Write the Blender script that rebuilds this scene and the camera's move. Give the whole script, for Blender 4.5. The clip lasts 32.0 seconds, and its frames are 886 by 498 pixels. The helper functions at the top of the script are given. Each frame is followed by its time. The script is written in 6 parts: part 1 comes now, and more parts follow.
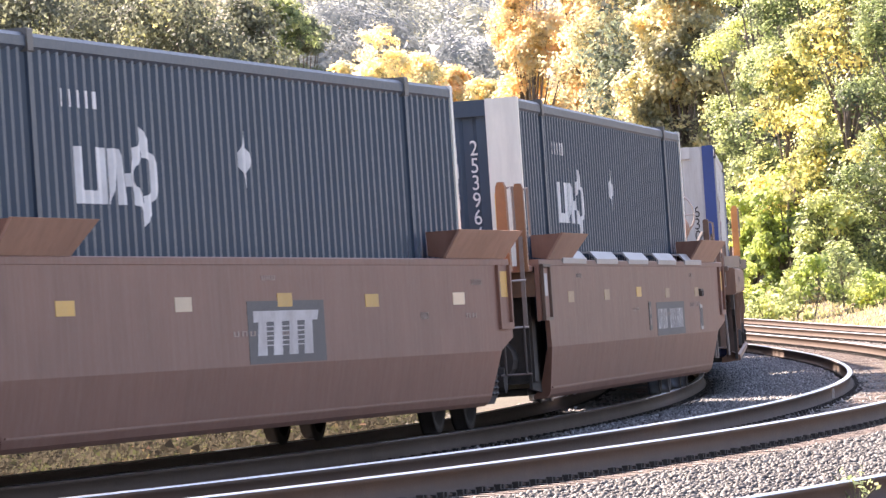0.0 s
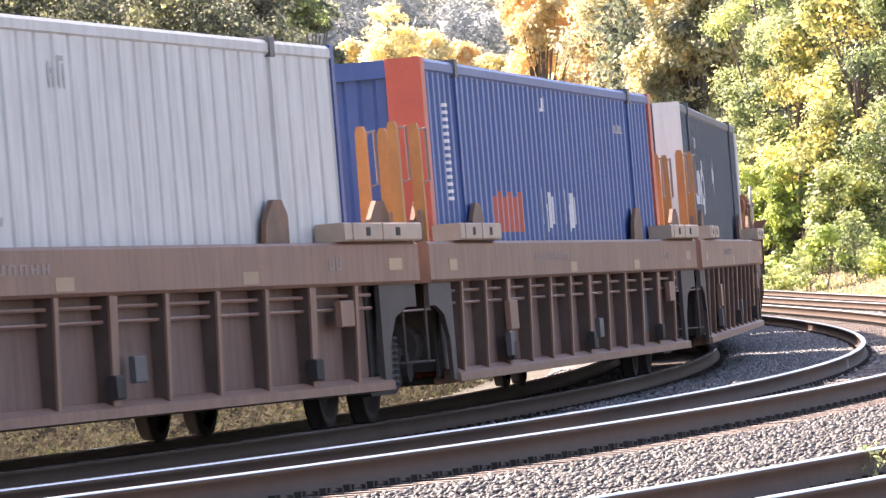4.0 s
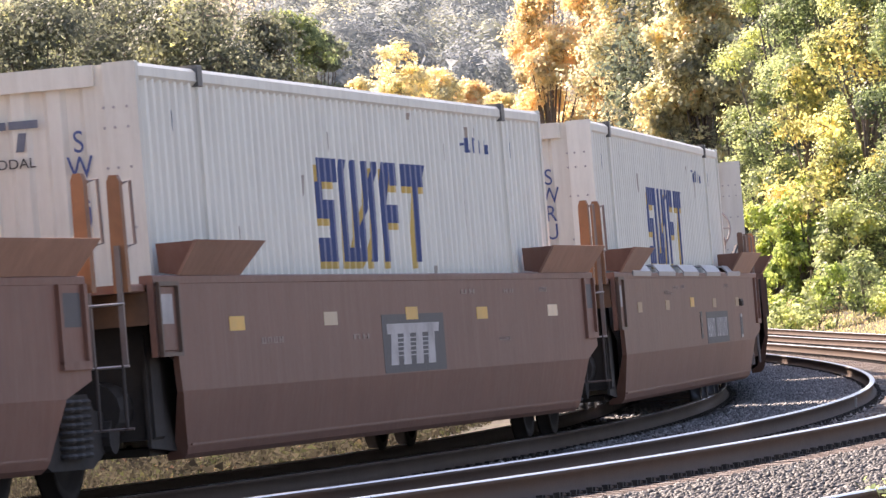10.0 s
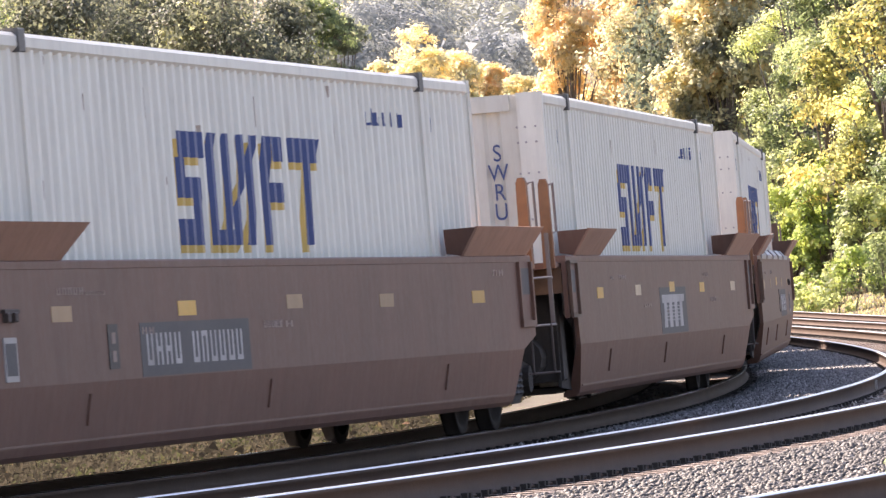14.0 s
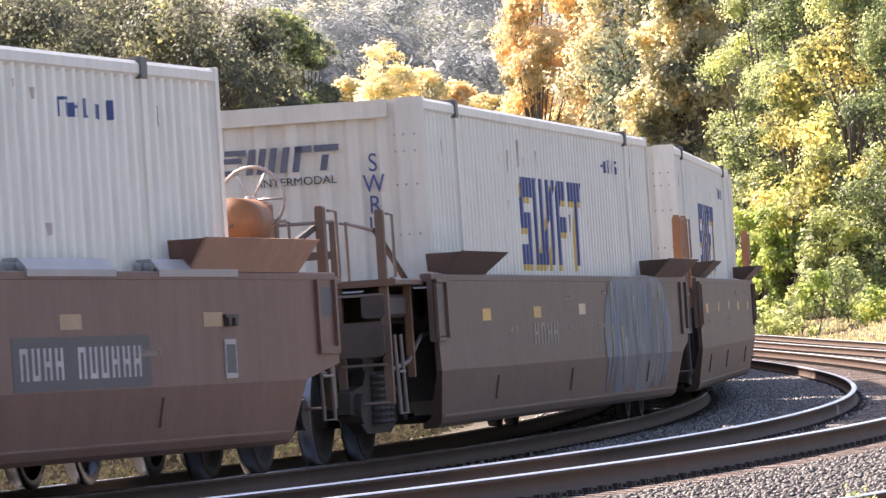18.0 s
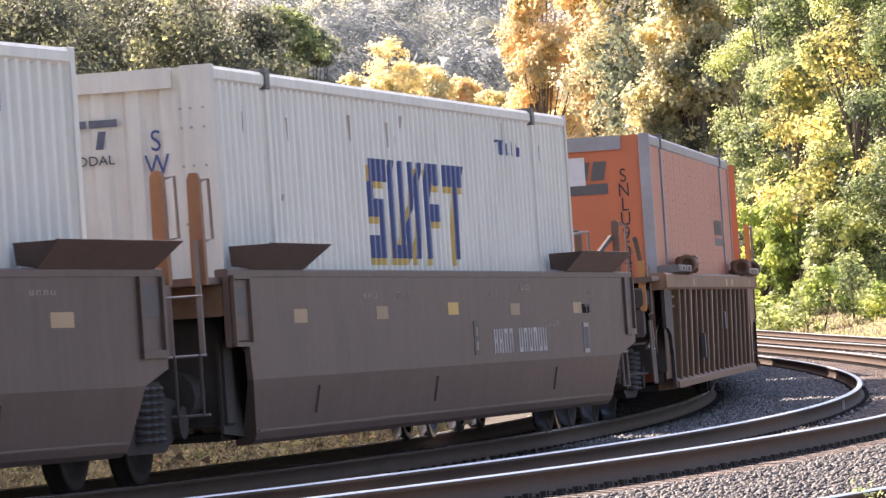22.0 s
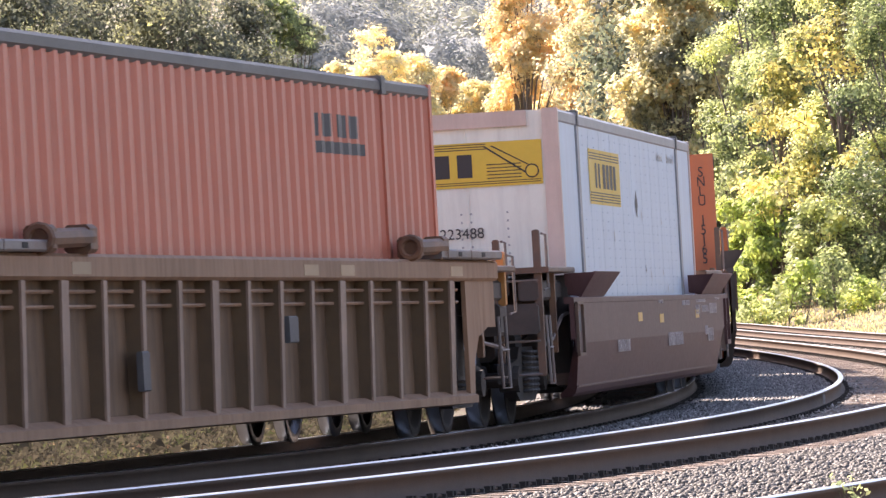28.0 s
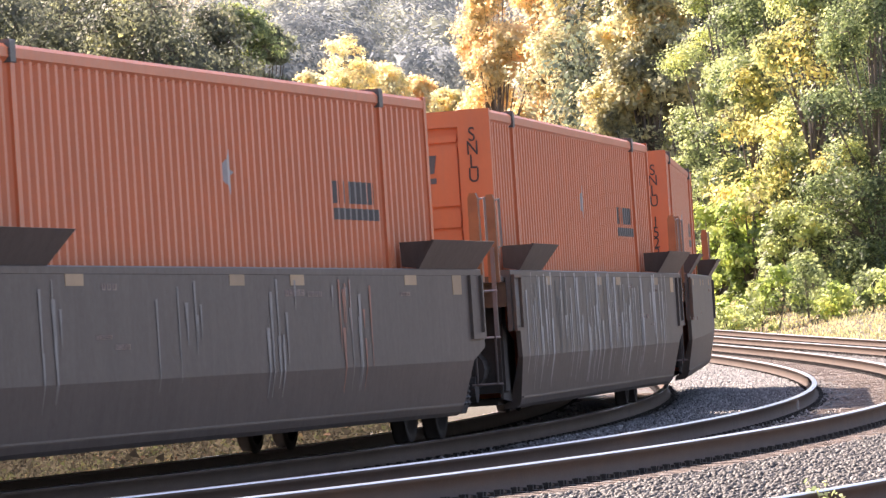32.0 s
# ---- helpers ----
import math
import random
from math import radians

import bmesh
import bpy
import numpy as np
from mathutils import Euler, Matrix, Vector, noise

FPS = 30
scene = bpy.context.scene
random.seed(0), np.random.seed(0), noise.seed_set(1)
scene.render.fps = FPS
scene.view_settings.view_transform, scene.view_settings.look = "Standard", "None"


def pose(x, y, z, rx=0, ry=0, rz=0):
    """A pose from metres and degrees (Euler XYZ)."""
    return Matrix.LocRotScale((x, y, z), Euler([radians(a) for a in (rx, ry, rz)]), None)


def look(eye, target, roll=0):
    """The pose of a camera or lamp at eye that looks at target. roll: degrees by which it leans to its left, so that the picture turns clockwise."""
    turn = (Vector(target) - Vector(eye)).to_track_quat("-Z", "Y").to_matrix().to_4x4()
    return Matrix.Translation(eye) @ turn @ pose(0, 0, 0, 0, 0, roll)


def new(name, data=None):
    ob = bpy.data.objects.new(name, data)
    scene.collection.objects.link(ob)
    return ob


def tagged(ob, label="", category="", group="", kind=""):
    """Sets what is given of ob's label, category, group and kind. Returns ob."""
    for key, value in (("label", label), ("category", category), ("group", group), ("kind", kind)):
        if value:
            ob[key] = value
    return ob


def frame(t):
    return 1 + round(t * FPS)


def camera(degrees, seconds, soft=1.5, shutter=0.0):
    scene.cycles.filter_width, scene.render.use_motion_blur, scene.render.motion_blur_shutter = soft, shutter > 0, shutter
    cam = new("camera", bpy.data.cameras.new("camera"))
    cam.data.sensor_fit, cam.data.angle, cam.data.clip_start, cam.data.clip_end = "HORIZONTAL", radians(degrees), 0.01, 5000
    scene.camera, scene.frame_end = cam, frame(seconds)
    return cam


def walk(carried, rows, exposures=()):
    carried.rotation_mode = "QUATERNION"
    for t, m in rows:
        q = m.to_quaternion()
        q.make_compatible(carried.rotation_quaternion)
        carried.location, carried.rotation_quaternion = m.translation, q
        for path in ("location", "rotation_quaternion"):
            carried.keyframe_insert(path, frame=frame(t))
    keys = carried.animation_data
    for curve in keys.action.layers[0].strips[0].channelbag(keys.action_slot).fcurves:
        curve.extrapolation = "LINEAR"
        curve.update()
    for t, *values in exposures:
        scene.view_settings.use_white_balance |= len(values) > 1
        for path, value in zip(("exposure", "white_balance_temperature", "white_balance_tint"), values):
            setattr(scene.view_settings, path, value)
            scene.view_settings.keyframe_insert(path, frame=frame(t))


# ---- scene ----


EXPO = [(0.0, 2.09), (4.0, 2.07), (7.0, 2.1), (9.0, 1.69), (11.0, 1.56), (12.5, 1.6), (14.0, 1.73), (16.5, 1.62), (18.0, 1.58), (20.0, 1.55), (22.5, 1.64), (25.0, 1.86), (28.0, 1.76), (30.0, 1.55), (32.0, 1.66)]
from collections import defaultdict

# camera: held by hand on one spot beside the line, with a long lens
EYE = (0.0, 0.0, 1.434)
AIM = [  # seconds, yaw, elevation, roll in degrees
    (0.0, 0.0, 0.5117, -0.508), (0.5, 0.0654, 0.4423, -0.58), (1.0, 0.0849, 0.3922, -0.508), (1.5, 0.0771, 0.4012, -0.462),
    (2.0, 0.124, 0.4075, -0.5), (2.5, 0.1317, 0.3443, -0.563), (3.0, 0.0881, 0.3307, -0.655), (3.5, 0.0961, 0.3011, -1.157),
    (4.5, 0.115, 0.305, -1.45),
    (5.5, 0.1341, 0.3239, -1.665), (6.0, 0.0566, 0.2485, -1.589), (6.5, 0.1514, 0.3048, -1.719), (7.0, 0.1402, 0.3516, -1.588),
    (7.5, 0.1031, 0.4343, -1.298), (8.0, 0.1676, 0.5225, -1.328), (8.5, 0.1972, 0.579, -1.49), (9.0, 0.256, 0.6161, -1.443),
    (9.5, 0.2352, 0.5984, -1.299), (10.0, 0.1793, 0.6462, -1.353), (10.5, 0.3435, 0.6982, -1.42), (11.0, 0.3764, 0.6773, -1.51),
    (11.5, 0.375, 0.6511, -1.471), (12.0, 0.3809, 0.5989, -1.489), (12.5, 0.5205, 0.5823, -1.588), (13.0, 0.5433, 0.5354, -1.553),
    (13.5, 0.4482, 0.467, -1.416), (14.0, 0.3606, 0.4999, -1.447), (14.5, 0.3437, 0.5355, -1.225), (15.0, 0.3344, 0.5591, -0.991),
    (15.5, 0.3164, 0.5182, -0.947), (16.5, 0.16, 0.51, -0.62),
    (17.5, -0.0006, 0.5546, -0.314), (18.0, 0.0392, 0.6491, -0.447), (18.5, 0.0812, 0.7444, -0.544), (19.0, 0.0355, 0.7365, -0.665),
    (19.5, 0.0626, 0.7124, -0.837), (20.0, -0.027, 0.6006, -0.93), (20.5, -0.0637, 0.5977, -0.57), (21.0, -0.0526, 0.6933, -0.692),
    (21.5, 0.0614, 0.7445, -0.862), (22.0, 0.0871, 0.6195, -0.598), (22.5, 0.0145, 0.4985, -0.652), (23.0, -0.08, 0.4759, -0.457),
    (23.5, -0.1602, 0.4785, -0.484), (24.0, -0.0667, 0.52, -0.431), (24.5, -0.0039, 0.5168, -0.297), (25.0, -0.1239, 0.4085, -0.102),
    (25.5, -0.1757, 0.4043, 0.019), (26.5, -0.12, 0.46, 0.06),
    (27.5, -0.059, 0.5297, 0.079), (28.0, -0.0685, 0.523, 0.093), (28.5, -0.0501, 0.5546, 0.1), (29.0, -0.1556, 0.6014, -0.075),
    (29.5, -0.3096, 0.5958, -0.002), (30.0, -0.373, 0.6427, 0.083), (30.5, -0.3154, 0.6728, -0.031), (31.0, -0.3042, 0.6429, -0.058),
    (31.5, -0.333, 0.6225, -0.354), (32.0, -0.311, 0.6001, -0.368)]


def aim(yaw, el, roll):
    y, e = radians(yaw), radians(el)
    way = Vector((-math.sin(y) * math.cos(e), math.cos(y) * math.cos(e), math.sin(e)))
    return look(EYE, Vector(EYE) + way * 50, roll)


cam = camera(7.8657, 32.0, soft=1.4, shutter=0.1)
walk(cam, [(t, aim(a, b, c)) for t, a, b, c in AIM], exposures=[(t, e, 6980, 25) for t, e in EXPO])

# ---- light ----
SUN_AZ = (-0.72, 0.694)   # direction to the sun on the plan
SUN_EL = radians(43)
world = bpy.data.worlds.new("sky_world")
scene.world = world
world.use_nodes = True
wn = world.node_tree
sky = wn.nodes.new("ShaderNodeTexSky")
sky.sky_type = "NISHITA"
sky.sun_disc = False
sky.sun_elevation = SUN_EL
sky.sun_rotation = math.atan2(SUN_AZ[0], SUN_AZ[1])
sky.dust_density = 2.0
wn.links.new(sky.outputs[0], wn.nodes["Background"].inputs[0])
wn.nodes["Background"].inputs[1].default_value = 0.105
sun = new("sun", bpy.data.lights.new("sun", "SUN"))
sun.data.energy = 5.0
sun.data.angle = radians(0.6)
sun.data.color = (1.0, 0.93, 0.8)
sun_dir = Vector((SUN_AZ[0] * math.cos(SUN_EL), SUN_AZ[1] * math.cos(SUN_EL), math.sin(SUN_EL)))
sun.matrix_basis = look(sun_dir * 100, (0, 0, 0))


# ---- materials ----
def ramp(nt, fac, stops):
    n = nt.nodes.new("ShaderNodeValToRGB")
    els = n.color_ramp.elements
    while len(els) < len(stops):
        els.new(0.5)
    for el, (p, c) in zip(els, stops):
        el.position, el.color = p, (*c, 1)
    nt.links.new(fac, n.inputs[0])
    return n.outputs[0]


def noise_tex(nt, vec, scale, detail=4.0, rough=0.6):
    n = nt.nodes.new("ShaderNodeTexNoise")
    n.inputs["Scale"].default_value, n.inputs["Detail"].default_value, n.inputs["Roughness"].default_value = scale, detail, rough
    nt.links.new(vec, n.inputs["Vector"])
    return n.outputs[0]


def mix(nt, fac, a, b, blend="MIX"):
    n = nt.nodes.new("ShaderNodeMix")
    n.data_type, n.blend_type = "RGBA", blend
    for sock, v in ((n.inputs[0], fac), (n.inputs[6], a), (n.inputs[7], b)):
        if isinstance(v, (int, float)):
            sock.default_value = v
        elif isinstance(v, tuple):
            sock.default_value = (*v, 1)
        else:
            nt.links.new(v, sock)
    return n.outputs[2]


def surface(name, col, rough=0.5, metal=0.0, var=0.18, dirt=None, dirt_amt=0.5, streak=0.0, scale=1.5, bump=0.15, fine=18.0, jitter=0.06, spec=0.5, coat=0.0):
    """Paint, rust, wood or stone: blotches, streaks, fine grain and relief in the thing's own space."""
    m = bpy.data.materials.new(name)
    m.use_nodes = True
    nt = m.node_tree
    b = nt.nodes["Principled BSDF"]
    tc = nt.nodes.new("ShaderNodeTexCoord")
    info = nt.nodes.new("ShaderNodeObjectInfo")
    shift = nt.nodes.new("ShaderNodeVectorMath")
    shift.operation = "MULTIPLY_ADD"
    nt.links.new(info.outputs["Random"], shift.inputs[0])
    shift.inputs[1].default_value = (37.0, 11.0, 5.0)
    nt.links.new(tc.outputs["Object"], shift.inputs[2])
    vec = shift.outputs[0]
    big, grain = noise_tex(nt, vec, scale), noise_tex(nt, vec, fine, 6.0, 0.7)
    lo = tuple(c * (1 - var) for c in col)
    hi = tuple(min(1.0, c * (1 + var)) for c in col)
    base = ramp(nt, big, [(0.3, lo), (0.7, hi)])
    base = mix(nt, 0.35, base, ramp(nt, grain, [(0.3, tuple(c * (1 - var * 1.3) for c in col)), (0.75, hi)]))
    if dirt:
        mp = nt.nodes.new("ShaderNodeMapping")
        mp.inputs["Scale"].default_value = (3.0, 3.0, 0.35) if streak else (1.0, 1.0, 1.0)
        nt.links.new(vec, mp.inputs["Vector"])
        d = noise_tex(nt, mp.outputs[0], 2.6 if streak else 2.2, 7.0, 0.68)
        mask = ramp(nt, d, [(0.42, (0, 0, 0)), (0.78, (dirt_amt,) * 3)])
        base = mix(nt, mask, base, dirt)
    if jitter:
        hsv = nt.nodes.new("ShaderNodeHueSaturation")
        mr = nt.nodes.new("ShaderNodeMapRange")
        mr.inputs[3].default_value, mr.inputs[4].default_value = 1 - jitter, 1 + jitter
        nt.links.new(info.outputs["Random"], mr.inputs[0])
        nt.links.new(mr.outputs[0], hsv.inputs["Value"])
        nt.links.new(base, hsv.inputs["Color"])
        base = hsv.outputs[0]
    nt.links.new(base, b.inputs["Base Color"])
    rr = nt.nodes.new("ShaderNodeMapRange")
    rr.inputs[3].default_value, rr.inputs[4].default_value = max(0.05, rough - 0.12), min(1.0, rough + 0.14)
    nt.links.new(grain, rr.inputs[0])
    nt.links.new(rr.outputs[0], b.inputs["Roughness"])
    b.inputs["Metallic"].default_value = metal
    b.inputs["Specular IOR Level"].default_value = spec
    b.inputs["Coat Weight"].default_value = coat
    if bump:
        bp = nt.nodes.new("ShaderNodeBump")
        bp.inputs["Strength"].default_value, bp.inputs["Distance"].default_value = bump, 0.02
        nt.links.new(grain, bp.inputs["Height"])
        nt.links.new(bp.outputs[0], b.inputs["Normal"])
    return m


def leaf_mat(name, stops, trans=0.5, patch_scale=0.6, gloss=0.035):
    """Leaves: the colour differs leaf by leaf, and light shines through."""
    m = bpy.data.materials.new(name)
    m.use_nodes = True
    nt = m.node_tree
    nt.nodes.remove(nt.nodes["Principled BSDF"])
    geo = nt.nodes.new("ShaderNodeNewGeometry")
    tc = nt.nodes.new("ShaderNodeTexCoord")
    info = nt.nodes.new("ShaderNodeObjectInfo")
    shift = nt.nodes.new("ShaderNodeVectorMath")
    shift.operation = "MULTIPLY_ADD"
    nt.links.new(info.outputs["Random"], shift.inputs[0])
    shift.inputs[1].default_value = (53.0, 29.0, 17.0)
    nt.links.new(tc.outputs["Object"], shift.inputs[2])
    patch = noise_tex(nt, shift.outputs[0], patch_scale, 3.0)
    add = nt.nodes.new("ShaderNodeMath")
    add.operation = "MULTIPLY_ADD"
    nt.links.new(geo.outputs["Random Per Island"], add.inputs[0])
    add.inputs[1].default_value = 0.38
    sub = nt.nodes.new("ShaderNodeMath")
    sub.operation = "MULTIPLY_ADD"
    nt.links.new(patch, sub.inputs[0])
    sub.inputs[1].default_value, sub.inputs[2].default_value = 1.9, -0.62
    nt.links.new(sub.outputs[0], add.inputs[2])
    col = ramp(nt, add.outputs[0], stops)
    dif, tr, gl = (nt.nodes.new("ShaderNodeBsdf" + k) for k in ("Diffuse", "Translucent", "Glossy"))
    bright = nt.nodes.new("ShaderNodeHueSaturation")
    bright.inputs["Value"].default_value, bright.inputs["Saturation"].default_value = 1.8, 1.04
    nt.links.new(col, bright.inputs["Color"])
    nt.links.new(col, dif.inputs[0])
    nt.links.new(bright.outputs[0], tr.inputs[0])
    gl.inputs["Roughness"].default_value = 0.45
    mx, mg = nt.nodes.new("ShaderNodeMixShader"), nt.nodes.new("ShaderNodeMixShader")
    mx.inputs[0].default_value, mg.inputs[0].default_value = trans, gloss
    nt.links.new(dif.outputs[0], mx.inputs[1])
    nt.links.new(tr.outputs[0], mx.inputs[2])
    nt.links.new(mx.outputs[0], mg.inputs[1])
    nt.links.new(gl.outputs[0], mg.inputs[2])
    out = mg.outputs[0]
    nt.links.new(out, nt.nodes["Material Output"].inputs[0])
    return m


DUST = (0.30, 0.25, 0.20)
RUST = (0.19, 0.085, 0.045)
M = {
    "brown": surface("weathered_brown_paint", (0.20, 0.098, 0.07), 0.52, spec=0.28, dirt=(0.25, 0.148, 0.115), dirt_amt=0.65, streak=1, var=0.17, bump=0.06),
    "umber": surface("weathered_dark_brown_paint", (0.16, 0.084, 0.062), 0.5, spec=0.28, dirt=(0.20, 0.127, 0.10), dirt_amt=0.65, streak=1, var=0.17, bump=0.06),
    "tan": surface("weathered_tan_brown_paint", (0.262, 0.142, 0.096), 0.52, spec=0.28, dirt=(0.115, 0.07, 0.048), dirt_amt=0.75, streak=1, var=0.2, bump=0.08),
    "ochre": surface("dusty_ochre_brown_paint", (0.295, 0.168, 0.10), 0.6, spec=0.28, dirt=(0.16, 0.08, 0.036), dirt_amt=0.85, streak=1, var=0.15, bump=0.08),
    "dull": surface("dull_grey_brown_paint", (0.112, 0.074, 0.061), 0.5, spec=0.28, dirt=(0.15, 0.108, 0.092), dirt_amt=0.6, streak=1, var=0.17, bump=0.06),
    "maroon": surface("faded_maroon_paint", (0.098, 0.043, 0.041), 0.5, spec=0.3, dirt=(0.14, 0.08, 0.078), dirt_amt=0.4, streak=1, var=0.14, bump=0.06),
    "grey": surface("weathered_grey_paint", (0.094, 0.073, 0.063), 0.5, spec=0.28, dirt=(0.155, 0.125, 0.11), dirt_amt=0.5, streak=1, var=0.14, bump=0.06),
    "orange_rust": surface("rusty_orange_brown_paint", (0.26, 0.115, 0.05), 0.6, dirt=RUST, dirt_amt=0.7, var=0.25, scale=4),
    "black": surface("greasy_black_steel", (0.034, 0.029, 0.026), 0.75, spec=0.3, dirt=(0.075, 0.06, 0.05), dirt_amt=0.6, var=0.3, scale=4),
    "spring": surface("dark_spring_steel", (0.05, 0.046, 0.044), 0.6, metal=0.0, var=0.3),
    "wheeldark": surface("dark_wheel_steel", (0.032, 0.026, 0.023), 0.8, metal=0.0, var=0.25, spec=0.2),
    "steel": surface("worn_bright_steel", (0.30, 0.31, 0.33), 0.36, metal=1.0, var=0.15, jitter=0),
    "galv": surface("galvanised_bars", (0.45, 0.42, 0.4), 0.45, metal=0.6, var=0.2, dirt=RUST, dirt_amt=0.5),
    "sillgrey": surface("grey_guard_paint", (0.36, 0.34, 0.33), 0.45, var=0.15),
    "yellow": surface("yellow_reflector", (0.60, 0.34, 0.06), 0.4, var=0.2, jitter=0.2),
    "pale": surface("faded_cream_reflector", (0.62, 0.48, 0.33), 0.4, var=0.2, jitter=0.2),
    "plate": surface("dark_grey_stencil_panel", (0.085, 0.08, 0.08), 0.6, var=0.15),
    "stencil": surface("worn_white_stencil", (0.52, 0.49, 0.47), 0.6, var=0.25, dirt=(0.2, 0.16, 0.14), dirt_amt=0.7),
    "faint": surface("faint_dusty_stencil", (0.30, 0.225, 0.19), 0.6, var=0.2, dirt=(0.27, 0.18, 0.15), dirt_amt=0.9),
    "navy": surface("navy_container_paint", (0.026, 0.047, 0.078), 0.45, dirt=(0.06, 0.085, 0.11), dirt_amt=0.35, streak=1, var=0.15, bump=0.03, jitter=0.04),
    "blue": surface("royal_blue_container_paint", (0.035, 0.088, 0.26), 0.42, dirt=(0.09, 0.14, 0.26), dirt_amt=0.35, streak=1, var=0.13, bump=0.03),
    "red": surface("red_orange_post_paint", (0.55, 0.10, 0.055), 0.42, var=0.15),
    "deepblue": surface("deep_blue_post_paint", (0.025, 0.06, 0.22), 0.42, var=0.15),
    "white": surface("white_container_paint", (0.775, 0.745, 0.655), 0.42, dirt=(0.45, 0.42, 0.37), dirt_amt=0.45, streak=1, var=0.05, bump=0.03, jitter=0.03),
    "cream": surface("cream_container_paint", (0.66, 0.63, 0.55), 0.45, dirt=(0.42, 0.38, 0.31), dirt_amt=0.5, streak=1, var=0.06, bump=0.03, jitter=0.03),
    "offwhite": surface("dirty_offwhite_paint", (0.60, 0.585, 0.55), 0.48, dirt=(0.34, 0.30, 0.27), dirt_amt=0.65, streak=1, var=0.08, bump=0.04),
    "bluewhite": surface("cool_white_trailer_skin", (0.55, 0.64, 0.73), 0.4, dirt=(0.42, 0.46, 0.5), dirt_amt=0.45, streak=1, var=0.06, bump=0.03),
    "orange": surface("bright_orange_paint", (0.64, 0.165, 0.06), 0.42, dirt=(0.5, 0.16, 0.08), dirt_amt=0.5, streak=1, var=0.08, bump=0.03, jitter=0.03),
    "salmon": surface("faded_orange_paint", (0.53, 0.155, 0.09), 0.45, dirt=(0.54, 0.24, 0.16), dirt_amt=0.5, streak=1, var=0.09, bump=0.03),
    "amber": surface("amber_orange_paint", (0.62, 0.215, 0.06), 0.42, dirt=(0.45, 0.15, 0.04), dirt_amt=0.4, streak=1, var=0.08, bump=0.03),
    "blush": surface("faded_pinkish_post_paint", (0.62, 0.46, 0.39), 0.5, dirt=(0.45, 0.3, 0.24), dirt_amt=0.5, streak=1, var=0.1),
    "silver": surface("dull_aluminium_rail", (0.33, 0.33, 0.345), 0.45, metal=0.5, var=0.15, dirt=(0.2, 0.18, 0.17), dirt_amt=0.5),
    "darkrail": surface("dark_scuffed_rail", (0.10, 0.095, 0.09), 0.5, var=0.25),
    "markblue": surface("dark_blue_lettering", (0.035, 0.065, 0.20), 0.45, var=0.15, jitter=0),
    "markslate": surface("faded_slate_lettering", (0.085, 0.10, 0.14), 0.5, var=0.25, jitter=0, dirt=(0.3, 0.3, 0.3), dirt_amt=0.5),
    "markgold": surface("gold_lettering", (0.62, 0.40, 0.10), 0.45, var=0.12, jitter=0),
    "markdark": surface("black_lettering", (0.035, 0.03, 0.03), 0.5, var=0.2, jitter=0),
    "markgrey": surface("smoke_grey_lettering", (0.10, 0.09, 0.085), 0.5, var=0.2, jitter=0),
    "markred": surface("worn_red_lettering", (0.42, 0.05, 0.06), 0.5, var=0.2, jitter=0),
    "signgold": surface("yellow_sign_panel", (0.70, 0.45, 0.05), 0.42, var=0.08, jitter=0),
    "sprayblue": surface("pale_blue_spray_paint", (0.12, 0.22, 0.36), 0.5, var=0.25),
    "spraygold": surface("yellow_spray_paint", (0.30, 0.28, 0.13), 0.5, var=0.25),
    "rail": surface("rusty_rail_side", (0.082, 0.053, 0.039), 0.75, metal=0.0, spec=0.25, var=0.2, dirt=(0.12, 0.075, 0.05), dirt_amt=0.5, scale=0.8),
    "railtop": surface("polished_rail_head", (0.58, 0.59, 0.62), 0.3, metal=1.0, var=0.1, jitter=0, bump=0.02),
    "tie": surface("weathered_oak_tie", (0.29, 0.225, 0.185), 0.8, var=0.3, dirt=(0.10, 0.075, 0.06), dirt_amt=0.6, fine=30, bump=0.5, jitter=0.25),
    "ballast": surface("crushed_stone_bed", (0.11, 0.103, 0.096), 0.85, var=0.35, scale=6, fine=40, bump=0.8, jitter=0),
    "soil": surface("leaf_littered_soil", (0.068, 0.056, 0.04), 0.9, var=0.35, scale=0.8, fine=14, bump=0.6, dirt=(0.085, 0.09, 0.042), dirt_amt=0.8, jitter=0),
    "wornamber": surface("worn_dull_amber_reflector", (0.36, 0.235, 0.13), 0.5, var=0.2, jitter=0.2),
    "bark": surface("grey_brown_bark", (0.17, 0.135, 0.11), 0.85, var=0.3, scale=4, fine=25, bump=0.8),
}


def island_mat(name, stops, rough=0.7):
    m = bpy.data.materials.new(name)
    m.use_nodes = True
    nt = m.node_tree
    b = nt.nodes["Principled BSDF"]
    geo = nt.nodes.new("ShaderNodeNewGeometry")
    tc = nt.nodes.new("ShaderNodeTexCoord")
    c = ramp(nt, geo.outputs["Random Per Island"], stops)
    g = ramp(nt, noise_tex(nt, tc.outputs["Object"], 45.0), [(0.3, (0.6, 0.6, 0.6)), (0.7, (1, 1, 1))])
    nt.links.new(mix(nt, 1.0, c, g, "MULTIPLY"), b.inputs["Base Color"])
    b.inputs["Roughness"].default_value = rough
    return m


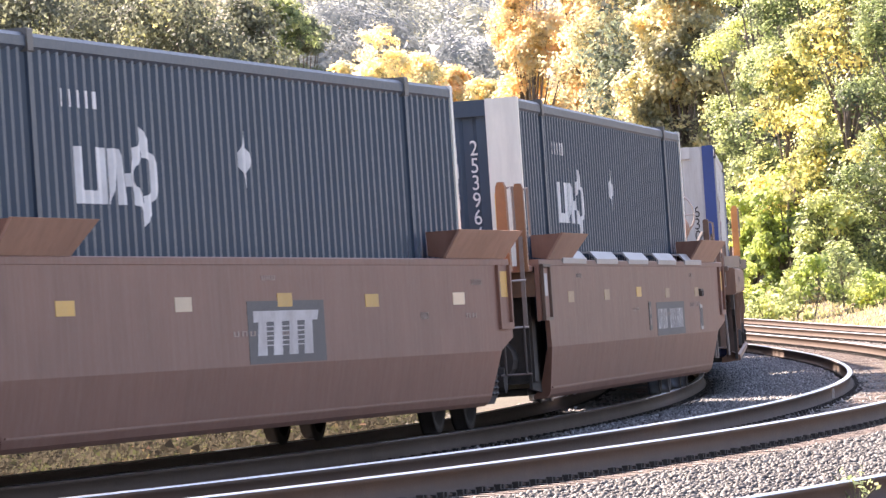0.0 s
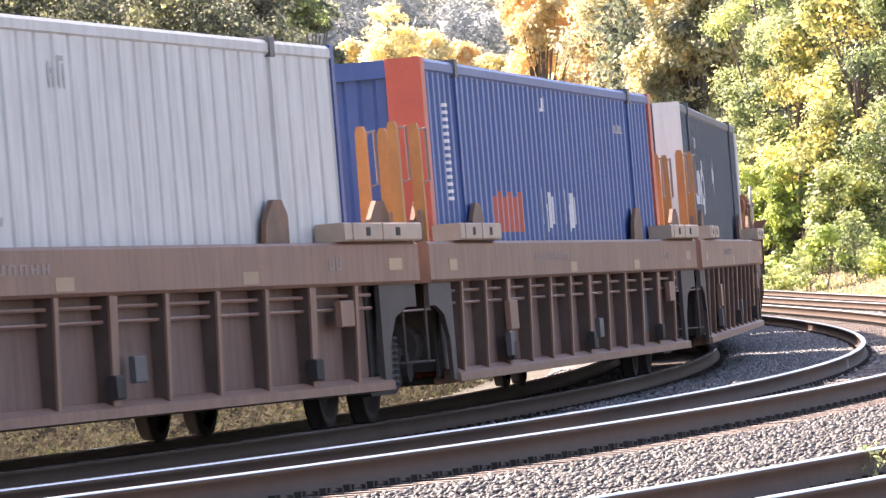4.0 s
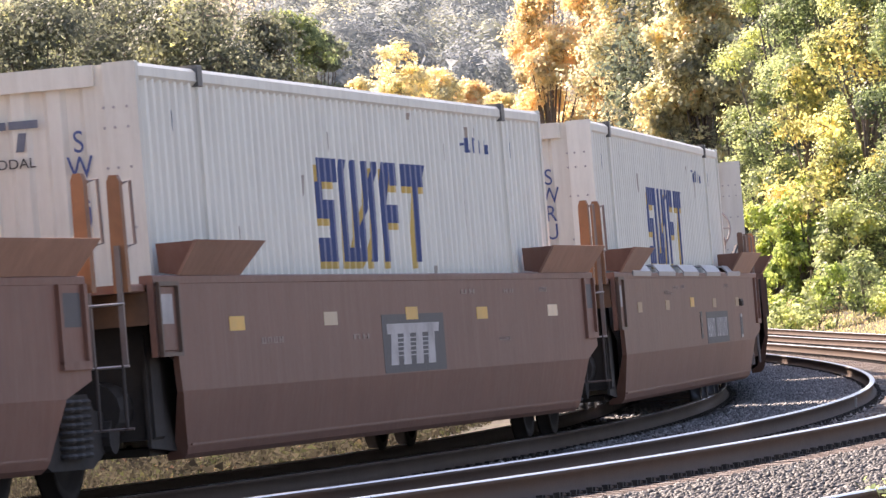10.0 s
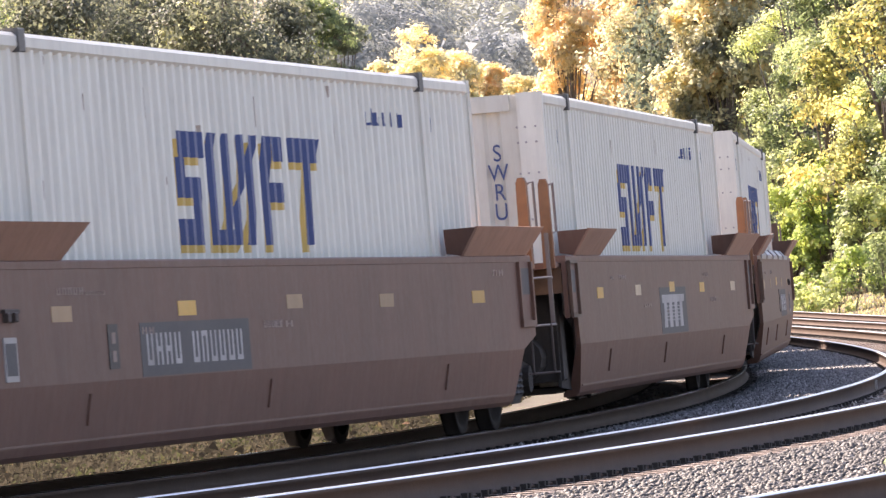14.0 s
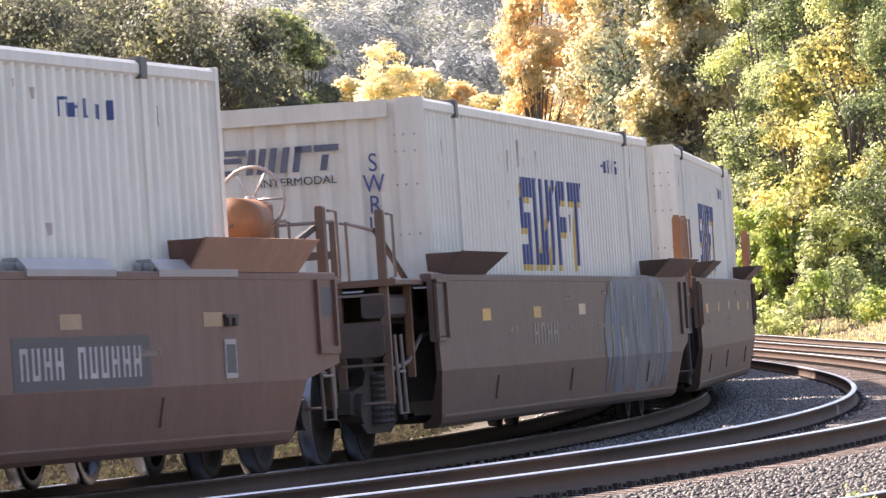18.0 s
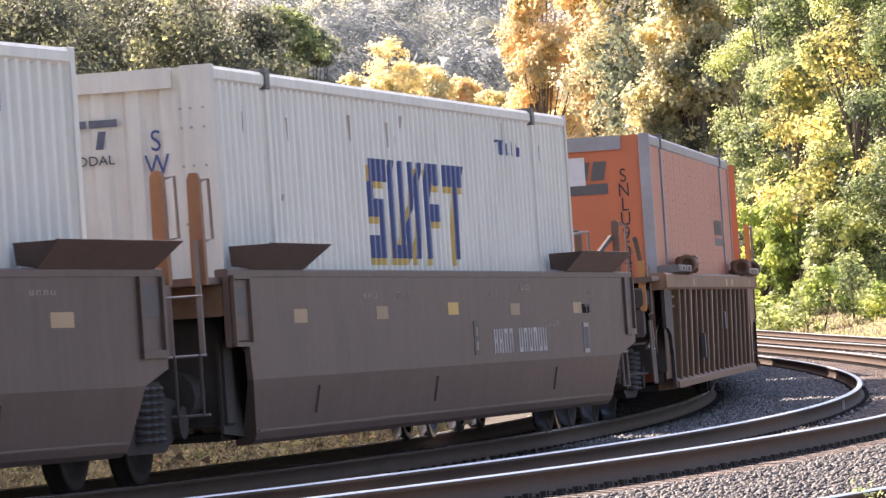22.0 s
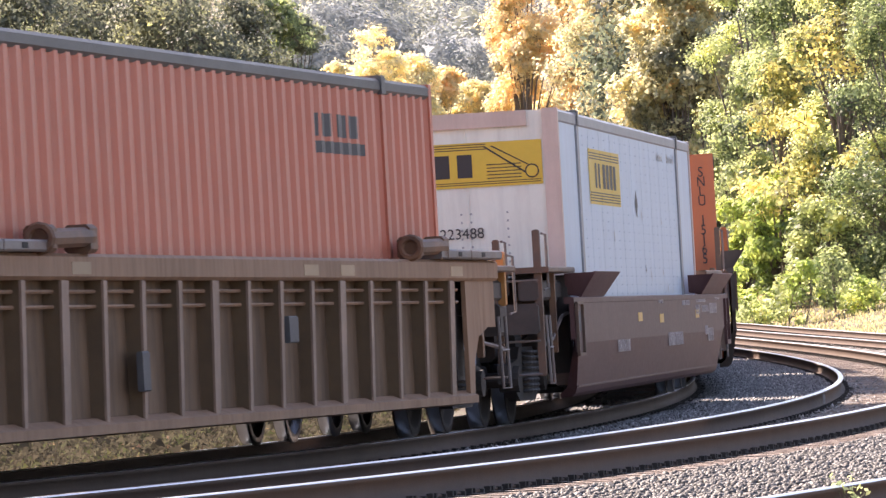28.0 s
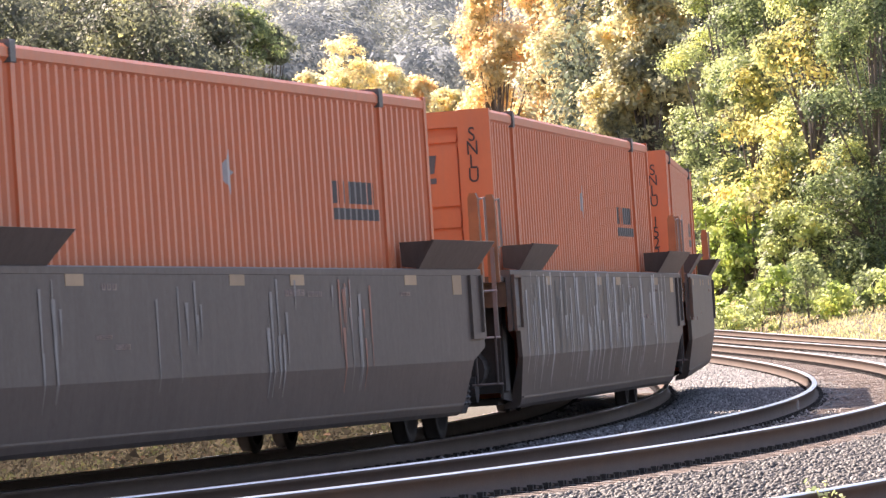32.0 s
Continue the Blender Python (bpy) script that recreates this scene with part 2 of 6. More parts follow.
M["stone"] = island_mat("crushed_granite", [(0.0, (0.035, 0.032, 0.030)), (0.4, (0.062, 0.057, 0.053)), (0.75, (0.095, 0.088, 0.081)), (0.94, (0.15, 0.137, 0.126)), (1.0, (0.27, 0.25, 0.23))], 0.6)
# Shaded zones: paler stone, with open-shade light put into its colours.
M["stone_mid"] = island_mat("shade_lifted_grey_stone", [(0.0, (0.11, 0.105, 0.10)), (0.4, (0.19, 0.18, 0.172)), (0.75, (0.28, 0.265, 0.25)), (1.0, (0.5, 0.47, 0.44))], 0.55)
# Far zones: grazing sun is put into these brighter brown stones.
M["stone_sunlit"] = island_mat("sunlit_brown_stone", [(0.0, (0.085, 0.078, 0.073)), (0.5, (0.18, 0.165, 0.152)), (0.85, (0.29, 0.265, 0.245)), (1.0, (0.45, 0.41, 0.38))], 0.45)
GREEN = [(0.0, (0.04, 0.058, 0.038)), (0.4, (0.11, 0.143, 0.067)), (0.65, (0.27, 0.32, 0.157)), (0.85, (0.48, 0.5, 0.212)), (1.0, (0.64, 0.56, 0.246))]
LIME = [(0.0, (0.045, 0.062, 0.042)), (0.35, (0.14, 0.172, 0.081)), (0.58, (0.36, 0.4, 0.195)), (0.8, (0.55, 0.575, 0.262)), (1.0, (0.7, 0.61, 0.268))]
GOLD = [(0.0, (0.27, 0.24, 0.17)), (0.35, (0.52, 0.455, 0.28)), (0.7, (0.72, 0.59, 0.34)), (1.0, (0.74, 0.49, 0.27))]
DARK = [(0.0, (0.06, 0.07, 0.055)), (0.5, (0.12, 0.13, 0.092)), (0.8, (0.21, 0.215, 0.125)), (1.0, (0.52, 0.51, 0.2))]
DRAB = [(0.0, (0.19, 0.178, 0.172)), (0.4, (0.33, 0.3, 0.253)), (0.75, (0.5, 0.45, 0.31)), (1.0, (0.6, 0.46, 0.299))]
OLIVE = [(0.0, (0.1, 0.11, 0.088)), (0.35, (0.25, 0.25, 0.163)), (0.6, (0.46, 0.43, 0.263)), (0.85, (0.64, 0.55, 0.3)), (1.0, (0.7, 0.5, 0.275))]
PALE = [(0.0, (0.10, 0.12, 0.08)), (0.5, (0.2, 0.22, 0.14)), (1.0, (0.36, 0.36, 0.22))]
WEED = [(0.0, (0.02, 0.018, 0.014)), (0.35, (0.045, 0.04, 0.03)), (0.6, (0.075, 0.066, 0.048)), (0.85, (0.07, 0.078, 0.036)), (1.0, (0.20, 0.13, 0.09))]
STRAW = [(0.0, (0.14, 0.16, 0.07)), (0.4, (0.34, 0.31, 0.15)), (0.75, (0.52, 0.42, 0.24)), (1.0, (0.50, 0.30, 0.18))]
# Shade of the wood's hollows is put into these dark greens.
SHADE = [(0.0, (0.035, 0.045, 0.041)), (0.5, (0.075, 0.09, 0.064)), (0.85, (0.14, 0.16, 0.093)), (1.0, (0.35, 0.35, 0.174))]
SPROUT = [(0.0, (0.082, 0.123, 0.046)), (0.4, (0.213, 0.279, 0.092)), (0.7, (0.361, 0.41, 0.12)), (1.0, (0.492, 0.476, 0.129))]
HONEY = [(0.0, (0.34, 0.33, 0.26)), (0.35, (0.52, 0.49, 0.33)), (0.7, (0.74, 0.66, 0.38)), (1.0, (0.78, 0.60, 0.33))]
AMBER = [(0.0, (0.1, 0.115, 0.062)), (0.35, (0.3, 0.3, 0.125)), (0.7, (0.56, 0.5, 0.187)), (1.0, (0.66, 0.5, 0.187))]
for key, stops in (("green", GREEN), ("lime", LIME), ("gold", GOLD), ("dark", DARK), ("drab", DRAB), ("straw", STRAW), ("weed", WEED), ("olive", OLIVE), ("pale", PALE), ("honey", HONEY), ("amber", AMBER), ("shade", SHADE), ("sprout", SPROUT)):
    M["leaf_" + key] = leaf_mat(key + "_leaves", stops, 0.3 if key == "weed" else 0.55, gloss=0.0 if key == "weed" else 0.035)


# ---- mesh helpers ----
class Build:
    """Collects boxes, prisms and tubes into one mesh."""

    def __init__(self):
        self.v, self.f = [], []

    def add(self, vs, fs):
        n = len(self.v)
        self.v += [tuple(p) for p in vs]
        self.f += [tuple(i + n for i in f) for f in fs]
        return self

    def box(self, x0, x1, y0, y1, z0, z1, bev=0.0):
        if bev:
            b = min(bev, (x1 - x0) / 3, (y1 - y0) / 3, (z1 - z0) / 3)
            prof = [(y0 + b, z0), (y1 - b, z0), (y1, z0 + b), (y1, z1 - b), (y1 - b, z1), (y0 + b, z1), (y0, z1 - b), (y0, z0 + b)]
            return self.prism(prof, x0, x1)
        return self.prism([(y0, z0), (y1, z0), (y1, z1), (y0, z1)], x0, x1)

    def prism(self, prof, x0, x1):
        """A profile of (y, z) drawn along x; x0 and x1 may be functions of (y, z)."""
        a = x0 if callable(x0) else (lambda y, z: x0)
        b = x1 if callable(x1) else (lambda y, z: x1)
        n = len(prof)
        vs = [(a(y, z), y, z) for y, z in prof] + [(b(y, z), y, z) for y, z in prof]
        fs = [tuple(range(n))[::-1], tuple(range(n, 2 * n))] + [(i, (i + 1) % n, n + (i + 1) % n, n + i) for i in range(n)]
        return self.add(vs, [f[::-1] for f in fs] if area2(prof) < 0 else fs)

    def slab(self, poly, y0, y1):
        """A polygon of (x, z), thick from y0 to y1."""
        n = len(poly)
        vs = [(x, y0, z) for x, z in poly] + [(x, y1, z) for x, z in poly]
        return self.add(vs, [tuple(range(n)), tuple(range(n, 2 * n))[::-1]] + [((i + 1) % n, i, n + i, n + (i + 1) % n) for i in range(n)])

    def tube(self, pts, r, n=6, r2=None, caps=True):
        pts = [Vector(p) for p in pts]
        rings = []
        for i, p in enumerate(pts):
            d = (pts[min(i + 1, len(pts) - 1)] - pts[max(i - 1, 0)]).normalized()
            u = d.orthogonal().normalized()
            if abs(d.z) < 0.9:
                u = d.cross(Vector((0, 0, 1))).normalized()
            w = d.cross(u)
            rr = r if r2 is None else r + (r2 - r) * i / (len(pts) - 1)
            rings.append([p + (u * math.cos(k * 2 * math.pi / n) + w * math.sin(k * 2 * math.pi / n)) * rr for k in range(n)])
        fs = [(i * n + k, i * n + (k + 1) % n, (i + 1) * n + (k + 1) % n, (i + 1) * n + k) for i in range(len(pts) - 1) for k in range(n)]
        if caps:
            fs += [tuple(range(n))[::-1], tuple((len(pts) - 1) * n + k for k in range(n))]
        return self.add([p for ring in rings for p in ring], fs)

    def ring(self, c, r, tr, n=20, m=6, axis="x"):
        """A torus round an axis through c."""
        vs, fs = [], []
        for i in range(n):
            a = i * 2 * math.pi / n
            for k in range(m):
                b = k * 2 * math.pi / m
                rr, h = r + tr * math.cos(b), tr * math.sin(b)
                p = {"x": (h, rr * math.cos(a), rr * math.sin(a)), "y": (rr * math.cos(a), h, rr * math.sin(a)), "z": (rr * math.cos(a), rr * math.sin(a), h)}[axis]
                vs.append(Vector(c) + Vector(p))
                fs.append((i * m + k, ((i + 1) % n) * m + k, ((i + 1) % n) * m + (k + 1) % m, i * m + (k + 1) % m))
        return self.add(vs, fs)

    def lathe(self, prof, y=0.0, n=24, x=0.0, z=0.0):
        """A profile of (radius, y) turned round an axis along y."""
        k = len(prof)
        vs = [(x + r * math.cos(a * 2 * math.pi / n), y + h, z + r * math.sin(a * 2 * math.pi / n)) for a in range(n) for r, h in prof]
        fs = [(a * k + i, ((a + 1) % n) * k + i, ((a + 1) % n) * k + i + 1, a * k + i + 1) for a in range(n) for i in range(k - 1)]
        return self.add(vs, fs)

    def mesh(self, name, mat, smooth=False):
        me = bpy.data.meshes.new(name)
        me.from_pydata(self.v, [], self.f)
        me.materials.append(mat)
        if smooth:
            me.polygons.foreach_set("use_smooth", [True] * len(me.polygons))
        bm = bmesh.new()
        bm.from_mesh(me)
        bmesh.ops.recalc_face_normals(bm, faces=bm.faces)
        bm.to_mesh(me)
        bm.free()
        return me


def area2(p):
    return sum(a[0] * b[1] - b[0] * a[1] for a, b in zip(p, p[1:] + p[:1]))


CACHE = {}


def piece(name, parent, mat, make, key=None, label="", smooth=False, at=None):
    """One part under a thing. make(Build) fills it; parts with the same key share their mesh."""
    k = (name, mat, key)
    if key is None or k not in CACHE:
        b = Build()
        make(b)
        me = b.mesh(name, M[mat], smooth)
        if key is not None:
            CACHE[k] = me
    else:
        me = CACHE[k]
    ob = new(name, me)
    ob.parent = parent
    if at:
        ob.location = at
    return tagged(ob, label)


def fast_mesh(name, verts, faces, mat):
    """A large mesh of polygons of one size, from arrays."""
    verts, faces = np.asarray(verts, np.float32), np.asarray(faces, np.int32)
    me = bpy.data.meshes.new(name)
    me.vertices.add(len(verts))
    me.vertices.foreach_set("co", verts.ravel())
    me.loops.add(faces.size)
    me.loops.foreach_set("vertex_index", faces.ravel())
    me.polygons.add(len(faces))
    me.polygons.foreach_set("loop_start", np.arange(0, faces.size, faces.shape[1], dtype=np.int32))
    me.materials.append(mat)
    me.update(calc_edges=True)
    return me


# ---- the line: three tracks on one curve ----
K0, K1, K2 = 0.00479659, -1.71207e-06, -3.9095e-07
PHI, D0, GRADE = 1.14057, 18.9745, 0.00403
SP12, SP23, Z2, Z3 = 3.69178, 4.49621, 0.1496, 0.1705
BANK = 0.0489
Z1, LEAN = -0.027, 0.058    # inner track, and how far the cars lean into the curve
S_MIN, S_STEP = -420.0, 0.5


def bend(s):
    """Curvature of the line at s metres along it."""
    if s < -60:
        return (K0 + K1 * -60 + K2 * 1800) * max(0.0, 1 + (s + 60) / 80)
    if s > 195:
        return 0.0042
    if s > 175:
        k = K0 + K1 * 175 + K2 * 175 ** 2 / 2
        return k + (0.0042 - k) * (s - 175) / 20
    return K0 + K1 * s + K2 * s * s / 2


def trace():
    ss = np.arange(S_MIN, 520, S_STEP)
    kk = np.array([bend(s) for s in ss])
    i0 = int(round(-S_MIN / S_STEP))
    th = np.concatenate([[0], np.cumsum((kk[1:] + kk[:-1]) / 2 * S_STEP)])
    th += PHI - th[i0]
    x = np.concatenate([[0], np.cumsum((np.cos(th[1:]) + np.cos(th[:-1])) / 2 * S_STEP)])
    y = np.concatenate([[0], np.cumsum((np.sin(th[1:]) + np.sin(th[:-1])) / 2 * S_STEP)])
    return ss, x - x[i0] - math.sin(PHI) * D0, y - y[i0] + math.cos(PHI) * D0, th


LS, LX, LY, LT = trace()


def on_line(s, off=0.0, z=0.0):
    """The place s metres along, off metres towards the outside of the curve, z above the rail level."""
    x, y, t = np.interp(s, LS, LX), np.interp(s, LS, LY), np.interp(s, LS, LT)
    return np.stack([x + off * np.sin(t), y - off * np.cos(t), z + GRADE * np.clip(s, -60, 300) + 0 * x], -1)


def nearest(x, y):
    """s and offset of plan points, to shape the ground."""
    x, y = np.asarray(x, float), np.asarray(y, float)
    lx, ly, ls, lt = LX[::4], LY[::4], LS[::4], LT[::4]
    d = (x[..., None] - lx) ** 2 + (y[..., None] - ly) ** 2
    i = d.argmin(-1)
    dx, dy = x - lx[i], y - ly[i]
    along = np.clip(dx * np.cos(lt[i]) + dy * np.sin(lt[i]), -1.2, 1.2)
    off = dx * np.sin(lt[i]) - dy * np.cos(lt[i])
    return ls[i] + along, np.sign(off) * np.sqrt(np.maximum(d.min(-1) - along ** 2, 0))


def smooth01(a, b, x):
    t = np.clip((np.asarray(x, float) - a) / (b - a), 0, 1)
    return t * t * (3 - 2 * t)


def ground_z(x, y):
    s, off = nearest(x, y)
    z = GRADE * np.clip(s, -60, 300) - 0.42
    z = z + 1.5 * smooth01(10.8, 20, off) * smooth01(110, 190, s)            # bank beyond the outer track
    z = z - 0.18 * smooth01(-2.6, -5, off)
    z = z + 9.0 * smooth01(-40, -130, off) + 60 * smooth01(380, 900, np.hypot(x, y)) * smooth01(-0.2, 0.6, y / (np.hypot(x, y) + 1))
    return z


def ground():
    r = np.concatenate([np.linspace(0, 60, 25), np.linspace(64, 340, 70), np.geomspace(360, 2600, 26)])
    a = np.linspace(0, 2 * math.pi, 181)[:-1]
    a = np.concatenate([a, np.linspace(math.pi / 2 - 0.1, math.pi / 2 + 0.1, 40)])
    a = np.unique(a)
    X, Y = r[:, None] * np.cos(a), r[:, None] * np.sin(a)
    Z = np.stack([ground_z(X[i], Y[i]) for i in range(len(r))])
    n = len(a)
    V = np.stack([X, Y, Z], -1).reshape(-1, 3)
    i, j = np.meshgrid(np.arange(len(r) - 1), np.arange(n), indexing="ij")
    F = np.stack([i * n + j, (i + 1) * n + j, (i + 1) * n + (j + 1) % n, i * n + (j + 1) % n], -1).reshape(-1, 4)
    me = fast_mesh("ground", V, F, M["soil"])
    me.polygons.foreach_set("use_smooth", [True] * len(me.polygons))
    tagged(new("ground", me), "leaf-littered soil falling away beside the railway", "ground", kind="structure")


ground()

TRACKS = [(0.0, Z1, BANK), (SP12, Z2, BANK), (SP12 + SP23, Z3, BANK)]
RAIL_PROF = [(-0.075, -0.186), (0.075, -0.186), (0.075, -0.172), (0.012, -0.150), (0.010, -0.045), (0.036, -0.034), (0.037, -0.008), (0.030, -0.002),
             (0.0, 0.0), (-0.030, -0.002), (-0.037, -0.012), (-0.036, -0.034), (-0.010, -0.045), (-0.012, -0.150), (-0.075, -0.172)]


def rail_mesh(off, z, s0=-400.0, s1=500.0):
    s = np.concatenate([np.arange(s0, -60, 4.0), np.arange(-60, 260, 1.0), np.arange(260, s1, 4.0)])
    n, rings = len(RAIL_PROF), [on_line(s, off + y, z + h) for y, h in RAIL_PROF]
    V = np.stack(rings, 1).reshape(-1, 3)
    i, k = np.meshgrid(np.arange(len(s) - 1), np.arange(n), indexing="ij")
    F = np.stack([i * n + k, (i + 1) * n + k, (i + 1) * n + (k + 1) % n, i * n + (k + 1) % n], -1).reshape(-1, 4)
    me = fast_mesh("rail", V, F, M["rail"])
    me.materials.append(M["railtop"])
    me.polygons.foreach_set("material_index", [1 if q in (6, 7, 8, 9) else 0 for q in np.tile(np.arange(n), len(s) - 1)])
    me.polygons.foreach_set("use_smooth", [True] * len(me.polygons))
    return me


def track_pose(s, off, z, bank=0.0):
    a = on_line(np.array(s), off, z)
    t = float(np.interp(s, LS, LT))
    e, n = Vector((math.cos(t), math.sin(t), 0)), Vector((math.sin(t), -math.cos(t), bank)).normalized()
    up = e.cross(-n)
    m = Matrix((e, -n, up)).transposed().to_4x4()
    return Matrix.Translation(Vector(a)) @ m


def tracks():
    tie = Build().prism([(-1.30, -0.17), (1.30, -0.17), (1.30, -0.015), (1.28, 0.0), (-1.28, 0.0), (-1.30, -0.015)], -0.115, 0.115).mesh("tie", M["tie"])
    for i, (c, z, bank) in enumerate(TRACKS):
        t = tagged(new("railway_track", None), "rusty steel rails on weathered timber ties in crushed stone", "railway track", "parallel tracks", "structure")
        for side in (-1, 1):
            r = new("rail", rail_mesh(c + side * 0.7525, z + side * 0.7525 * bank))
            r.parent = t
        s0, s1 = ((20, 170), (28, 178), (32, 182))[i]
        rng = random.Random(i)
        far = []
        for k, s in enumerate(np.arange(-90, 300, 0.53)):
            m = track_pose(s + rng.uniform(-0.03, 0.03), c + rng.uniform(-0.04, 0.04), z - 0.198, bank) @ pose(0, 0, 0, 0, 0, rng.uniform(-1.2, 1.2))
            if s0 < s < s1:
                o = new("tie", tie)
                o.parent, o.matrix_basis = t, m
            else:
                far.append(m)
        vs = np.array([v.co for v in tie.vertices])
        fs = [tuple(p.vertices) for p in tie.polygons]
        V = np.concatenate([(np.array(m.to_3x3()) @ vs.T).T + np.array(m.translation) for m in far])
        me = bpy.data.meshes.new("far_ties")
        me.from_pydata(V.tolist(), [], [tuple(v + j * len(vs) for v in f) for j in range(len(far)) for f in fs])
        me.materials.append(M["tie"])
        o = tagged(new("far_ties", me), kind="stuff")
        o.parent = t
        # plates, spikes and anchors at the foot of each rail
        b = Build()
        for s in np.arange(10, 200, 0.53):
            for side in (-1, 1):
                m = track_pose(s, c + side * 0.7525, z + side * 0.7525 * bank, 0.0)
                bits = Build().box(-0.10, 0.10, -0.19, 0.19, -0.202, -0.183)
                for y in (-0.10, 0.10):
                    for x in (-0.05, 0.05):
                        bits.box(x - 0.02, x + 0.02, y - 0.022, y + 0.022, -0.185, -0.150)
                bits.box(-0.17, -0.13, -0.10, 0.10, -0.215, -0.165)
                b.add([m @ Vector(p) for p in bits.v], bits.f)
        me = bpy.data.meshes.new("tie_plates")
        me.from_pydata(b.v, [], b.f)
        me.materials.append(M["black"])
        o = tagged(new("tie_plates", me), kind="stuff")
        o.parent = t
        # pale weld collar on one rail
        if i == 1:
            j = Build().box(-0.03, 0.03, -0.035, 0.035, -0.17, -0.04, 0.01)
            s = float(nearest(np.array([4.0]), np.array([80.0]))[0][0])
            o = tagged(new("weld_collar", j.mesh("weld_collar", M["stencil"])), "pale weld collar on the rail web")
            o.parent, o.matrix_basis = t, track_pose(s, c - 0.7525, z - 0.7525 * bank)


tracks()


def bed_z(off):
    """Top of the stone bed across the line."""
    return np.interp(off, (-3.2, -1.5, 0.0, 0.95, 1.15, 1.9, 2.4, 3.69, 5.0, 5.9, 6.85, 8.19, 9.5, 9.9, 12.0),
                     (-1.0, -0.26, -0.235, -0.185, -0.135, -0.115, -0.09, -0.075, -0.005, -0.04, -0.10, -0.036, 0.02, 0.0, -0.62))


def ballast():
    s = np.concatenate([np.arange(-380, -60, 6.0), np.arange(-60, 240, 0.5), np.arange(240, 480, 6.0)])
    off = np.concatenate([np.linspace(-3.2, -1.4, 10), np.linspace(-1.2, 9.8, 56), np.linspace(10, 12.0, 10)])
    S, O = np.meshgrid(s, off, indexing="ij")
    Z = bed_z(O) + np.random.RandomState(3).normal(0, 0.012, O.shape)
    V = on_line(S.ravel(), O.ravel(), Z.ravel())
    n = len(off)
    i, k = np.meshgrid(np.arange(len(s) - 1), np.arange(n - 1), indexing="ij")
    F = np.stack([i * n + k, i * n + k + 1, (i + 1) * n + k + 1, (i + 1) * n + k], -1).reshape(-1, 4)[:, ::-1]
    bed = tagged(new("ballast_bed", fast_mesh("ballast_bed", V, F, M["ballast"])), "grey crushed stone bed under the tracks", "ballast", kind="structure")


def stones():
    rng = np.random.RandomState(11)
    ico = bmesh.new()
    bmesh.ops.create_icosphere(ico, subdivisions=1, radius=1.0)
    base = np.array([v.co for v in ico.verts])
    tri = np.array([[v.index for v in f.verts] for f in ico.faces])
    ico.free()
    near_zones = [(30, 66, 5.0, 7.6, 470), (24, 66, 1.55, 3.2, 170)]
    shaded = [(60, 130, 0.95, 3.0, 230), (34, 60, 3.0, 4.45, 60), (28, 60, 9.0, 11.6, 60), (20, 90, -2.8, 1.2, 25)]
    zones = [(66, 190, 4.9, 7.6, 95), (60, 190, 3.0, 4.45, 30), (90, 200, 7.5, 11.5, 60), (125, 190, 1.3, 3.0, 60)]
    octa = np.array([(1, 0, 0), (-1, 0, 0), (0, 1, 0), (0, -1, 0), (0, 0, 1), (0, 0, -1)], float)
    octa_tri = np.array([(0, 2, 4), (2, 1, 4), (1, 3, 4), (3, 0, 4), (2, 0, 5), (1, 2, 5), (3, 1, 5), (0, 3, 5)])
    for name, where, base, tri, mat in (("ballast_stones", near_zones, base, tri, "stone"), ("far_ballast_stones", shaded, octa, octa_tri, "stone_mid"), ("dusty_ballast_stones", zones, octa, octa_tri, "stone_sunlit")):
        P = []
        for a, b, o0, o1, dens in where:
            n = int((b - a) * (o1 - o0) * dens)
            P.append(np.stack([rng.uniform(a, b, n), rng.uniform(o0, o1, n)], 1))
        P = np.concatenate(P)
        r = rng.uniform(0.012, 0.034, len(P))
        z = bed_z(P[:, 1]) + r * 0.35
        keep = np.ones(len(P), bool)
        for c, _, _ in TRACKS:
            for side in (-1, 1):
                keep &= np.abs(P[:, 1] - c - side * 0.7525) > 0.11
        P, r, z = P[keep], r[keep], z[keep]
        C = on_line(P[:, 0], P[:, 1], z)
        shape = base[None] * rng.uniform(0.6, 1.15, (len(P), 1, 3)) * (1 + rng.uniform(-0.38, 0.34, (len(P), len(base), 1)))
        a = rng.uniform(0, 6.28, len(P))
        ca, sa = np.cos(a)[:, None], np.sin(a)[:, None]
        shape = np.stack([shape[..., 0] * ca - shape[..., 1] * sa, shape[..., 0] * sa + shape[..., 1] * ca, shape[..., 2] * 0.85], -1)
        V = C[:, None] + shape * r[:, None, None]
        F = tri[None] + (np.arange(len(P)) * len(base))[:, None, None]
        tagged(new(name, fast_mesh(name, V.reshape(-1, 3), F.reshape(-1, 3), M[mat])), "loose sharp grey crushed stones between the rails", "ballast stones", kind="stuff")


ballast()
stones()


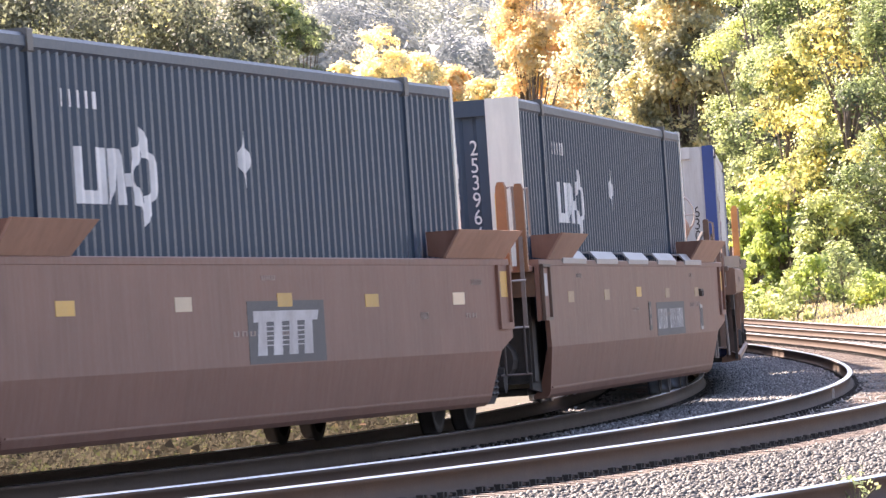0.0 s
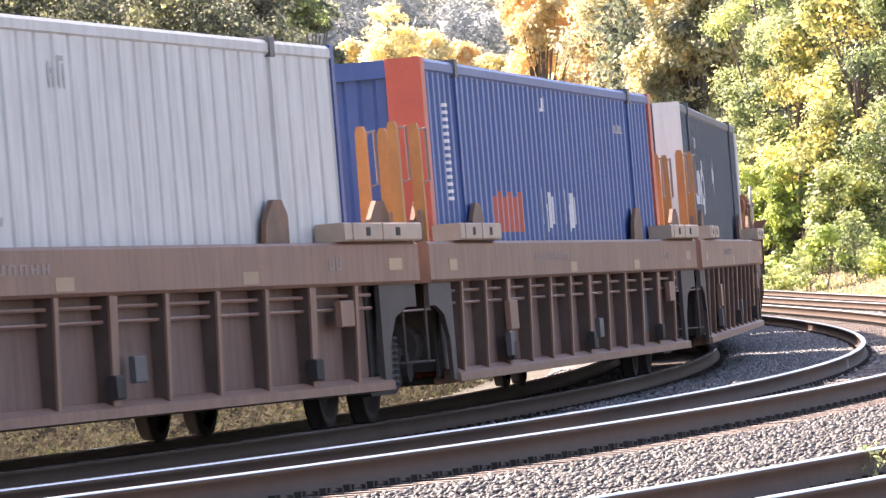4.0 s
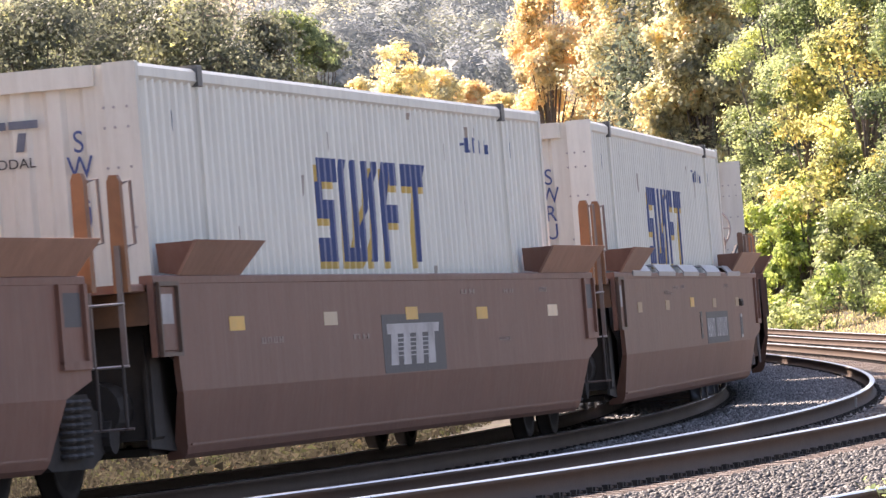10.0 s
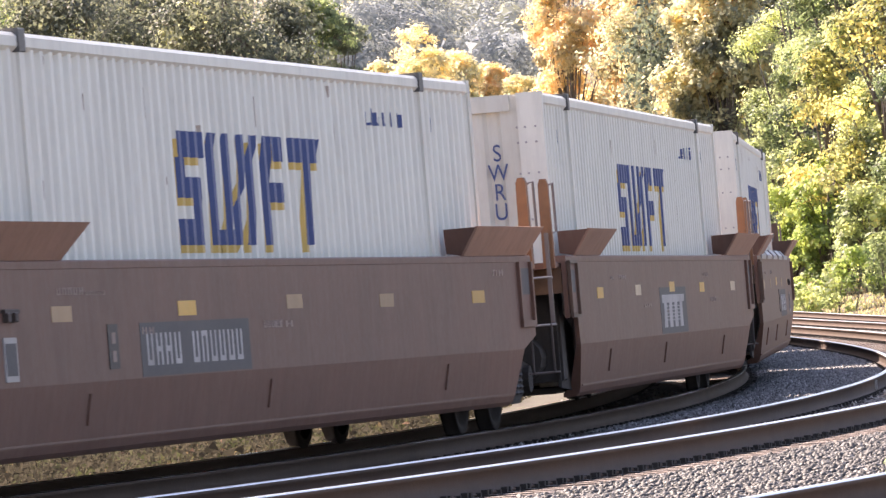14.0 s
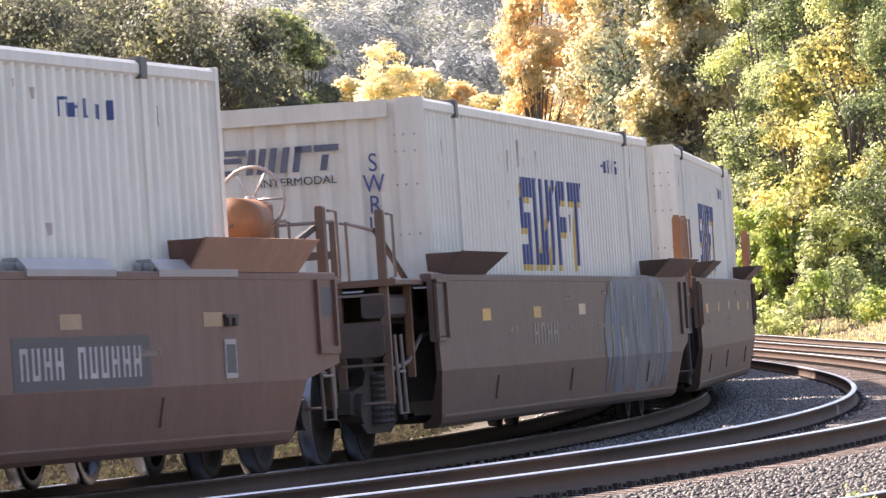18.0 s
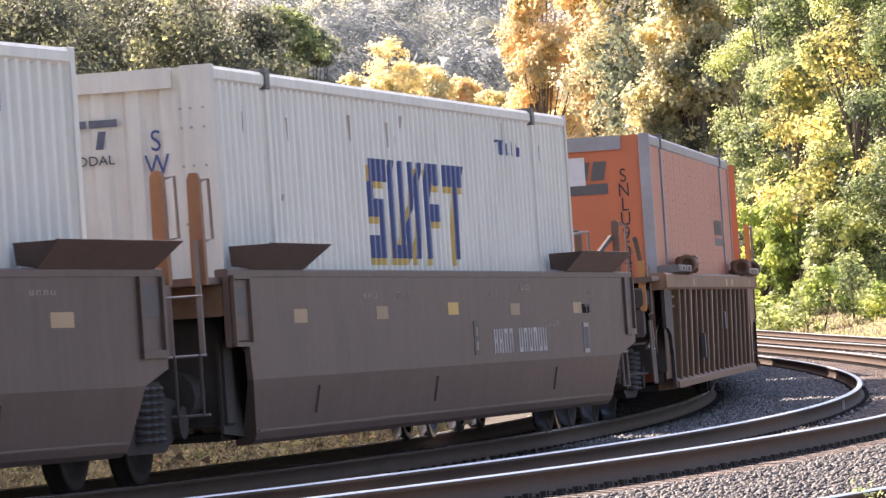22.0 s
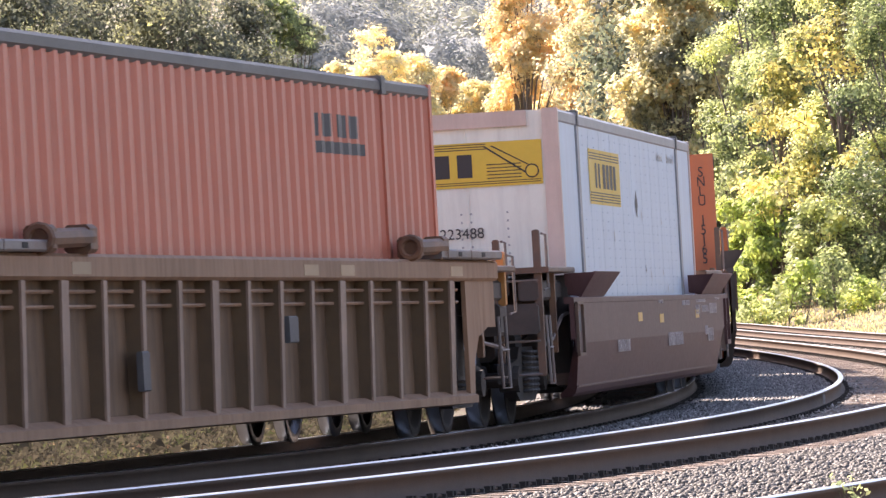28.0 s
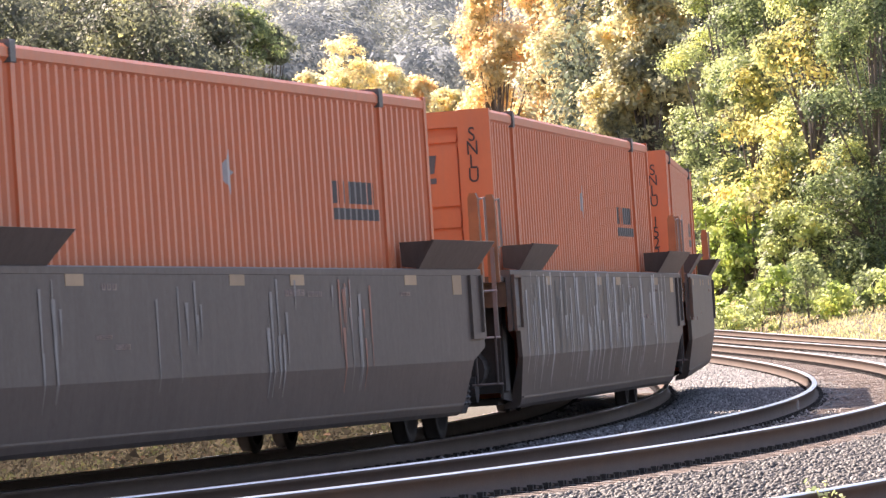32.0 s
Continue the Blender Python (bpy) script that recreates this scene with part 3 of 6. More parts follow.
# ---- trees and undergrowth ----
def leaves(centres, spread, n, size, rng, flat=0.75, out=None, sides=4, face=1.2):
    """Rhombic or three-cornered leaves scattered round cluster centres; out turns them to face away from the limb."""
    k = len(centres)
    d = rng.normal(0, 1, (k * n, 3))
    c = np.repeat(centres, n, 0) + d * spread * np.array([1, 1, flat])
    nor = rng.normal(0, 0.5, (k * n, 3)) + np.array([0, 0, 0.4])
    if out is not None:
        nor += np.repeat(out, n, 0) * face
    nor /= np.linalg.norm(nor, axis=1, keepdims=True)
    u = np.cross(nor, rng.normal(0, 1, (k * n, 3)))
    u /= np.linalg.norm(u, axis=1, keepdims=True)
    w = np.cross(u, nor)
    sz = size * rng.uniform(0.5, 1.35, (k * n, 1))
    if sides == 3:
        return np.stack([c - u * sz, c + u * sz * 0.7 + w * sz * 0.75, c + u * sz * 0.7 - w * sz * 0.75], 1).reshape(-1, 3)
    bend_ = nor * sz * rng.uniform(-0.25, 0.25, (k * n, 1))
    V = np.stack([c - u * sz, c + w * sz * 0.6 + bend_, c + u * sz, c - w * sz * 0.6 + bend_], 1)
    return V.reshape(-1, 3)


def quads(nv, sides=4):
    return np.arange(nv).reshape(-1, sides)


def tree(x, y, h, rad, leaf, seed, clusters=170, per=44, size=0.11, low=0.12, label="", name="tree", trunk_r=0.2, lean=0.0, puff=0.10, sides=4, twigs=3, lobes_n=20, lobe=(0.26, 0.5), bias=0.0):
    rng = np.random.RandomState(seed)
    z0 = float(ground_z(np.array([x]), np.array([y]))[0]) - 0.1
    t = tagged(new(name, None), label, "tree" if name == "tree" else "bush", "lineside woods")
    t.location = (x, y, z0)
    b = Build()
    pts = [Vector((lean * f * f * h + 0.12 * math.sin(3 * f + seed), 0.12 * math.cos(4 * f + seed), f * h * 0.74)) for f in np.linspace(0, 1, 8)]
    b.tube(pts, trunk_r, 7, trunk_r * 0.15)
    o = new("trunk", b.mesh("trunk", M["bark"], True))
    o.parent = t
    cs, outs = [], []
    # uneven crown: several lobes, leaves gather towards their outside
    lobes = []
    for i in range(lobes_n):
        f = rng.uniform(low, 1.0) if i else 1.0
        a = rng.uniform(0, 2 * math.pi)
        reach = rad * (0.25 + 0.75 * math.sin(math.pi * min(1, 0.12 + f * 0.8))) * rng.uniform(0.35, 0.8) * (1.0 if i else 0.2)
        lobes.append((np.array([lean * f * f * h + math.cos(a) * reach, math.sin(a) * reach, f * (h - 0.62 * rad) + 0.2]), rad * rng.uniform(*lobe)))
    for c, r in lobes:
        start = pts[min(7, max(1, int(7 * max(0.08, c[2] / h - 0.22))))]
        mid = (start + Vector(c)) / 2 + Vector((0, 0, 0.2))
        b = Build()
        b.tube([start, mid, Vector(c)], trunk_r * 0.34, 5, trunk_r * 0.06)
        for q in range(twigs):
            d = rng.normal(0, 1, 3)
            d /= np.linalg.norm(d)
            b.tube([mid if q == 0 else Vector(c), Vector(c + d * r * 0.9)], trunk_r * 0.12, 4, trunk_r * 0.03)
        o = new("limb", b.mesh("limb", M["bark"], True))
        o.parent = t
    for i in range(clusters):
        c, r = lobes[i % len(lobes)]
        d = rng.normal(0, 1, 3) + np.array([-0.5, 0.1, 0.9]) * bias
        d /= np.linalg.norm(d)
        p = c + d * r * rng.uniform(0.7, 1.08) * np.array([1, 1, 0.8])
        p[2] = max(p[2], 0.25)
        cs.append(p)
        outs.append(d)
    V = leaves(np.array(cs), rad * puff + 0.05, per, size, rng, out=np.array(outs), sides=sides)
    V[:, 2] = np.maximum(V[:, 2], 0.02)
    o = new("crown", fast_mesh("crown", V, quads(len(V), sides), M["leaf_" + leaf]))
    o.parent = t
    return t


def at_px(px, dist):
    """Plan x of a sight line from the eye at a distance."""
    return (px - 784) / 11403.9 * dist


def woods():
    right = dict(clusters=680, per=64, size=0.07, puff=0.055, low=0.03, lobes_n=34, lobe=(0.17, 0.36), bias=0.75)
    back = dict(clusters=420, per=42, size=0.17, puff=0.085, low=0.04, lobes_n=40, lobe=(0.25, 0.45))
    left = dict(clusters=560, per=50, size=0.09, puff=0.075, sides=3, low=0.35, lobes_n=32, twigs=10, lobe=(0.2, 0.4), bias=0.3)
    mid = dict(clusters=600, per=56, size=0.115, puff=0.07, sides=3, low=0.2, lobes_n=38, twigs=8, lobe=(0.18, 0.38), bias=0.3)
    far = dict(clusters=420, per=60, size=0.14, puff=0.06, sides=3, low=0.25, lobes_n=26, twigs=4, lobe=(0.2, 0.36), bias=0.7)
    sparse = dict(clusters=150, per=30, size=0.10, puff=0.07, low=0.35, lobes_n=16, twigs=6, lobe=(0.2, 0.4), bias=0.4)
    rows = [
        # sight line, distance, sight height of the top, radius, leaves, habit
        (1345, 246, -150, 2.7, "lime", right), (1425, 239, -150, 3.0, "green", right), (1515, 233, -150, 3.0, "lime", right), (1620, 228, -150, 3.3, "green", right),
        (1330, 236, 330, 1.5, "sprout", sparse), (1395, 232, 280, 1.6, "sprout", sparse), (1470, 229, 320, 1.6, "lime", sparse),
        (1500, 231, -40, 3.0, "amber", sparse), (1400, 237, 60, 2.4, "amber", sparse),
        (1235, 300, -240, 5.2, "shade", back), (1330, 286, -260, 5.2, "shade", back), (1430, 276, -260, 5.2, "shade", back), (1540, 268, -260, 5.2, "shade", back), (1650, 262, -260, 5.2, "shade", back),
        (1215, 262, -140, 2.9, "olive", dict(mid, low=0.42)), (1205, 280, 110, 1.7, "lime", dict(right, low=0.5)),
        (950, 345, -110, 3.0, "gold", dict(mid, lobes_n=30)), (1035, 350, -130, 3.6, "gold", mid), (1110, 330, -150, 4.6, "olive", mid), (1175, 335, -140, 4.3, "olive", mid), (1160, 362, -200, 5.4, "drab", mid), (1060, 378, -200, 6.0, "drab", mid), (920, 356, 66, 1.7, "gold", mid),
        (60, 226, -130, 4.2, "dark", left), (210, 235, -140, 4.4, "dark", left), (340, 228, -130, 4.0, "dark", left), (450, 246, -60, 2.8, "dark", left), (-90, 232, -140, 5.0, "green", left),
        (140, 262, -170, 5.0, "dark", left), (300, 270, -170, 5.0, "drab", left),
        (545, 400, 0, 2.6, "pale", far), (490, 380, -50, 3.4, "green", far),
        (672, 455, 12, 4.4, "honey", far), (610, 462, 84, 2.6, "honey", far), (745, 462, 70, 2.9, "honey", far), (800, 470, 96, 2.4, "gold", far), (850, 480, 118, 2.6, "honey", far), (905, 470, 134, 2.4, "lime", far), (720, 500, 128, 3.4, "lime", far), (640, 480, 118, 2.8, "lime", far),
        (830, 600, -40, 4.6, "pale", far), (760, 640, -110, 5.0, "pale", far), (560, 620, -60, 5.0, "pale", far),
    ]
    words = {"lime": "tall tree with sunlit yellow-green leaves beside the line", "green": "vine-covered green tree at the edge of the woods", "gold": "autumn tree with golden-orange leaves, backlit", "amber": "thin-leaved autumn tree with yellow leaves among green",
             "dark": "dark green tree in shade behind the train", "shade": "green tree standing back in the woods, hollow shade put into its leaves", "honey": "broad pale yellow autumn tree across the valley", "pale": "pale grey-green tree on the far side of the valley", "olive": "tree with mixed olive and yellow leaves at the woodland edge", "sprout": "young leafy yellow-green tree at the edge of the grass", "drab": "thinning brownish autumn tree with bare twigs showing"}
    for i, (px, d, top, r, leaf, habit) in enumerate(rows):
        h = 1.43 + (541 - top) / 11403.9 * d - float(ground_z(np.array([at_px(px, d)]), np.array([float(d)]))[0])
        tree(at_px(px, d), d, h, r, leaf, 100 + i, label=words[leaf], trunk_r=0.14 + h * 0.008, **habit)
    # bushes along the foot of the woods
    rng = random.Random(5)
    for i in range(20):
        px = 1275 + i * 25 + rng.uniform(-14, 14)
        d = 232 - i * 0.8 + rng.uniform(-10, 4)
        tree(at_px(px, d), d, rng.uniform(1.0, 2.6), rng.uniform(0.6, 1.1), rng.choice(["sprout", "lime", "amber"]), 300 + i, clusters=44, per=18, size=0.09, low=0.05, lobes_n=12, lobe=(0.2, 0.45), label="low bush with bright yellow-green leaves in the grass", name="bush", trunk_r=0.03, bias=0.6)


woods()


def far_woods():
    """The wooded hill that closes the valley."""
    rng = np.random.RandomState(8)
    Vs = []
    for i in range(380):
        # the stretch that shows between the nearer trees is the denser one
        shown = i < 200
        d = rng.uniform(485, 880) if i % 3 else rng.uniform(485, 600)
        a = rng.uniform(-0.043, 0.014) if shown else rng.uniform(-0.16, 0.12)
        x, y = d * math.sin(a), d * math.cos(a)
        z0 = float(ground_z(np.array([x]), np.array([y]))[0])
        h, r = rng.uniform(9, 16), rng.uniform(3.2, 5.6)
        k = 84 if shown else 24
        dirs = rng.normal(0, 1, (k, 3))
        dirs[:, 2] = np.abs(dirs[:, 2]) - 0.35
        dirs /= np.linalg.norm(dirs, axis=1, keepdims=True)
        cs = np.array([x, y, z0 + h * 0.6]) + dirs * rng.uniform(0.75, 1.05, (k, 1)) * np.array([r, r, h * 0.42])
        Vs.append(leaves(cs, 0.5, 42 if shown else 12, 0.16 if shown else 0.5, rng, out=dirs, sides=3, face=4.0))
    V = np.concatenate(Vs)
    tagged(new("far_woods", fast_mesh("far_woods", V, quads(len(V), 3), M["leaf_far"])), "wooded hillside across the valley, haze put into its leaf colours", "woods", kind="stuff")


# Valley haze is put into these pale blue-grey leaf colours.
M["leaf_far"] = leaf_mat("haze_paled_hillside_leaves", [(0.0, (0.20, 0.22, 0.24)), (0.5, (0.245, 0.265, 0.265)), (0.75, (0.30, 0.31, 0.26)), (0.9, (0.40, 0.39, 0.27)), (1.0, (0.52, 0.45, 0.28))], trans=0.45, patch_scale=0.05, gloss=0.0)
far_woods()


def weeds(name, s0, s1, o0, o1, n, h, leaf, seed, label):
    """Blades and leaves of grass and weeds on a strip beside the line."""
    rng = np.random.RandomState(seed)
    s, o = rng.uniform(s0, s1, n), rng.uniform(o0, o1, n)
    P = on_line(s, o, 0 * s)
    P[:, 2] = ground_z(P[:, 0], P[:, 1]) - 0.02
    hh = h * rng.uniform(0.35, 1.2, n) * (0.55 + 0.45 * np.sin(s * 0.9 + o * 1.7) ** 2)
    a = rng.uniform(0, 6.28, n)
    w = np.stack([np.cos(a), np.sin(a), 0 * a], -1) * (0.006 + 0.018 * rng.rand(n, 1))
    tip = np.stack([rng.normal(0, 0.3, n), rng.normal(0, 0.3, n), np.ones(n)], -1) * hh[:, None]
    mid = tip * 0.55 + np.stack([0 * a, 0 * a, 0.05 * hh], -1)
    V = np.stack([P - w, P + mid * 1 - w * 1.4, P + tip, P + mid + w * 1.4], 1)
    V = V.reshape(-1, 3)
    tagged(new(name, fast_mesh(name, V, quads(len(V)), M["leaf_" + leaf])), label, "grass", kind="stuff")


weeds("dry_grass", 125, 280, 10.6, 24, 70000, 0.19, "straw", 21, "sunlit dry grass between the outer track and the woods")
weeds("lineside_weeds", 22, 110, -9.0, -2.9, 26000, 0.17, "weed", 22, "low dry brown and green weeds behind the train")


def litter(name, s0, s1, o0, o1, n, h, size, leaf, seed, label):
    """Small leaves lying and standing low over a strip beside the line."""
    rng = np.random.RandomState(seed)
    s, o = rng.uniform(s0, s1, n), rng.uniform(o0, o1, n)
    P = on_line(s, o, 0 * s)
    P[:, 2] = ground_z(P[:, 0], P[:, 1]) + h * rng.rand(n) ** 1.5 * (0.4 + 0.6 * np.sin(s * 1.3 + o * 2.1) ** 2)
    V = leaves(P, 0.02, 1, size, rng, sides=3)
    tagged(new(name, fast_mesh(name, V, quads(len(V), 3), M["leaf_" + leaf])), label, "weeds", kind="stuff")


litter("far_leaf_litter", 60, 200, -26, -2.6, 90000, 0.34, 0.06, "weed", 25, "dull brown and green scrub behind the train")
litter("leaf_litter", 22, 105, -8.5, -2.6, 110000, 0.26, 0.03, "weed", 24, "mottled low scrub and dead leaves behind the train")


def weed_plant(x, y, seed):
    """A small leafy weed beside a rail."""
    rng = np.random.RandomState(seed)
    s, off = nearest(np.array([x]), np.array([y]))
    p = Vector((x, y, on_line(s, off, bed_z(off))[0][2]))
    t = tagged(new("weed_plant", None), "small green weed growing in the stones beside a rail", "weed")
    t.location = p
    for i in range(5):
        tip = Vector((rng.normal(0, 0.07), rng.normal(0, 0.07), rng.uniform(0.16, 0.3)))
        o = new("stem", Build().tube([(0, 0, -0.03), tip * 0.5 + Vector((0, 0, 0.02)), tip], 0.004, 4, 0.002).mesh("stem", M["leafstem"]))
        o.parent = t
    V = leaves(np.stack([rng.normal(0, 0.05, 14), rng.normal(0, 0.05, 14), rng.uniform(0.03, 0.28, 14)], 1), 0.03, 4, 0.02, rng)
    o = new("foliage", fast_mesh("foliage", V, quads(len(V)), M["leaf_green"]))
    o.parent = t


M["leafstem"] = surface("green_stem", (0.12, 0.14, 0.05), 0.7)
weed_plant(2.66, 41.6, 1)
litter("red_weeds", 41, 46, -4.2, -3.0, 1500, 0.3, 0.035, "gold", 23, "patch of orange-red autumn weeds behind the train")


# ---- the train: units run in on the inner track ----
P_IN, P_CAR, HALF = 19.697, 23.703, 9.848
CAR_END = (1, 4, 7, 10, 13, 16, 17)
NUDGE = (-0.27, -0.25, 0.10, 0.04, 0.25, 0.22, 0.10, -0.03, -0.05, 0.16, 0.04, -0.01, -0.06, -0.03, -0.15, 0.06, -0.04, -0.08, -0.04, -0.04, 0.10)
UNITS = len(NUDGE)
BASE = [0.0]
for k in range(1, UNITS):
    BASE.append(BASE[-1] + (P_CAR if k - 1 in CAR_END else P_IN))
BASE = [b - BASE[5] + n for b, n in zip(BASE, NUDGE)]


def run(t):
    """How far the train has rolled towards the camera since 9 s."""
    return 12.1472 * (t - 9) - 0.0281322 * (t - 9) ** 2 / 2


def unit_s(k, t):
    return 48.9234 - 6.095 - run(t) + BASE[k]


def unit_pose(k, t):
    s = unit_s(k, t)
    a, b = Vector(on_line(np.array(s - HALF))), Vector(on_line(np.array(s + HALF)))
    e = (b - a).normalized()
    n = Vector((e.y, -e.x, LEAN)).normalized()
    up = e.cross(-n)
    m = Matrix((e, -n, up)).transposed().to_4x4()
    return Matrix.Translation((a + b) / 2 + Vector((n.x, n.y, 0)) * 0.085 + Vector((0, 0, Z1 - 0.022))) @ m


MOVERS = []   # (object, function of time giving its pose)


def text_mesh(words, size, mat, key, stretch=1.0):
    k = ("text", words, size, mat, stretch)
    if k not in CACHE:
        c = bpy.data.curves.new("lettering", "FONT")
        c.body, c.size, c.align_x, c.align_y = words, size, "CENTER", "CENTER"
        c.extrude = 0.002
        o = bpy.data.objects.new("lettering", c)
        me = bpy.data.meshes.new_from_object(o)
        me.materials.clear()
        me.materials.append(M[mat])
        bpy.data.objects.remove(o)
        CACHE[k] = me
    return CACHE[k]


def lettering(parent, words, x, y, z, size, mat, face="side", stretch=1.0):
    """Words on the camera's side or on the end of a thing."""
    o = new("lettering", text_mesh(words, size, mat, None))
    o.parent = parent
    # side: reads along +x, faces -y; end: reads along -y, faces -x
    turn = Matrix(((1, 0, 0), (0, 0, -1), (0, 1, 0))) if face == "side" else Matrix(((0, 0, -1), (-1, 0, 0), (0, 1, 0)))
    o.matrix_basis = Matrix.Translation((x, y, z)) @ turn.to_4x4() @ Matrix.Diagonal((stretch, 1, 1, 1))
    return o


def clip(poly, lo, hi):
    """A convex polygon of (x, z) cut to lo..hi in x."""
    for sign, lim in ((1, lo), (-1, hi)):
        out = []
        for i, p in enumerate(poly):
            q = poly[(i + 1) % len(poly)]
            a, b = sign * (p[0] - lim), sign * (q[0] - lim)
            if a >= 0:
                out.append(p)
            if a * b < 0:
                f = a / (a - b)
                out.append((lim, p[1] + f * (q[1] - p[1])))
        poly = out
        if len(poly) < 3:
            return []
    return poly


class Ribs:
    """A pressed sheet: flats and valleys along x, y of the skin outwards negative."""

    def __init__(self, x0, x1, period, depth, y, frac=(0.3, 0.2, 0.3, 0.2), sign=-1):
        n = max(1, round((x1 - x0) / period))
        p = (x1 - x0) / n
        self.pts, self.sign = [], sign
        for i in range(n):
            b = x0 + i * p
            f = frac
            self.pts += [(b, 0.0), (b + p * f[0], 0.0), (b + p * (f[0] + f[1]), depth), (b + p * (f[0] + f[1] + f[2]), depth)]
        self.pts.append((x1, 0.0))
        self.pts = [(x, sign * (abs(y) - d)) for x, d in self.pts]

    def sheet(self, b, z0, z1):
        pts = self.pts
        vs = [(x, y, z0) for x, y in pts] + [(x, y, z1) for x, y in pts]
        n = len(pts)
        b.add(vs, [(i, i + 1, n + i + 1, n + i) for i in range(n - 1)])

    def paint(self, b, poly, lift=0.004):
        """A painted shape that follows the pressing."""
        for (xa, ya), (xb, yb) in zip(self.pts, self.pts[1:]):
            c = clip(poly, xa, xb)
            if len(c) >= 3:
                g = (yb - ya) / (xb - xa) if xb > xa else 0
                b.add([(x, ya + (x - xa) * g + self.sign * lift, z) for x, z in c], [tuple(range(len(c)))])


class Flat(Ribs):
    def __init__(self, x0, x1, y, sign=-1):
        self.pts, self.sign = [(x0, sign * abs(y)), (x1, sign * abs(y))], sign


def para(x, z, w, h, lean=0.0):
    return [(x, z), (x + w, z), (x + w + lean, z + h), (x + lean, z + h)]


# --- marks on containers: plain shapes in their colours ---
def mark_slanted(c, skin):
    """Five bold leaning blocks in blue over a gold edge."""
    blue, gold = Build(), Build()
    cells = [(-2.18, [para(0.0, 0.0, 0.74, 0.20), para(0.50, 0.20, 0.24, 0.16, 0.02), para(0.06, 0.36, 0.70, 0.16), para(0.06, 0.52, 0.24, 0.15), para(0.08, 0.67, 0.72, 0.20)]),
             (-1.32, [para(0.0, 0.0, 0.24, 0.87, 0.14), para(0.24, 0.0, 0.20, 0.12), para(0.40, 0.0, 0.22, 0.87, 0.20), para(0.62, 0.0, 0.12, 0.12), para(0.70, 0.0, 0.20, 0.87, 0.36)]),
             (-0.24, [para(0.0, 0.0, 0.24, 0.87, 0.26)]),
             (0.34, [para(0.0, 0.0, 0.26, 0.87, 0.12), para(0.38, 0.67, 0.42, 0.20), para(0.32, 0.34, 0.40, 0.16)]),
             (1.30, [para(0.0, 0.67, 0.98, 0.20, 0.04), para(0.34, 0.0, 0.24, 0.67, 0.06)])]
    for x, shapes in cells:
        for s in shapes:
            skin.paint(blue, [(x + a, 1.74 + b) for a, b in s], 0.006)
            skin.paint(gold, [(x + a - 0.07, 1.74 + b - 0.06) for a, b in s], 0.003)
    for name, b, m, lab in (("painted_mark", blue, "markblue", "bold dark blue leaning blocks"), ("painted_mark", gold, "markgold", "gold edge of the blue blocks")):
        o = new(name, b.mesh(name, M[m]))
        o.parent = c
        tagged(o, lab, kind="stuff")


def mark_star(c, skin):
    """White blocks running into a ringed shape with upper and lower barbs, and a white diamond."""
    w, d = Build(), Build()
    for s in (para(-5.0, 2.02, 0.18, 0.42), para(-4.82, 2.02, 0.40, 0.10), para(-4.42, 2.02, 0.24, 0.42), para(-4.15, 2.02, 0.16, 0.42, 0.16), para(-3.80, 2.02, 0.17, 0.42, -0.10), para(-3.62, 2.16, 0.2, 0.1)):
        skin.paint(w, s, 0.004)
    cx, cz, r = -3.08, 2.24, 0.36
    ring = [(cx + 0.40 * math.cos(a), cz + 0.26 * math.sin(a)) for a in np.linspace(0, 2 * math.pi, 15)[:-1]]
    hole = [(cx + 0.22 * math.cos(a), cz + 0.15 * math.sin(a)) for a in np.linspace(0, 2 * math.pi, 13)[:-1]]
    skin.paint(w, ring, 0.004)
    skin.paint(d, hole, 0.007)
    skin.paint(d, para(cx - 0.02, cz - 0.2, 0.05, 0.4), 0.008)
    for up in (1, -1):
        skin.paint(w, [(cx - 0.22, cz + up * 0.16), (cx + 0.24, cz + up * 0.18), (cx + 0.17, cz + up * 0.28), (cx, cz + up * 0.34), (cx - 0.12, cz + up * 0.26)][::up], 0.0045)
        skin.paint(w, [(cx - 0.10, cz + up * 0.24), (cx + 0.14, cz + up * 0.24), (cx + 0.02, cz + up * 0.39)][::up], 0.0047)
    skin.paint(w, [(-0.07, 2.42), (0.1, 2.16), (0.27, 2.42), (0.1, 2.68)], 0.004)
    for i in range(5):
        skin.paint(w, para(-5.3 + i * 0.22, 2.72, 0.11, 0.13), 0.004)
    for x in (-6.9, 6.42):
        skin.paint(w, para(x, 2.90, 0.26, 0.04), 0.004)
        skin.paint(w, para(x + 0.04, 2.70, 0.09, 0.2), 0.004)
    for b, m, lab in ((w, "stencil_white", "white ringed mark and blocks"), (d, "navy", "")):
        o = new("painted_mark", b.mesh("painted_mark", M[m]))
        o.parent = c
        tagged(o, lab, kind="stuff")


def mark_block(c, skin, x, z, w=1.75, h=0.33, diamond=0.3, mat="markgrey"):
    """Dark block of worn lettering bars over a dark strip, and a pale diamond."""
    d, p = Build(), Build()
    for i in range(9):
        skin.paint(d, para(x + i * w / 9, z + h * 0.42, w / 9 * 0.66, h * 0.58), 0.004)
    skin.paint(d, para(x, z, w, h * 0.30), 0.004)
    o = new("painted_mark", d.mesh("painted_mark", M[mat]))
    o.parent = c
    tagged(o, "dark worn block and strip", kind="stuff")
    if diamond is not None:
        skin.paint(p, [(diamond - 0.16, 2.41), (diamond, 2.22), (diamond + 0.16, 2.41), (diamond, 2.60)], 0.004)
        o = new("diamond_mark", p.mesh("diamond_mark", M["sillgrey"]))
        o.parent = c
        tagged(o, "pale grey diamond")


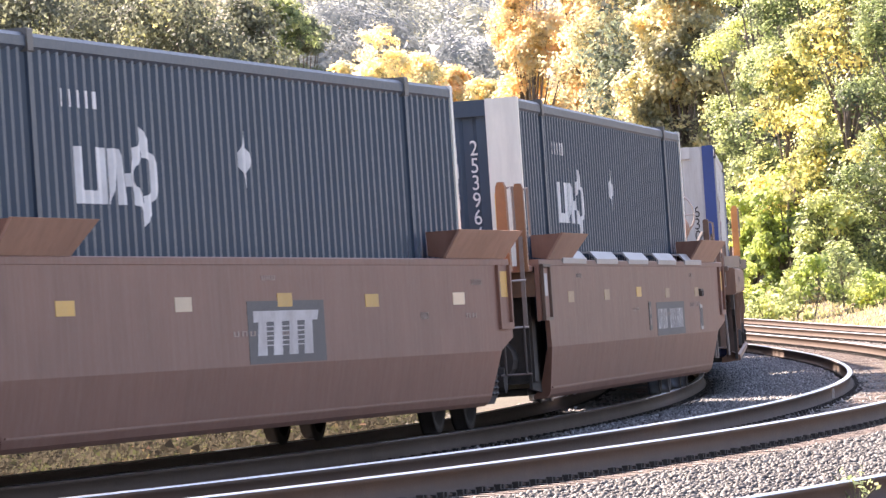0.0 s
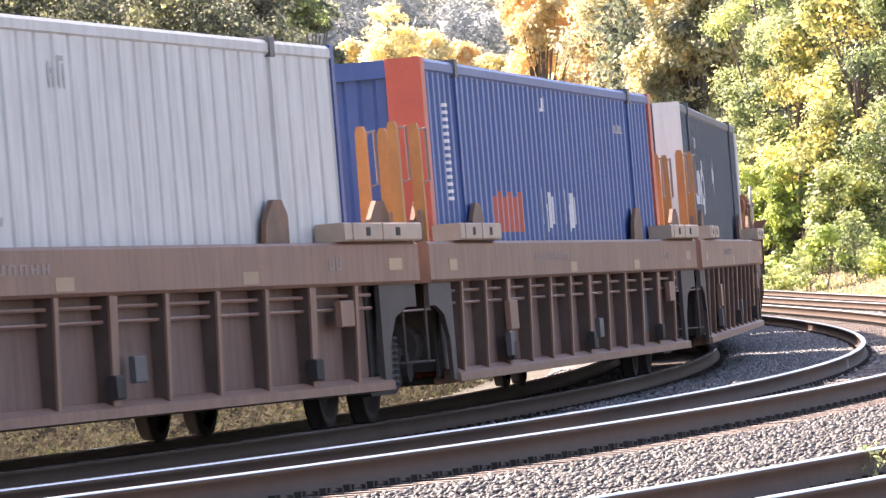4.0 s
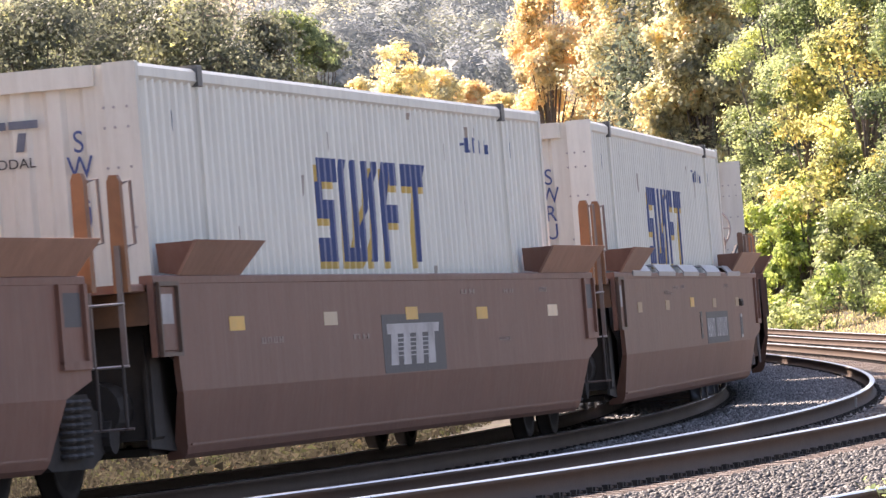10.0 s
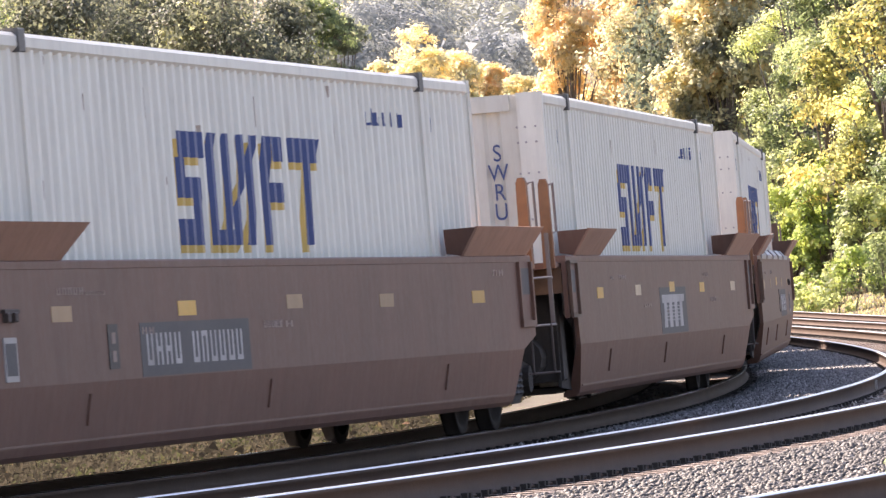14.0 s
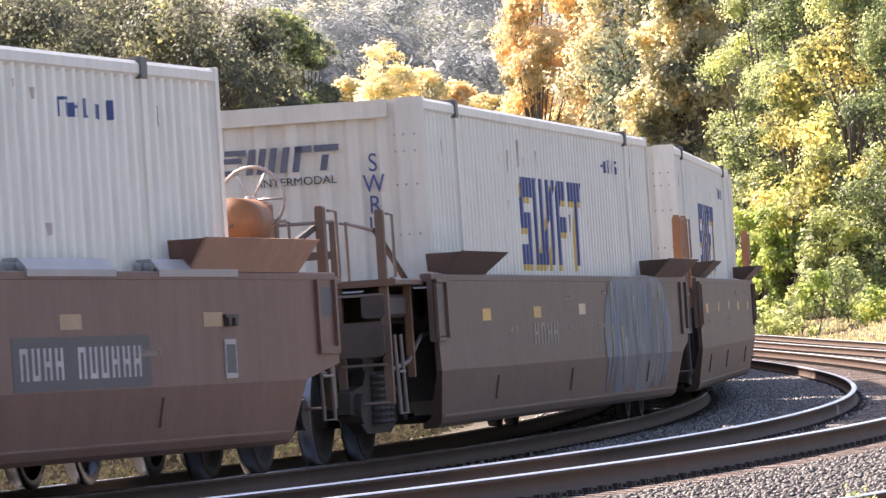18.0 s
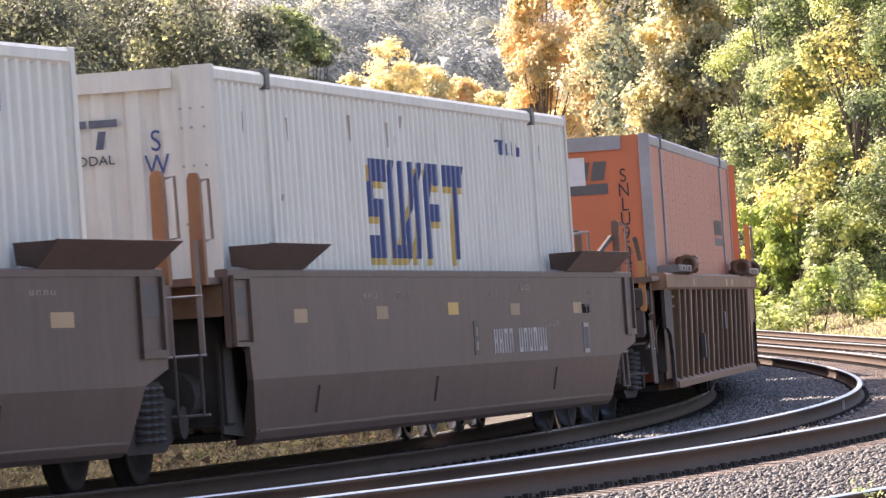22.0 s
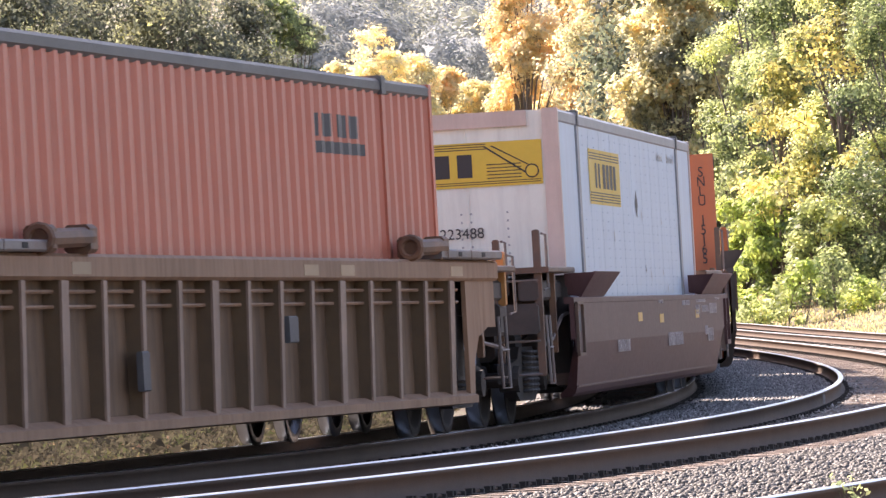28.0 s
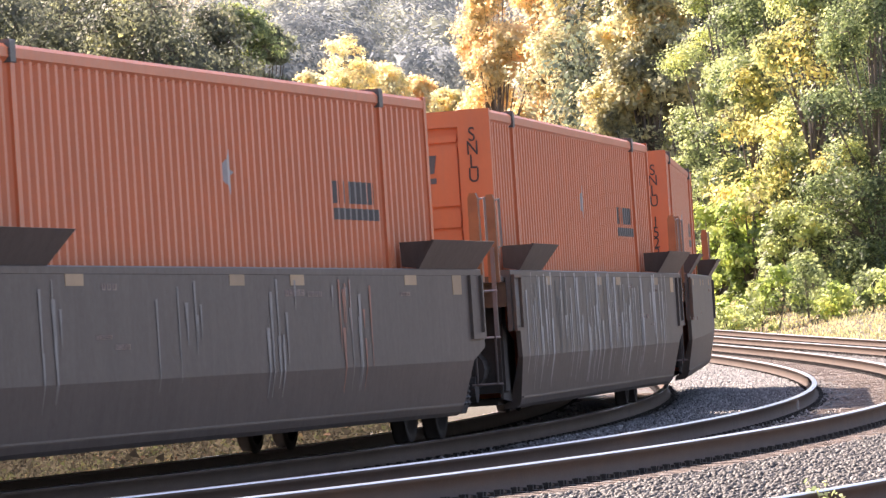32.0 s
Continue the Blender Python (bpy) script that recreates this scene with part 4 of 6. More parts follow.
def bars(c, skin, x, z, w, h, n, mat, seed=0, name="unread_lettering"):
    """Writing too worn to read: plain bars."""
    b = Build()
    rng = random.Random(seed)
    for i in range(n):
        cw = w / n
        for f, hh in ((0.0, rng.uniform(0.7, 1.0)), (0.45, rng.uniform(0.5, 1.0))):
            skin.paint(b, para(x + (i + f) * cw, z, cw * 0.2, h * hh), 0.004)
        skin.paint(b, para(x + i * cw, z + h * rng.choice((0.0, 0.42, 0.8)), cw * 0.62, h * 0.16), 0.0045)
    o = tagged(new(name, b.mesh(name, M[mat])), kind="stuff")
    o.parent = c
    return o


M["rusttint"] = surface("thin_rust_stain", (0.40, 0.31, 0.24), 0.6, var=0.3, dirt=(0.62, 0.6, 0.55), dirt_amt=0.8, scale=5)
M["scrapered"] = surface("scraped_faded_red", (0.42, 0.22, 0.22), 0.55, var=0.3)
M["scrapegrey"] = surface("scraped_warm_grey", (0.36, 0.33, 0.32), 0.55, var=0.3)
M["stencil_white"] = surface("white_painted_mark", (0.72, 0.70, 0.68), 0.5, var=0.12, jitter=0, dirt=(0.35, 0.35, 0.37), dirt_amt=0.5)


def column(c, words, y, ztop, size, step, mat, x=-8.045):
    for i, ch in enumerate(words):
        if ch != " ":
            lettering(c, ch, x, y, ztop - i * step, size, mat, "end", 0.82)


CZ0, CZ1, CL, CW = 0.37, 3.228, 8.075, 1.30


def container(k):
    spec = CONTAINERS[k]
    paint, post, style = spec["paint"], spec.get("post", spec["paint"]), spec["style"]
    c = tagged(new("shipping_container", None), spec["label"], "container", "containers on the train")
    MOVERS.append((c, lambda t, k=k: unit_pose(k, t)))
    end, pw, pd = spec.get("end", paint), spec.get("post_width", 0.32), spec.get("post_depth", 0.10)
    period, depth = {"fine": (0.232, 0.044), "wide": (0.42, 0.045), "medium": (0.33, 0.036), "flat": (1.22, 0.006)}[style]
    frac = {"wide": (0.80, 0.06, 0.08, 0.06), "flat": (0.97, 0.01, 0.01, 0.01)}.get(style, (0.33, 0.17, 0.33, 0.17))
    y0 = CW - 0.015
    skins = [Ribs(-CL + 0.1, -6.15, period, depth, y0, frac), Ribs(-6.04, 6.04, period, depth, y0, frac), Ribs(6.15, CL - 0.1, period, depth, y0, frac)]
    for sgn in (-1, 1):
        def side(b, sgn=sgn):
            for sk in skins:
                Ribs.sheet(sk, b, CZ0 + 0.15, CZ1 - 0.1)
            if sgn > 0:
                b.v = [(x, -y, z) for x, y, z in b.v]
        piece("side_wall", c, paint, side, ("side", style, sgn))
        piece("top_rail", c, spec.get("rail", paint), lambda b, s=sgn: b.box(-CL + 0.02, CL - 0.02, min(s * 1.2, s * CW), max(s * 1.2, s * CW), CZ1 - 0.13 if style != "flat" else CZ1 - 0.15, CZ1, 0.03), ("trail", sgn, style == "flat"))
        piece("bottom_rail", c, paint, lambda b, s=sgn: b.box(-CL + 0.02, CL - 0.02, min(s * 1.18, s * CW), max(s * 1.18, s * CW), CZ0, CZ0 + 0.18, 0.012), ("brail", sgn))
        for x in (-6.095, 6.095):
            piece("lifting_post", c, spec.get("lift", post if style == "flat" else paint), lambda b, s=sgn, x=x: b.box(x - (0.1 if style == "flat" else 0.06), x + (0.1 if style == "flat" else 0.06), min(s * 1.2, s * (CW + 0.006)), max(s * 1.2, s * (CW + 0.006)), CZ0, CZ1 + 0.004, 0.006), ("lift", sgn, x, style == "flat"))
            piece("lifting_casting", c, "darkrail", lambda b, s=sgn, x=x: b.box(x - 0.075, x + 0.075, min(s * 1.12, s * (CW + 0.016)), max(s * 1.12, s * (CW + 0.016)), CZ1 - 0.14, CZ1 + 0.03, 0.008), ("lcast", sgn, x))
        for xs in (-1, 1):
            piece("corner_post", c, spec.get("corner", post), lambda b, s=sgn, xs=xs: b.box(min(xs * (CL - pd), xs * CL), max(xs * (CL - pd), xs * CL), min(s * (CW - pw), s * (CW + 0.003)), max(s * (CW - pw), s * (CW + 0.003)), CZ0, CZ1 + 0.008, 0.008), ("cpost", pw, pd, sgn, xs))
    piece("roof", c, spec.get("roof", paint), lambda b: b.box(-CL + 0.04, CL - 0.04, -1.2, 1.2, CZ1 - 0.05, CZ1 - 0.015), ("roof",))
    piece("floor", c, "darkrail", lambda b: b.box(-CL + 0.04, CL - 0.04, -1.18, 1.18, CZ0 + 0.02, CZ0 + 0.17), ("floor",))

    def end_wall(b, xs):
        r = Ribs(-0.98, 0.98, 0.28 if style != "flat" else 0.65, 0.035 if style != "flat" else 0.006, 8.03, frac if style == "flat" else (0.36, 0.14, 0.36, 0.14))
        if spec.get("end_rows"):
            b.box(-8.0, -7.97, -0.99, 0.99, CZ0 + 0.1, CZ1 - 0.1)
        else:
            vs = [(y_, x_) for x_, y_ in r.pts]
            n = len(vs)
            b.add([(x_, y_, CZ0 + 0.15) for x_, y_ in vs] + [(x_, y_, CZ1 - 0.12) for x_, y_ in vs], [(i, i + 1, n + i + 1, n + i) for i in range(n - 1)])
        if xs > 0:
            b.v = [(-x_, y_, z_) for x_, y_, z_ in b.v]
    for xs in (-1, 1):
        piece("end_wall", c, end, lambda b, xs=xs: end_wall(b, xs), ("endw", xs, style, bool(spec.get("end_rows"))))
        piece("end_header", c, spec.get("header", end), lambda b, xs=xs: b.box(min(xs * 7.96, xs * CL), max(xs * 7.96, xs * CL), -0.98, 0.98, CZ1 - 0.16, CZ1, 0.01), ("ehead", xs))
        piece("end_sill", c, end, lambda b, xs=xs: b.box(min(xs * 7.96, xs * CL), max(xs * 7.96, xs * CL), -0.98, 0.98, CZ0, CZ0 + 0.18, 0.01), ("esill", xs))
    if spec.get("end_rows"):
        z = CZ0 + 0.2
        while z < CZ1 - 0.3:
            h = min(0.20 if z < 2.2 or z > 2.85 else 0.62, CZ1 - 0.24 - z)
            piece("end_panel", c, end, lambda b: b.box(-8.035, -8.0, -0.96, 0.96, 0.025, h, 0.012), ("erow", round(h, 3)), at=(0, 0, z))
            z += h + 0.012
    if pw < 0.3:
        for s in (-1, 1):
            piece("end_margin", c, end, lambda b, s=s: b.box(-8.04, -8.0, min(s * 0.97, s * (CW - pw)), max(s * 0.97, s * (CW - pw)), CZ0 + 0.02, CZ1 - 0.003), ("emargin", s))
    spec["marks"](c, skins, k)
    return c


def flat_shape(c, name, mat, shapes, x=-8.045, label=""):
    """Shapes of (y, z) painted on the end that faces the line ahead; y runs to the far side."""
    b = Build()
    for s in shapes:
        b.add([(x, y, z) for y, z in s], [tuple(range(len(s)))])
    o = new(name, b.mesh(name, M[mat]))
    o.parent = c
    return tagged(o, label, kind="stuff")


def yz(y, z, w, h, lean=0.0):
    """Block on the end wall: y is its left edge as read, w its width."""
    return [(y, z), (y - w, z), (y - w - lean, z + h), (y - lean, z + h)]


def rivets(c, cols, y, z0=0.7, z1=3.0, step=0.09, mat="silver"):
    b = Build()
    for x in cols:
        z = z0
        while z < z1:
            b.box(x - 0.006, x + 0.006, y - 0.004, y + 0.002, z - 0.006, z + 0.006)
            z += step
    o = tagged(new("rivets", b.mesh("rivets", M[mat])), kind="stuff")
    o.parent = c


def marks_navy(c, skins, k):
    mark_star(c, skins[1])
    ident = {0: "UMXU 253", 1: "UMXU", 4: "UMXU"}[k]
    col2 = {0: "", 1: "253964", 4: "25"}[k]
    column(c, ident, -0.62, 2.70, 0.21, 0.17, "stencil_white")
    column(c, col2, -0.84, 2.75, 0.21, 0.17, "stencil_white")
    if k in (1, 4):
        flat_shape(c, "warning_panel", "yellow", [yz(-1.02, 1.7, 0.10, 0.6)], -8.082, "yellow warning strip")
        flat_shape(c, "unread_lettering", "markdark", [yz(-1.04, 1.74 + i * 0.1, 0.06, 0.05) for i in range(5)], -8.085)


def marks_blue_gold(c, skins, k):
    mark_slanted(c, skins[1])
    bars(c, skins[1], 4.1, 2.76, 1.35, 0.15, 5, "markblue", k)
    bars(c, skins[2], 6.45, 2.74, 0.18, 0.16, 1, "markblue", k)
    bars(c, skins[0], -7.0, 2.74, 0.18, 0.16, 1, "markblue", k)
    rng = random.Random(60 + k)
    b = Build()
    for i in range(16):
        sk, x = skins[1], rng.uniform(-5.9, 5.8)
        z = rng.choice((rng.uniform(2.8, 3.08), rng.uniform(1.7, 3.0)))
        w, h = rng.uniform(0.015, 0.05), rng.uniform(0.04, 0.28)
        sk.paint(b, [(x, z - h), (x + w * 0.6, z - h * 0.9), (x + w, z), (x - 0.01, z)], 0.0025)
    o = tagged(new("rust_streak", b.mesh("rust_streak", M["rusttint"])), "thin rusty scuffs and streaks", kind="stuff")
    o.parent = c
    num = {5: "SWRU", 6: "SWRU", 7: "SWRU", 8: "SWR", 9: "SWRU", 10: "SWRU", 11: "SWRU", 12: "SWRU 1", 13: "SWRU 9"}[k]
    column(c, num, -0.82, 2.66, 0.235, 0.19, "markblue", -8.045)
    # leaning blocks and a word on the end wall
    flat_shape(c, "painted_mark", "markslate", [[(y * 0.71 - 0.08, z - 0.03) for y, z in q] for q in [yz(0.92, 2.66, 0.22, 0.05), yz(0.90, 2.77, 0.26, 0.05), yz(0.86, 2.84, 0.28, 0.05),
                                          yz(0.60, 2.66, 0.09, 0.23, 0.06), yz(0.46, 2.66, 0.09, 0.23, 0.06), yz(0.32, 2.66, 0.09, 0.23, 0.06), yz(0.16, 2.66, 0.09, 0.23, 0.06),
                                          yz(0.00, 2.66, 0.09, 0.23, 0.06), yz(-0.05, 2.83, 0.22, 0.06), yz(-0.30, 2.83, 0.32, 0.06), yz(-0.36, 2.66, 0.09, 0.14, 0.04)]], label="small leaning dark blue blocks")
    lettering(c, "INTERMODAL", -8.045, -0.13, 2.54, 0.105, "markdark", "end", 1.08)
    b = Build()
    for z in (1.55, 2.0, 2.45, 2.75, 2.9):
        for y in (-1.22, -1.12, -1.04):
            b.tube([(-8.078, y, z), (-8.084, y, z)], 0.012, 6)
    o = tagged(new("bolts", b.mesh("bolts", M["scrapegrey"])), kind="stuff")
    o.parent = c


def marks_orange(c, skins, k):
    x, z = {15: (4.45, 2.11), 16: (3.6, 2.53), 18: (4.06, 2.06), 19: (4.06, 2.06), 20: (4.06, 2.06), 14: (4.04, 2.02)}[k]
    mark_block(c, skins[1], x, z, 1.78, 0.34, 0.3 if k in (15, 18, 19, 20) else None)
    ident = {14: "SNLU9544", 15: "SNLU992752", 16: "SNLU 9770", 18: "SNLU 15165", 19: "SNLU 14281", 20: "SNLU 1523"}[k]
    column(c, ident, -0.98 if k == 14 else -1.12, 2.76 if k == 14 else 2.98, 0.22 if k == 14 else 0.20, 0.135 if len(ident) > 8 else 0.165, "markdark", -8.045 if k == 14 else -8.085)
    flat_shape(c, "painted_mark", "markgrey", ([yz(0.98, 2.57, 1.78, 0.12)] + [yz(0.95 - i * 0.195, 2.73, 0.15, 0.21, 0.04) for i in range(9)] if k == 14 else [yz(0.98, 2.52, 1.72, 0.055)] + [yz(0.95 - i * 0.19, 2.62, 0.15, 0.18, 0.03) for i in range(9)]), label="dark leaning block mark with a strip")
    if k in (14, 16, 18):
        flat_shape(c, "sticker", "stencil_white", [yz(-0.33, 2.68, 0.22, 0.32) if k == 14 else yz(0.1, 2.86 if k == 18 else 2.6, 0.34, 0.26)], -8.05, "white square sticker")
    if k == 18:
        flat_shape(c, "vent_panel", "markdark", [yz(0.02, 2.88, 0.16, 0.2)], -8.055)
        flat_shape(c, "sticker", "stencil_white", [yz(0.75, 2.86, 0.16, 0.2)], -8.05, "white square sticker")


def marks_flat_orange(c, skins, k):
    marks_orange(c, skins, k)
    rivets(c, [x for x in np.arange(-5.5, 6.0, 1.22)], -1.288, mat="salmon")
    b = Build()
    for x in (3.75, 4.6, 5.35, 6.45, 6.85):
        skins[1 if x < 6 else 2].paint(b, [(x, 2.60), (x + 0.05, 2.52), (x + 0.10, 2.56), (x + 0.08, 2.70), (x + 0.02, 2.72)], 0.004)
    o = tagged(new("scuff", b.mesh("scuff", M["markred"])), "small dark red scuffs", kind="stuff")
    o.parent = c


def marks_white_blue(c, skins, k):
    rng = random.Random(17)
    for mat, n in (("scrapered", 34), ("scrapegrey", 40)):
        b = Build()
        for i in range(n):
            x, z = rng.uniform(-3.9, -1.3), rng.uniform(1.68, 2.62)
            w, h, l = rng.uniform(0.02, 0.10), rng.uniform(0.04, 0.26), rng.uniform(-0.06, 0.06)
            skins[1].paint(b, para(x, z, w, h, l), 0.004 + 0.0001 * i)
        o = tagged(new("worn_lettering", b.mesh("worn_lettering", M[mat])), "scraped remains of red and grey lettering", kind="stuff")
        o.parent = c
    bars(c, skins[1], 0.0, 2.72, 0.5, 0.25, 2, "sillgrey", 3)
    rivets(c, [-8.0], -1.305)
    column(c, "UMXU", -0.78, 2.36, 0.22, 0.165, "markdark", -8.045)
    column(c, "6304", -1.03, 2.34, 0.22, 0.165, "markdark", -8.045)
    dots = [(-0.46 - 0.26 * f, z) for z in (2.97, 2.70, 2.42) for f in np.linspace(0, 1, 6)] + [(y, 2.42 + 0.55 * f) for y in (-0.46, -0.72) for f in np.linspace(0, 1, 11)]
    flat_shape(c, "painted_mark", "markdark", [yz(y + 0.016, z - 0.014, 0.032, 0.028) for y, z in dots], label="dark riveted outline")
    flat_shape(c, "painted_mark", "markblue", [yz(0.95 - 0.09 * i, 2.56 + 0.06 * (i % 3), 0.02 + 0.015 * (i % 3), 0.12 + 0.1 * (i % 2)) for i in range(8)], -8.0455, label="scraped blue letter traces")
    flat_shape(c, "painted_mark", "markred", [yz(0.62, 2.5, 0.06, 0.35), yz(0.52, 2.72, 0.04, 0.05), yz(0.4, 2.66, 0.05, 0.05), yz(0.25, 2.66, 0.12, 0.12), yz(0.6, 2.46, 0.2, 0.04)], label="scraped red letter traces")
    flat_shape(c, "painted_mark", "markblue", [yz(0.80, 2.5, 0.05, 0.3), yz(0.95, 2.6, 0.1, 0.12)], label="scraped blue letter traces")


def marks_blue(c, skins, k):
    bars(c, skins[1], 4.98, 2.74, 0.7, 0.12, 2, "sillgrey", 8)
    bars(c, skins[1], -0.6, 2.88, 0.4, 0.2, 2, "stencil_white", 9)
    w = Build()
    for i in range(14):
        skins[0].paint(w, para(-6.95, 1.95 + i * 0.066, 0.42, 0.032), 0.004)
    for i in range(12):
        skins[1].paint(w, para(-1.6 + i * 0.27, 1.66 + 0.04 * (i % 3), 0.07, 0.36 - 0.08 * (i % 2)), 0.004)
    o = new("painted_mark", w.mesh("painted_mark", M["stencil_white"]))
    o.parent = c
    tagged(o, "white sprayed tag and stencil bars", kind="stuff")
    r = Build()
    for i in range(6):
        skins[1].paint(r, para(-4.2 + i * 0.33, 1.66, 0.16, 0.34 + 0.05 * (i % 2)), 0.004)
    o = new("painted_mark", r.mesh("painted_mark", M["red"]))
    o.parent = c
    tagged(o, "red sprayed tag", kind="stuff")


def marks_trailer(c, skins, k):
    s = skins[1]
    p = Build()
    s.paint(p, para(-4.95, 2.28, 3.5, 0.60), 0.005)
    o = new("sign_panel", p.mesh("sign_panel", M["signgold"]))
    o.parent = c
    tagged(o, "yellow sign panel with dark bars")
    d = Build()
    for x, w in ((-4.3, 0.18), (-3.95, 0.2), (-3.45, 0.28), (-3.05, 0.28), (-2.65, 0.28), (-2.25, 0.28)):
        s.paint(d, para(x, 2.46, w, 0.27), 0.009)
    for z in (2.31, 2.34, 2.37, 2.40, 2.77, 2.80, 2.83):
        s.paint(d, para(-4.85, z, 3.3, 0.012), 0.009)
    s.paint(d, [(0.25, 2.34), (0.43, 2.18), (0.61, 2.34), (0.43, 2.5)], 0.005)
    o = tagged(new("painted_mark", d.mesh("painted_mark", M["markdark"])), "dark bars and lines on the sign", kind="stuff")
    o.parent = c
    rivets(c, list(np.arange(-5.5, 6.0, 0.61)), -1.288, 1.2, 3.05, 0.1, "bluewhite")
    bars(c, s, 3.4, 2.90, 0.8, 0.1, 5, "sillgrey", 1)
    bars(c, s, 4.8, 2.90, 1.0, 0.1, 6, "sillgrey", 2)
    b = Build()
    rng = random.Random(6)
    for i in range(9):
        x, z = rng.uniform(-5.2, 5.6), rng.choice((rng.uniform(1.35, 1.6), rng.uniform(1.35, 1.6), rng.uniform(1.9, 2.4)))
        h = rng.uniform(0.05, 0.11)
        s.paint(b, [(x, z), (x + 0.10, z - h), (x + 0.12, z - h * 0.6), (x + 0.04, z + h * 0.7)], 0.012)
    o = tagged(new("skin_tears", b.mesh("skin_tears", M["sillgrey"])), kind="stuff")
    o.parent = c
    flat_shape(c, "sign_panel", "signgold", [yz(1.0, 2.46, 2.12, 0.46)], -8.046, "yellow sign panel with dark bars")
    flat_shape(c, "painted_mark", "markdark", [yz(0.94 - i * 0.235, 2.56, 0.155, 0.24) for i in range(6)] + [yz(0.96, 2.485 + j * 0.022, 2.06, 0.008) for j in range(2)] + [yz(0.96, 2.845 + j * 0.025, 1.5, 0.009) for j in range(3)]
               + [[(-0.50, 2.88), (-0.94, 2.58), (-0.97, 2.58), (-0.53, 2.88)], [(-0.58, 2.88), (-1.01, 2.64), (-1.03, 2.64), (-0.61, 2.88)]] + [yz(-0.54, 2.54 + j * 0.035, 0.36, 0.010) for j in range(5)], -8.049)
    ring = [(-1.01 + 0.075 * math.cos(a), 2.60 + 0.075 * math.sin(a)) for a in np.linspace(0, 2 * math.pi, 13)[:-1]]
    flat_shape(c, "painted_mark", "markdark", [ring], -8.051)
    flat_shape(c, "painted_mark", "signgold", [[(-1.01 + (y + 1.01) * 0.8, 2.60 + (z - 2.60) * 0.8) for y, z in ring]], -8.053)
    rivet_rows = [yz(y, 0.9 + 0.085 * i, 0.02, 0.02) for y in (0.98, 0.88, 0.52, 0.42, -0.24, -0.34, -0.72) for i in range(16)]
    flat_shape(c, "rivets", "sillgrey", rivet_rows, -8.046)
    flat_shape(c, "unread_lettering", "markdark", [yz(0.12 - 0.10 * i, 1.60, 0.06, 0.10) for i in range(2)], -8.047)
    lettering(c, "JBHU  223488", -8.047, -0.03, 1.98, 0.155, "markdark", "end")
    for y, z in ((0.78, 1.98), (-0.46, 1.66)):
        dia = [(y + 0.14, z), (y, z + 0.14), (y - 0.14, z), (y, z - 0.14)]
        flat_shape(c, "placard", "markgrey", [dia], -8.046)
        flat_shape(c, "placard", "white", [[(y + (p - y) * 0.78, z + (q - z) * 0.78) for p, q in dia]], -8.048)



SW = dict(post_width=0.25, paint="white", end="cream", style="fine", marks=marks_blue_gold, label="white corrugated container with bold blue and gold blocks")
CONTAINERS = {
    0: dict(paint="navy", corner="white", style="fine", marks=marks_navy, end="navy", label="dark slate-blue corrugated container with a white ringed mark"),
    1: dict(paint="navy", corner="white", style="fine", marks=marks_navy, end="navy", label="dark slate-blue corrugated container with white end posts"),
    2: dict(paint="offwhite", post="deepblue", corner="deepblue", style="wide", rail="offwhite", post_width=0.15, marks=marks_white_blue, label="dirty white ribbed container with deep blue corner posts"),
    3: dict(paint="blue", corner="red", post_depth=0.22, style="medium", marks=marks_blue, label="royal blue container with orange-red corner posts"),
    4: dict(paint="navy", corner="white", style="fine", marks=marks_navy, end="navy", label="dark slate-blue corrugated container with white end posts"),
    14: dict(paint="salmon", end="orange", post="silver", corner="silver", rail="silver", style="flat", header="silver", post_width=0.12, marks=marks_flat_orange, label="faded orange riveted container with grey posts"),
    15: dict(paint="orange", style="fine", marks=marks_orange, end_rows=True, rail="salmon", label="orange corrugated container with ridged end wall"),
    16: dict(paint="salmon", end="orange", style="medium", marks=marks_orange, rail="darkrail", end_rows=True, label="faded orange ribbed container"),
    17: dict(paint="bluewhite", end="white", corner="blush", style="flat", rail="silver", header="blush", post_width=0.16, lift="silver", marks=marks_trailer, label="cool white riveted container with a yellow sign"),
    18: dict(paint="orange", end="amber", style="fine", marks=marks_orange, end_rows=True, label="orange corrugated container with amber ridged end wall"),
    19: dict(paint="orange", style="fine", marks=marks_orange, end_rows=True, label="orange corrugated container with ridged end wall"),
    20: dict(paint="orange", style="wide", marks=marks_orange, end_rows=True, label="orange ribbed container at the tail of the cut"),
}
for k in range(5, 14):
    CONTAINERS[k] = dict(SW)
    if k in (6, 8, 11, 13):
        CONTAINERS[k]["corner"] = "cream"


# --- well units ---
WELLS = {}
for k in range(UNITS):
    WELLS[k] = dict(kind="smooth", paint="brown", label="brown smooth-sided container well unit with dust streaks")
for k in (2, 3, 4):
    WELLS[k] = dict(kind="ribbed", paint="tan", label="tan-brown ribbed container well unit with a deep top chord")
for k in (8, 9, 10):
    WELLS[k]["paint"], WELLS[k]["label"] = "umber", "dark brown smooth-sided container well unit with dust streaks"
for k in (11, 12, 13):
    WELLS[k] = dict(kind="smooth", paint="dull", label="grey-brown smooth-sided container well unit")
for k in (14, 15, 16):
    WELLS[k] = dict(kind="ribbed_fine", paint="ochre", label="ochre-brown container well unit with many upright ribs")
WELLS[17] = dict(kind="low", paint="maroon", label="maroon low-sided container well unit with worn stencils")
for k in (18, 19, 20):
    WELLS[k] = dict(kind="smooth", paint="grey", label="weathered grey smooth-sided container well unit")


def mirror(b):
    b.v = [(x, -y, z) for x, y, z in b.v]


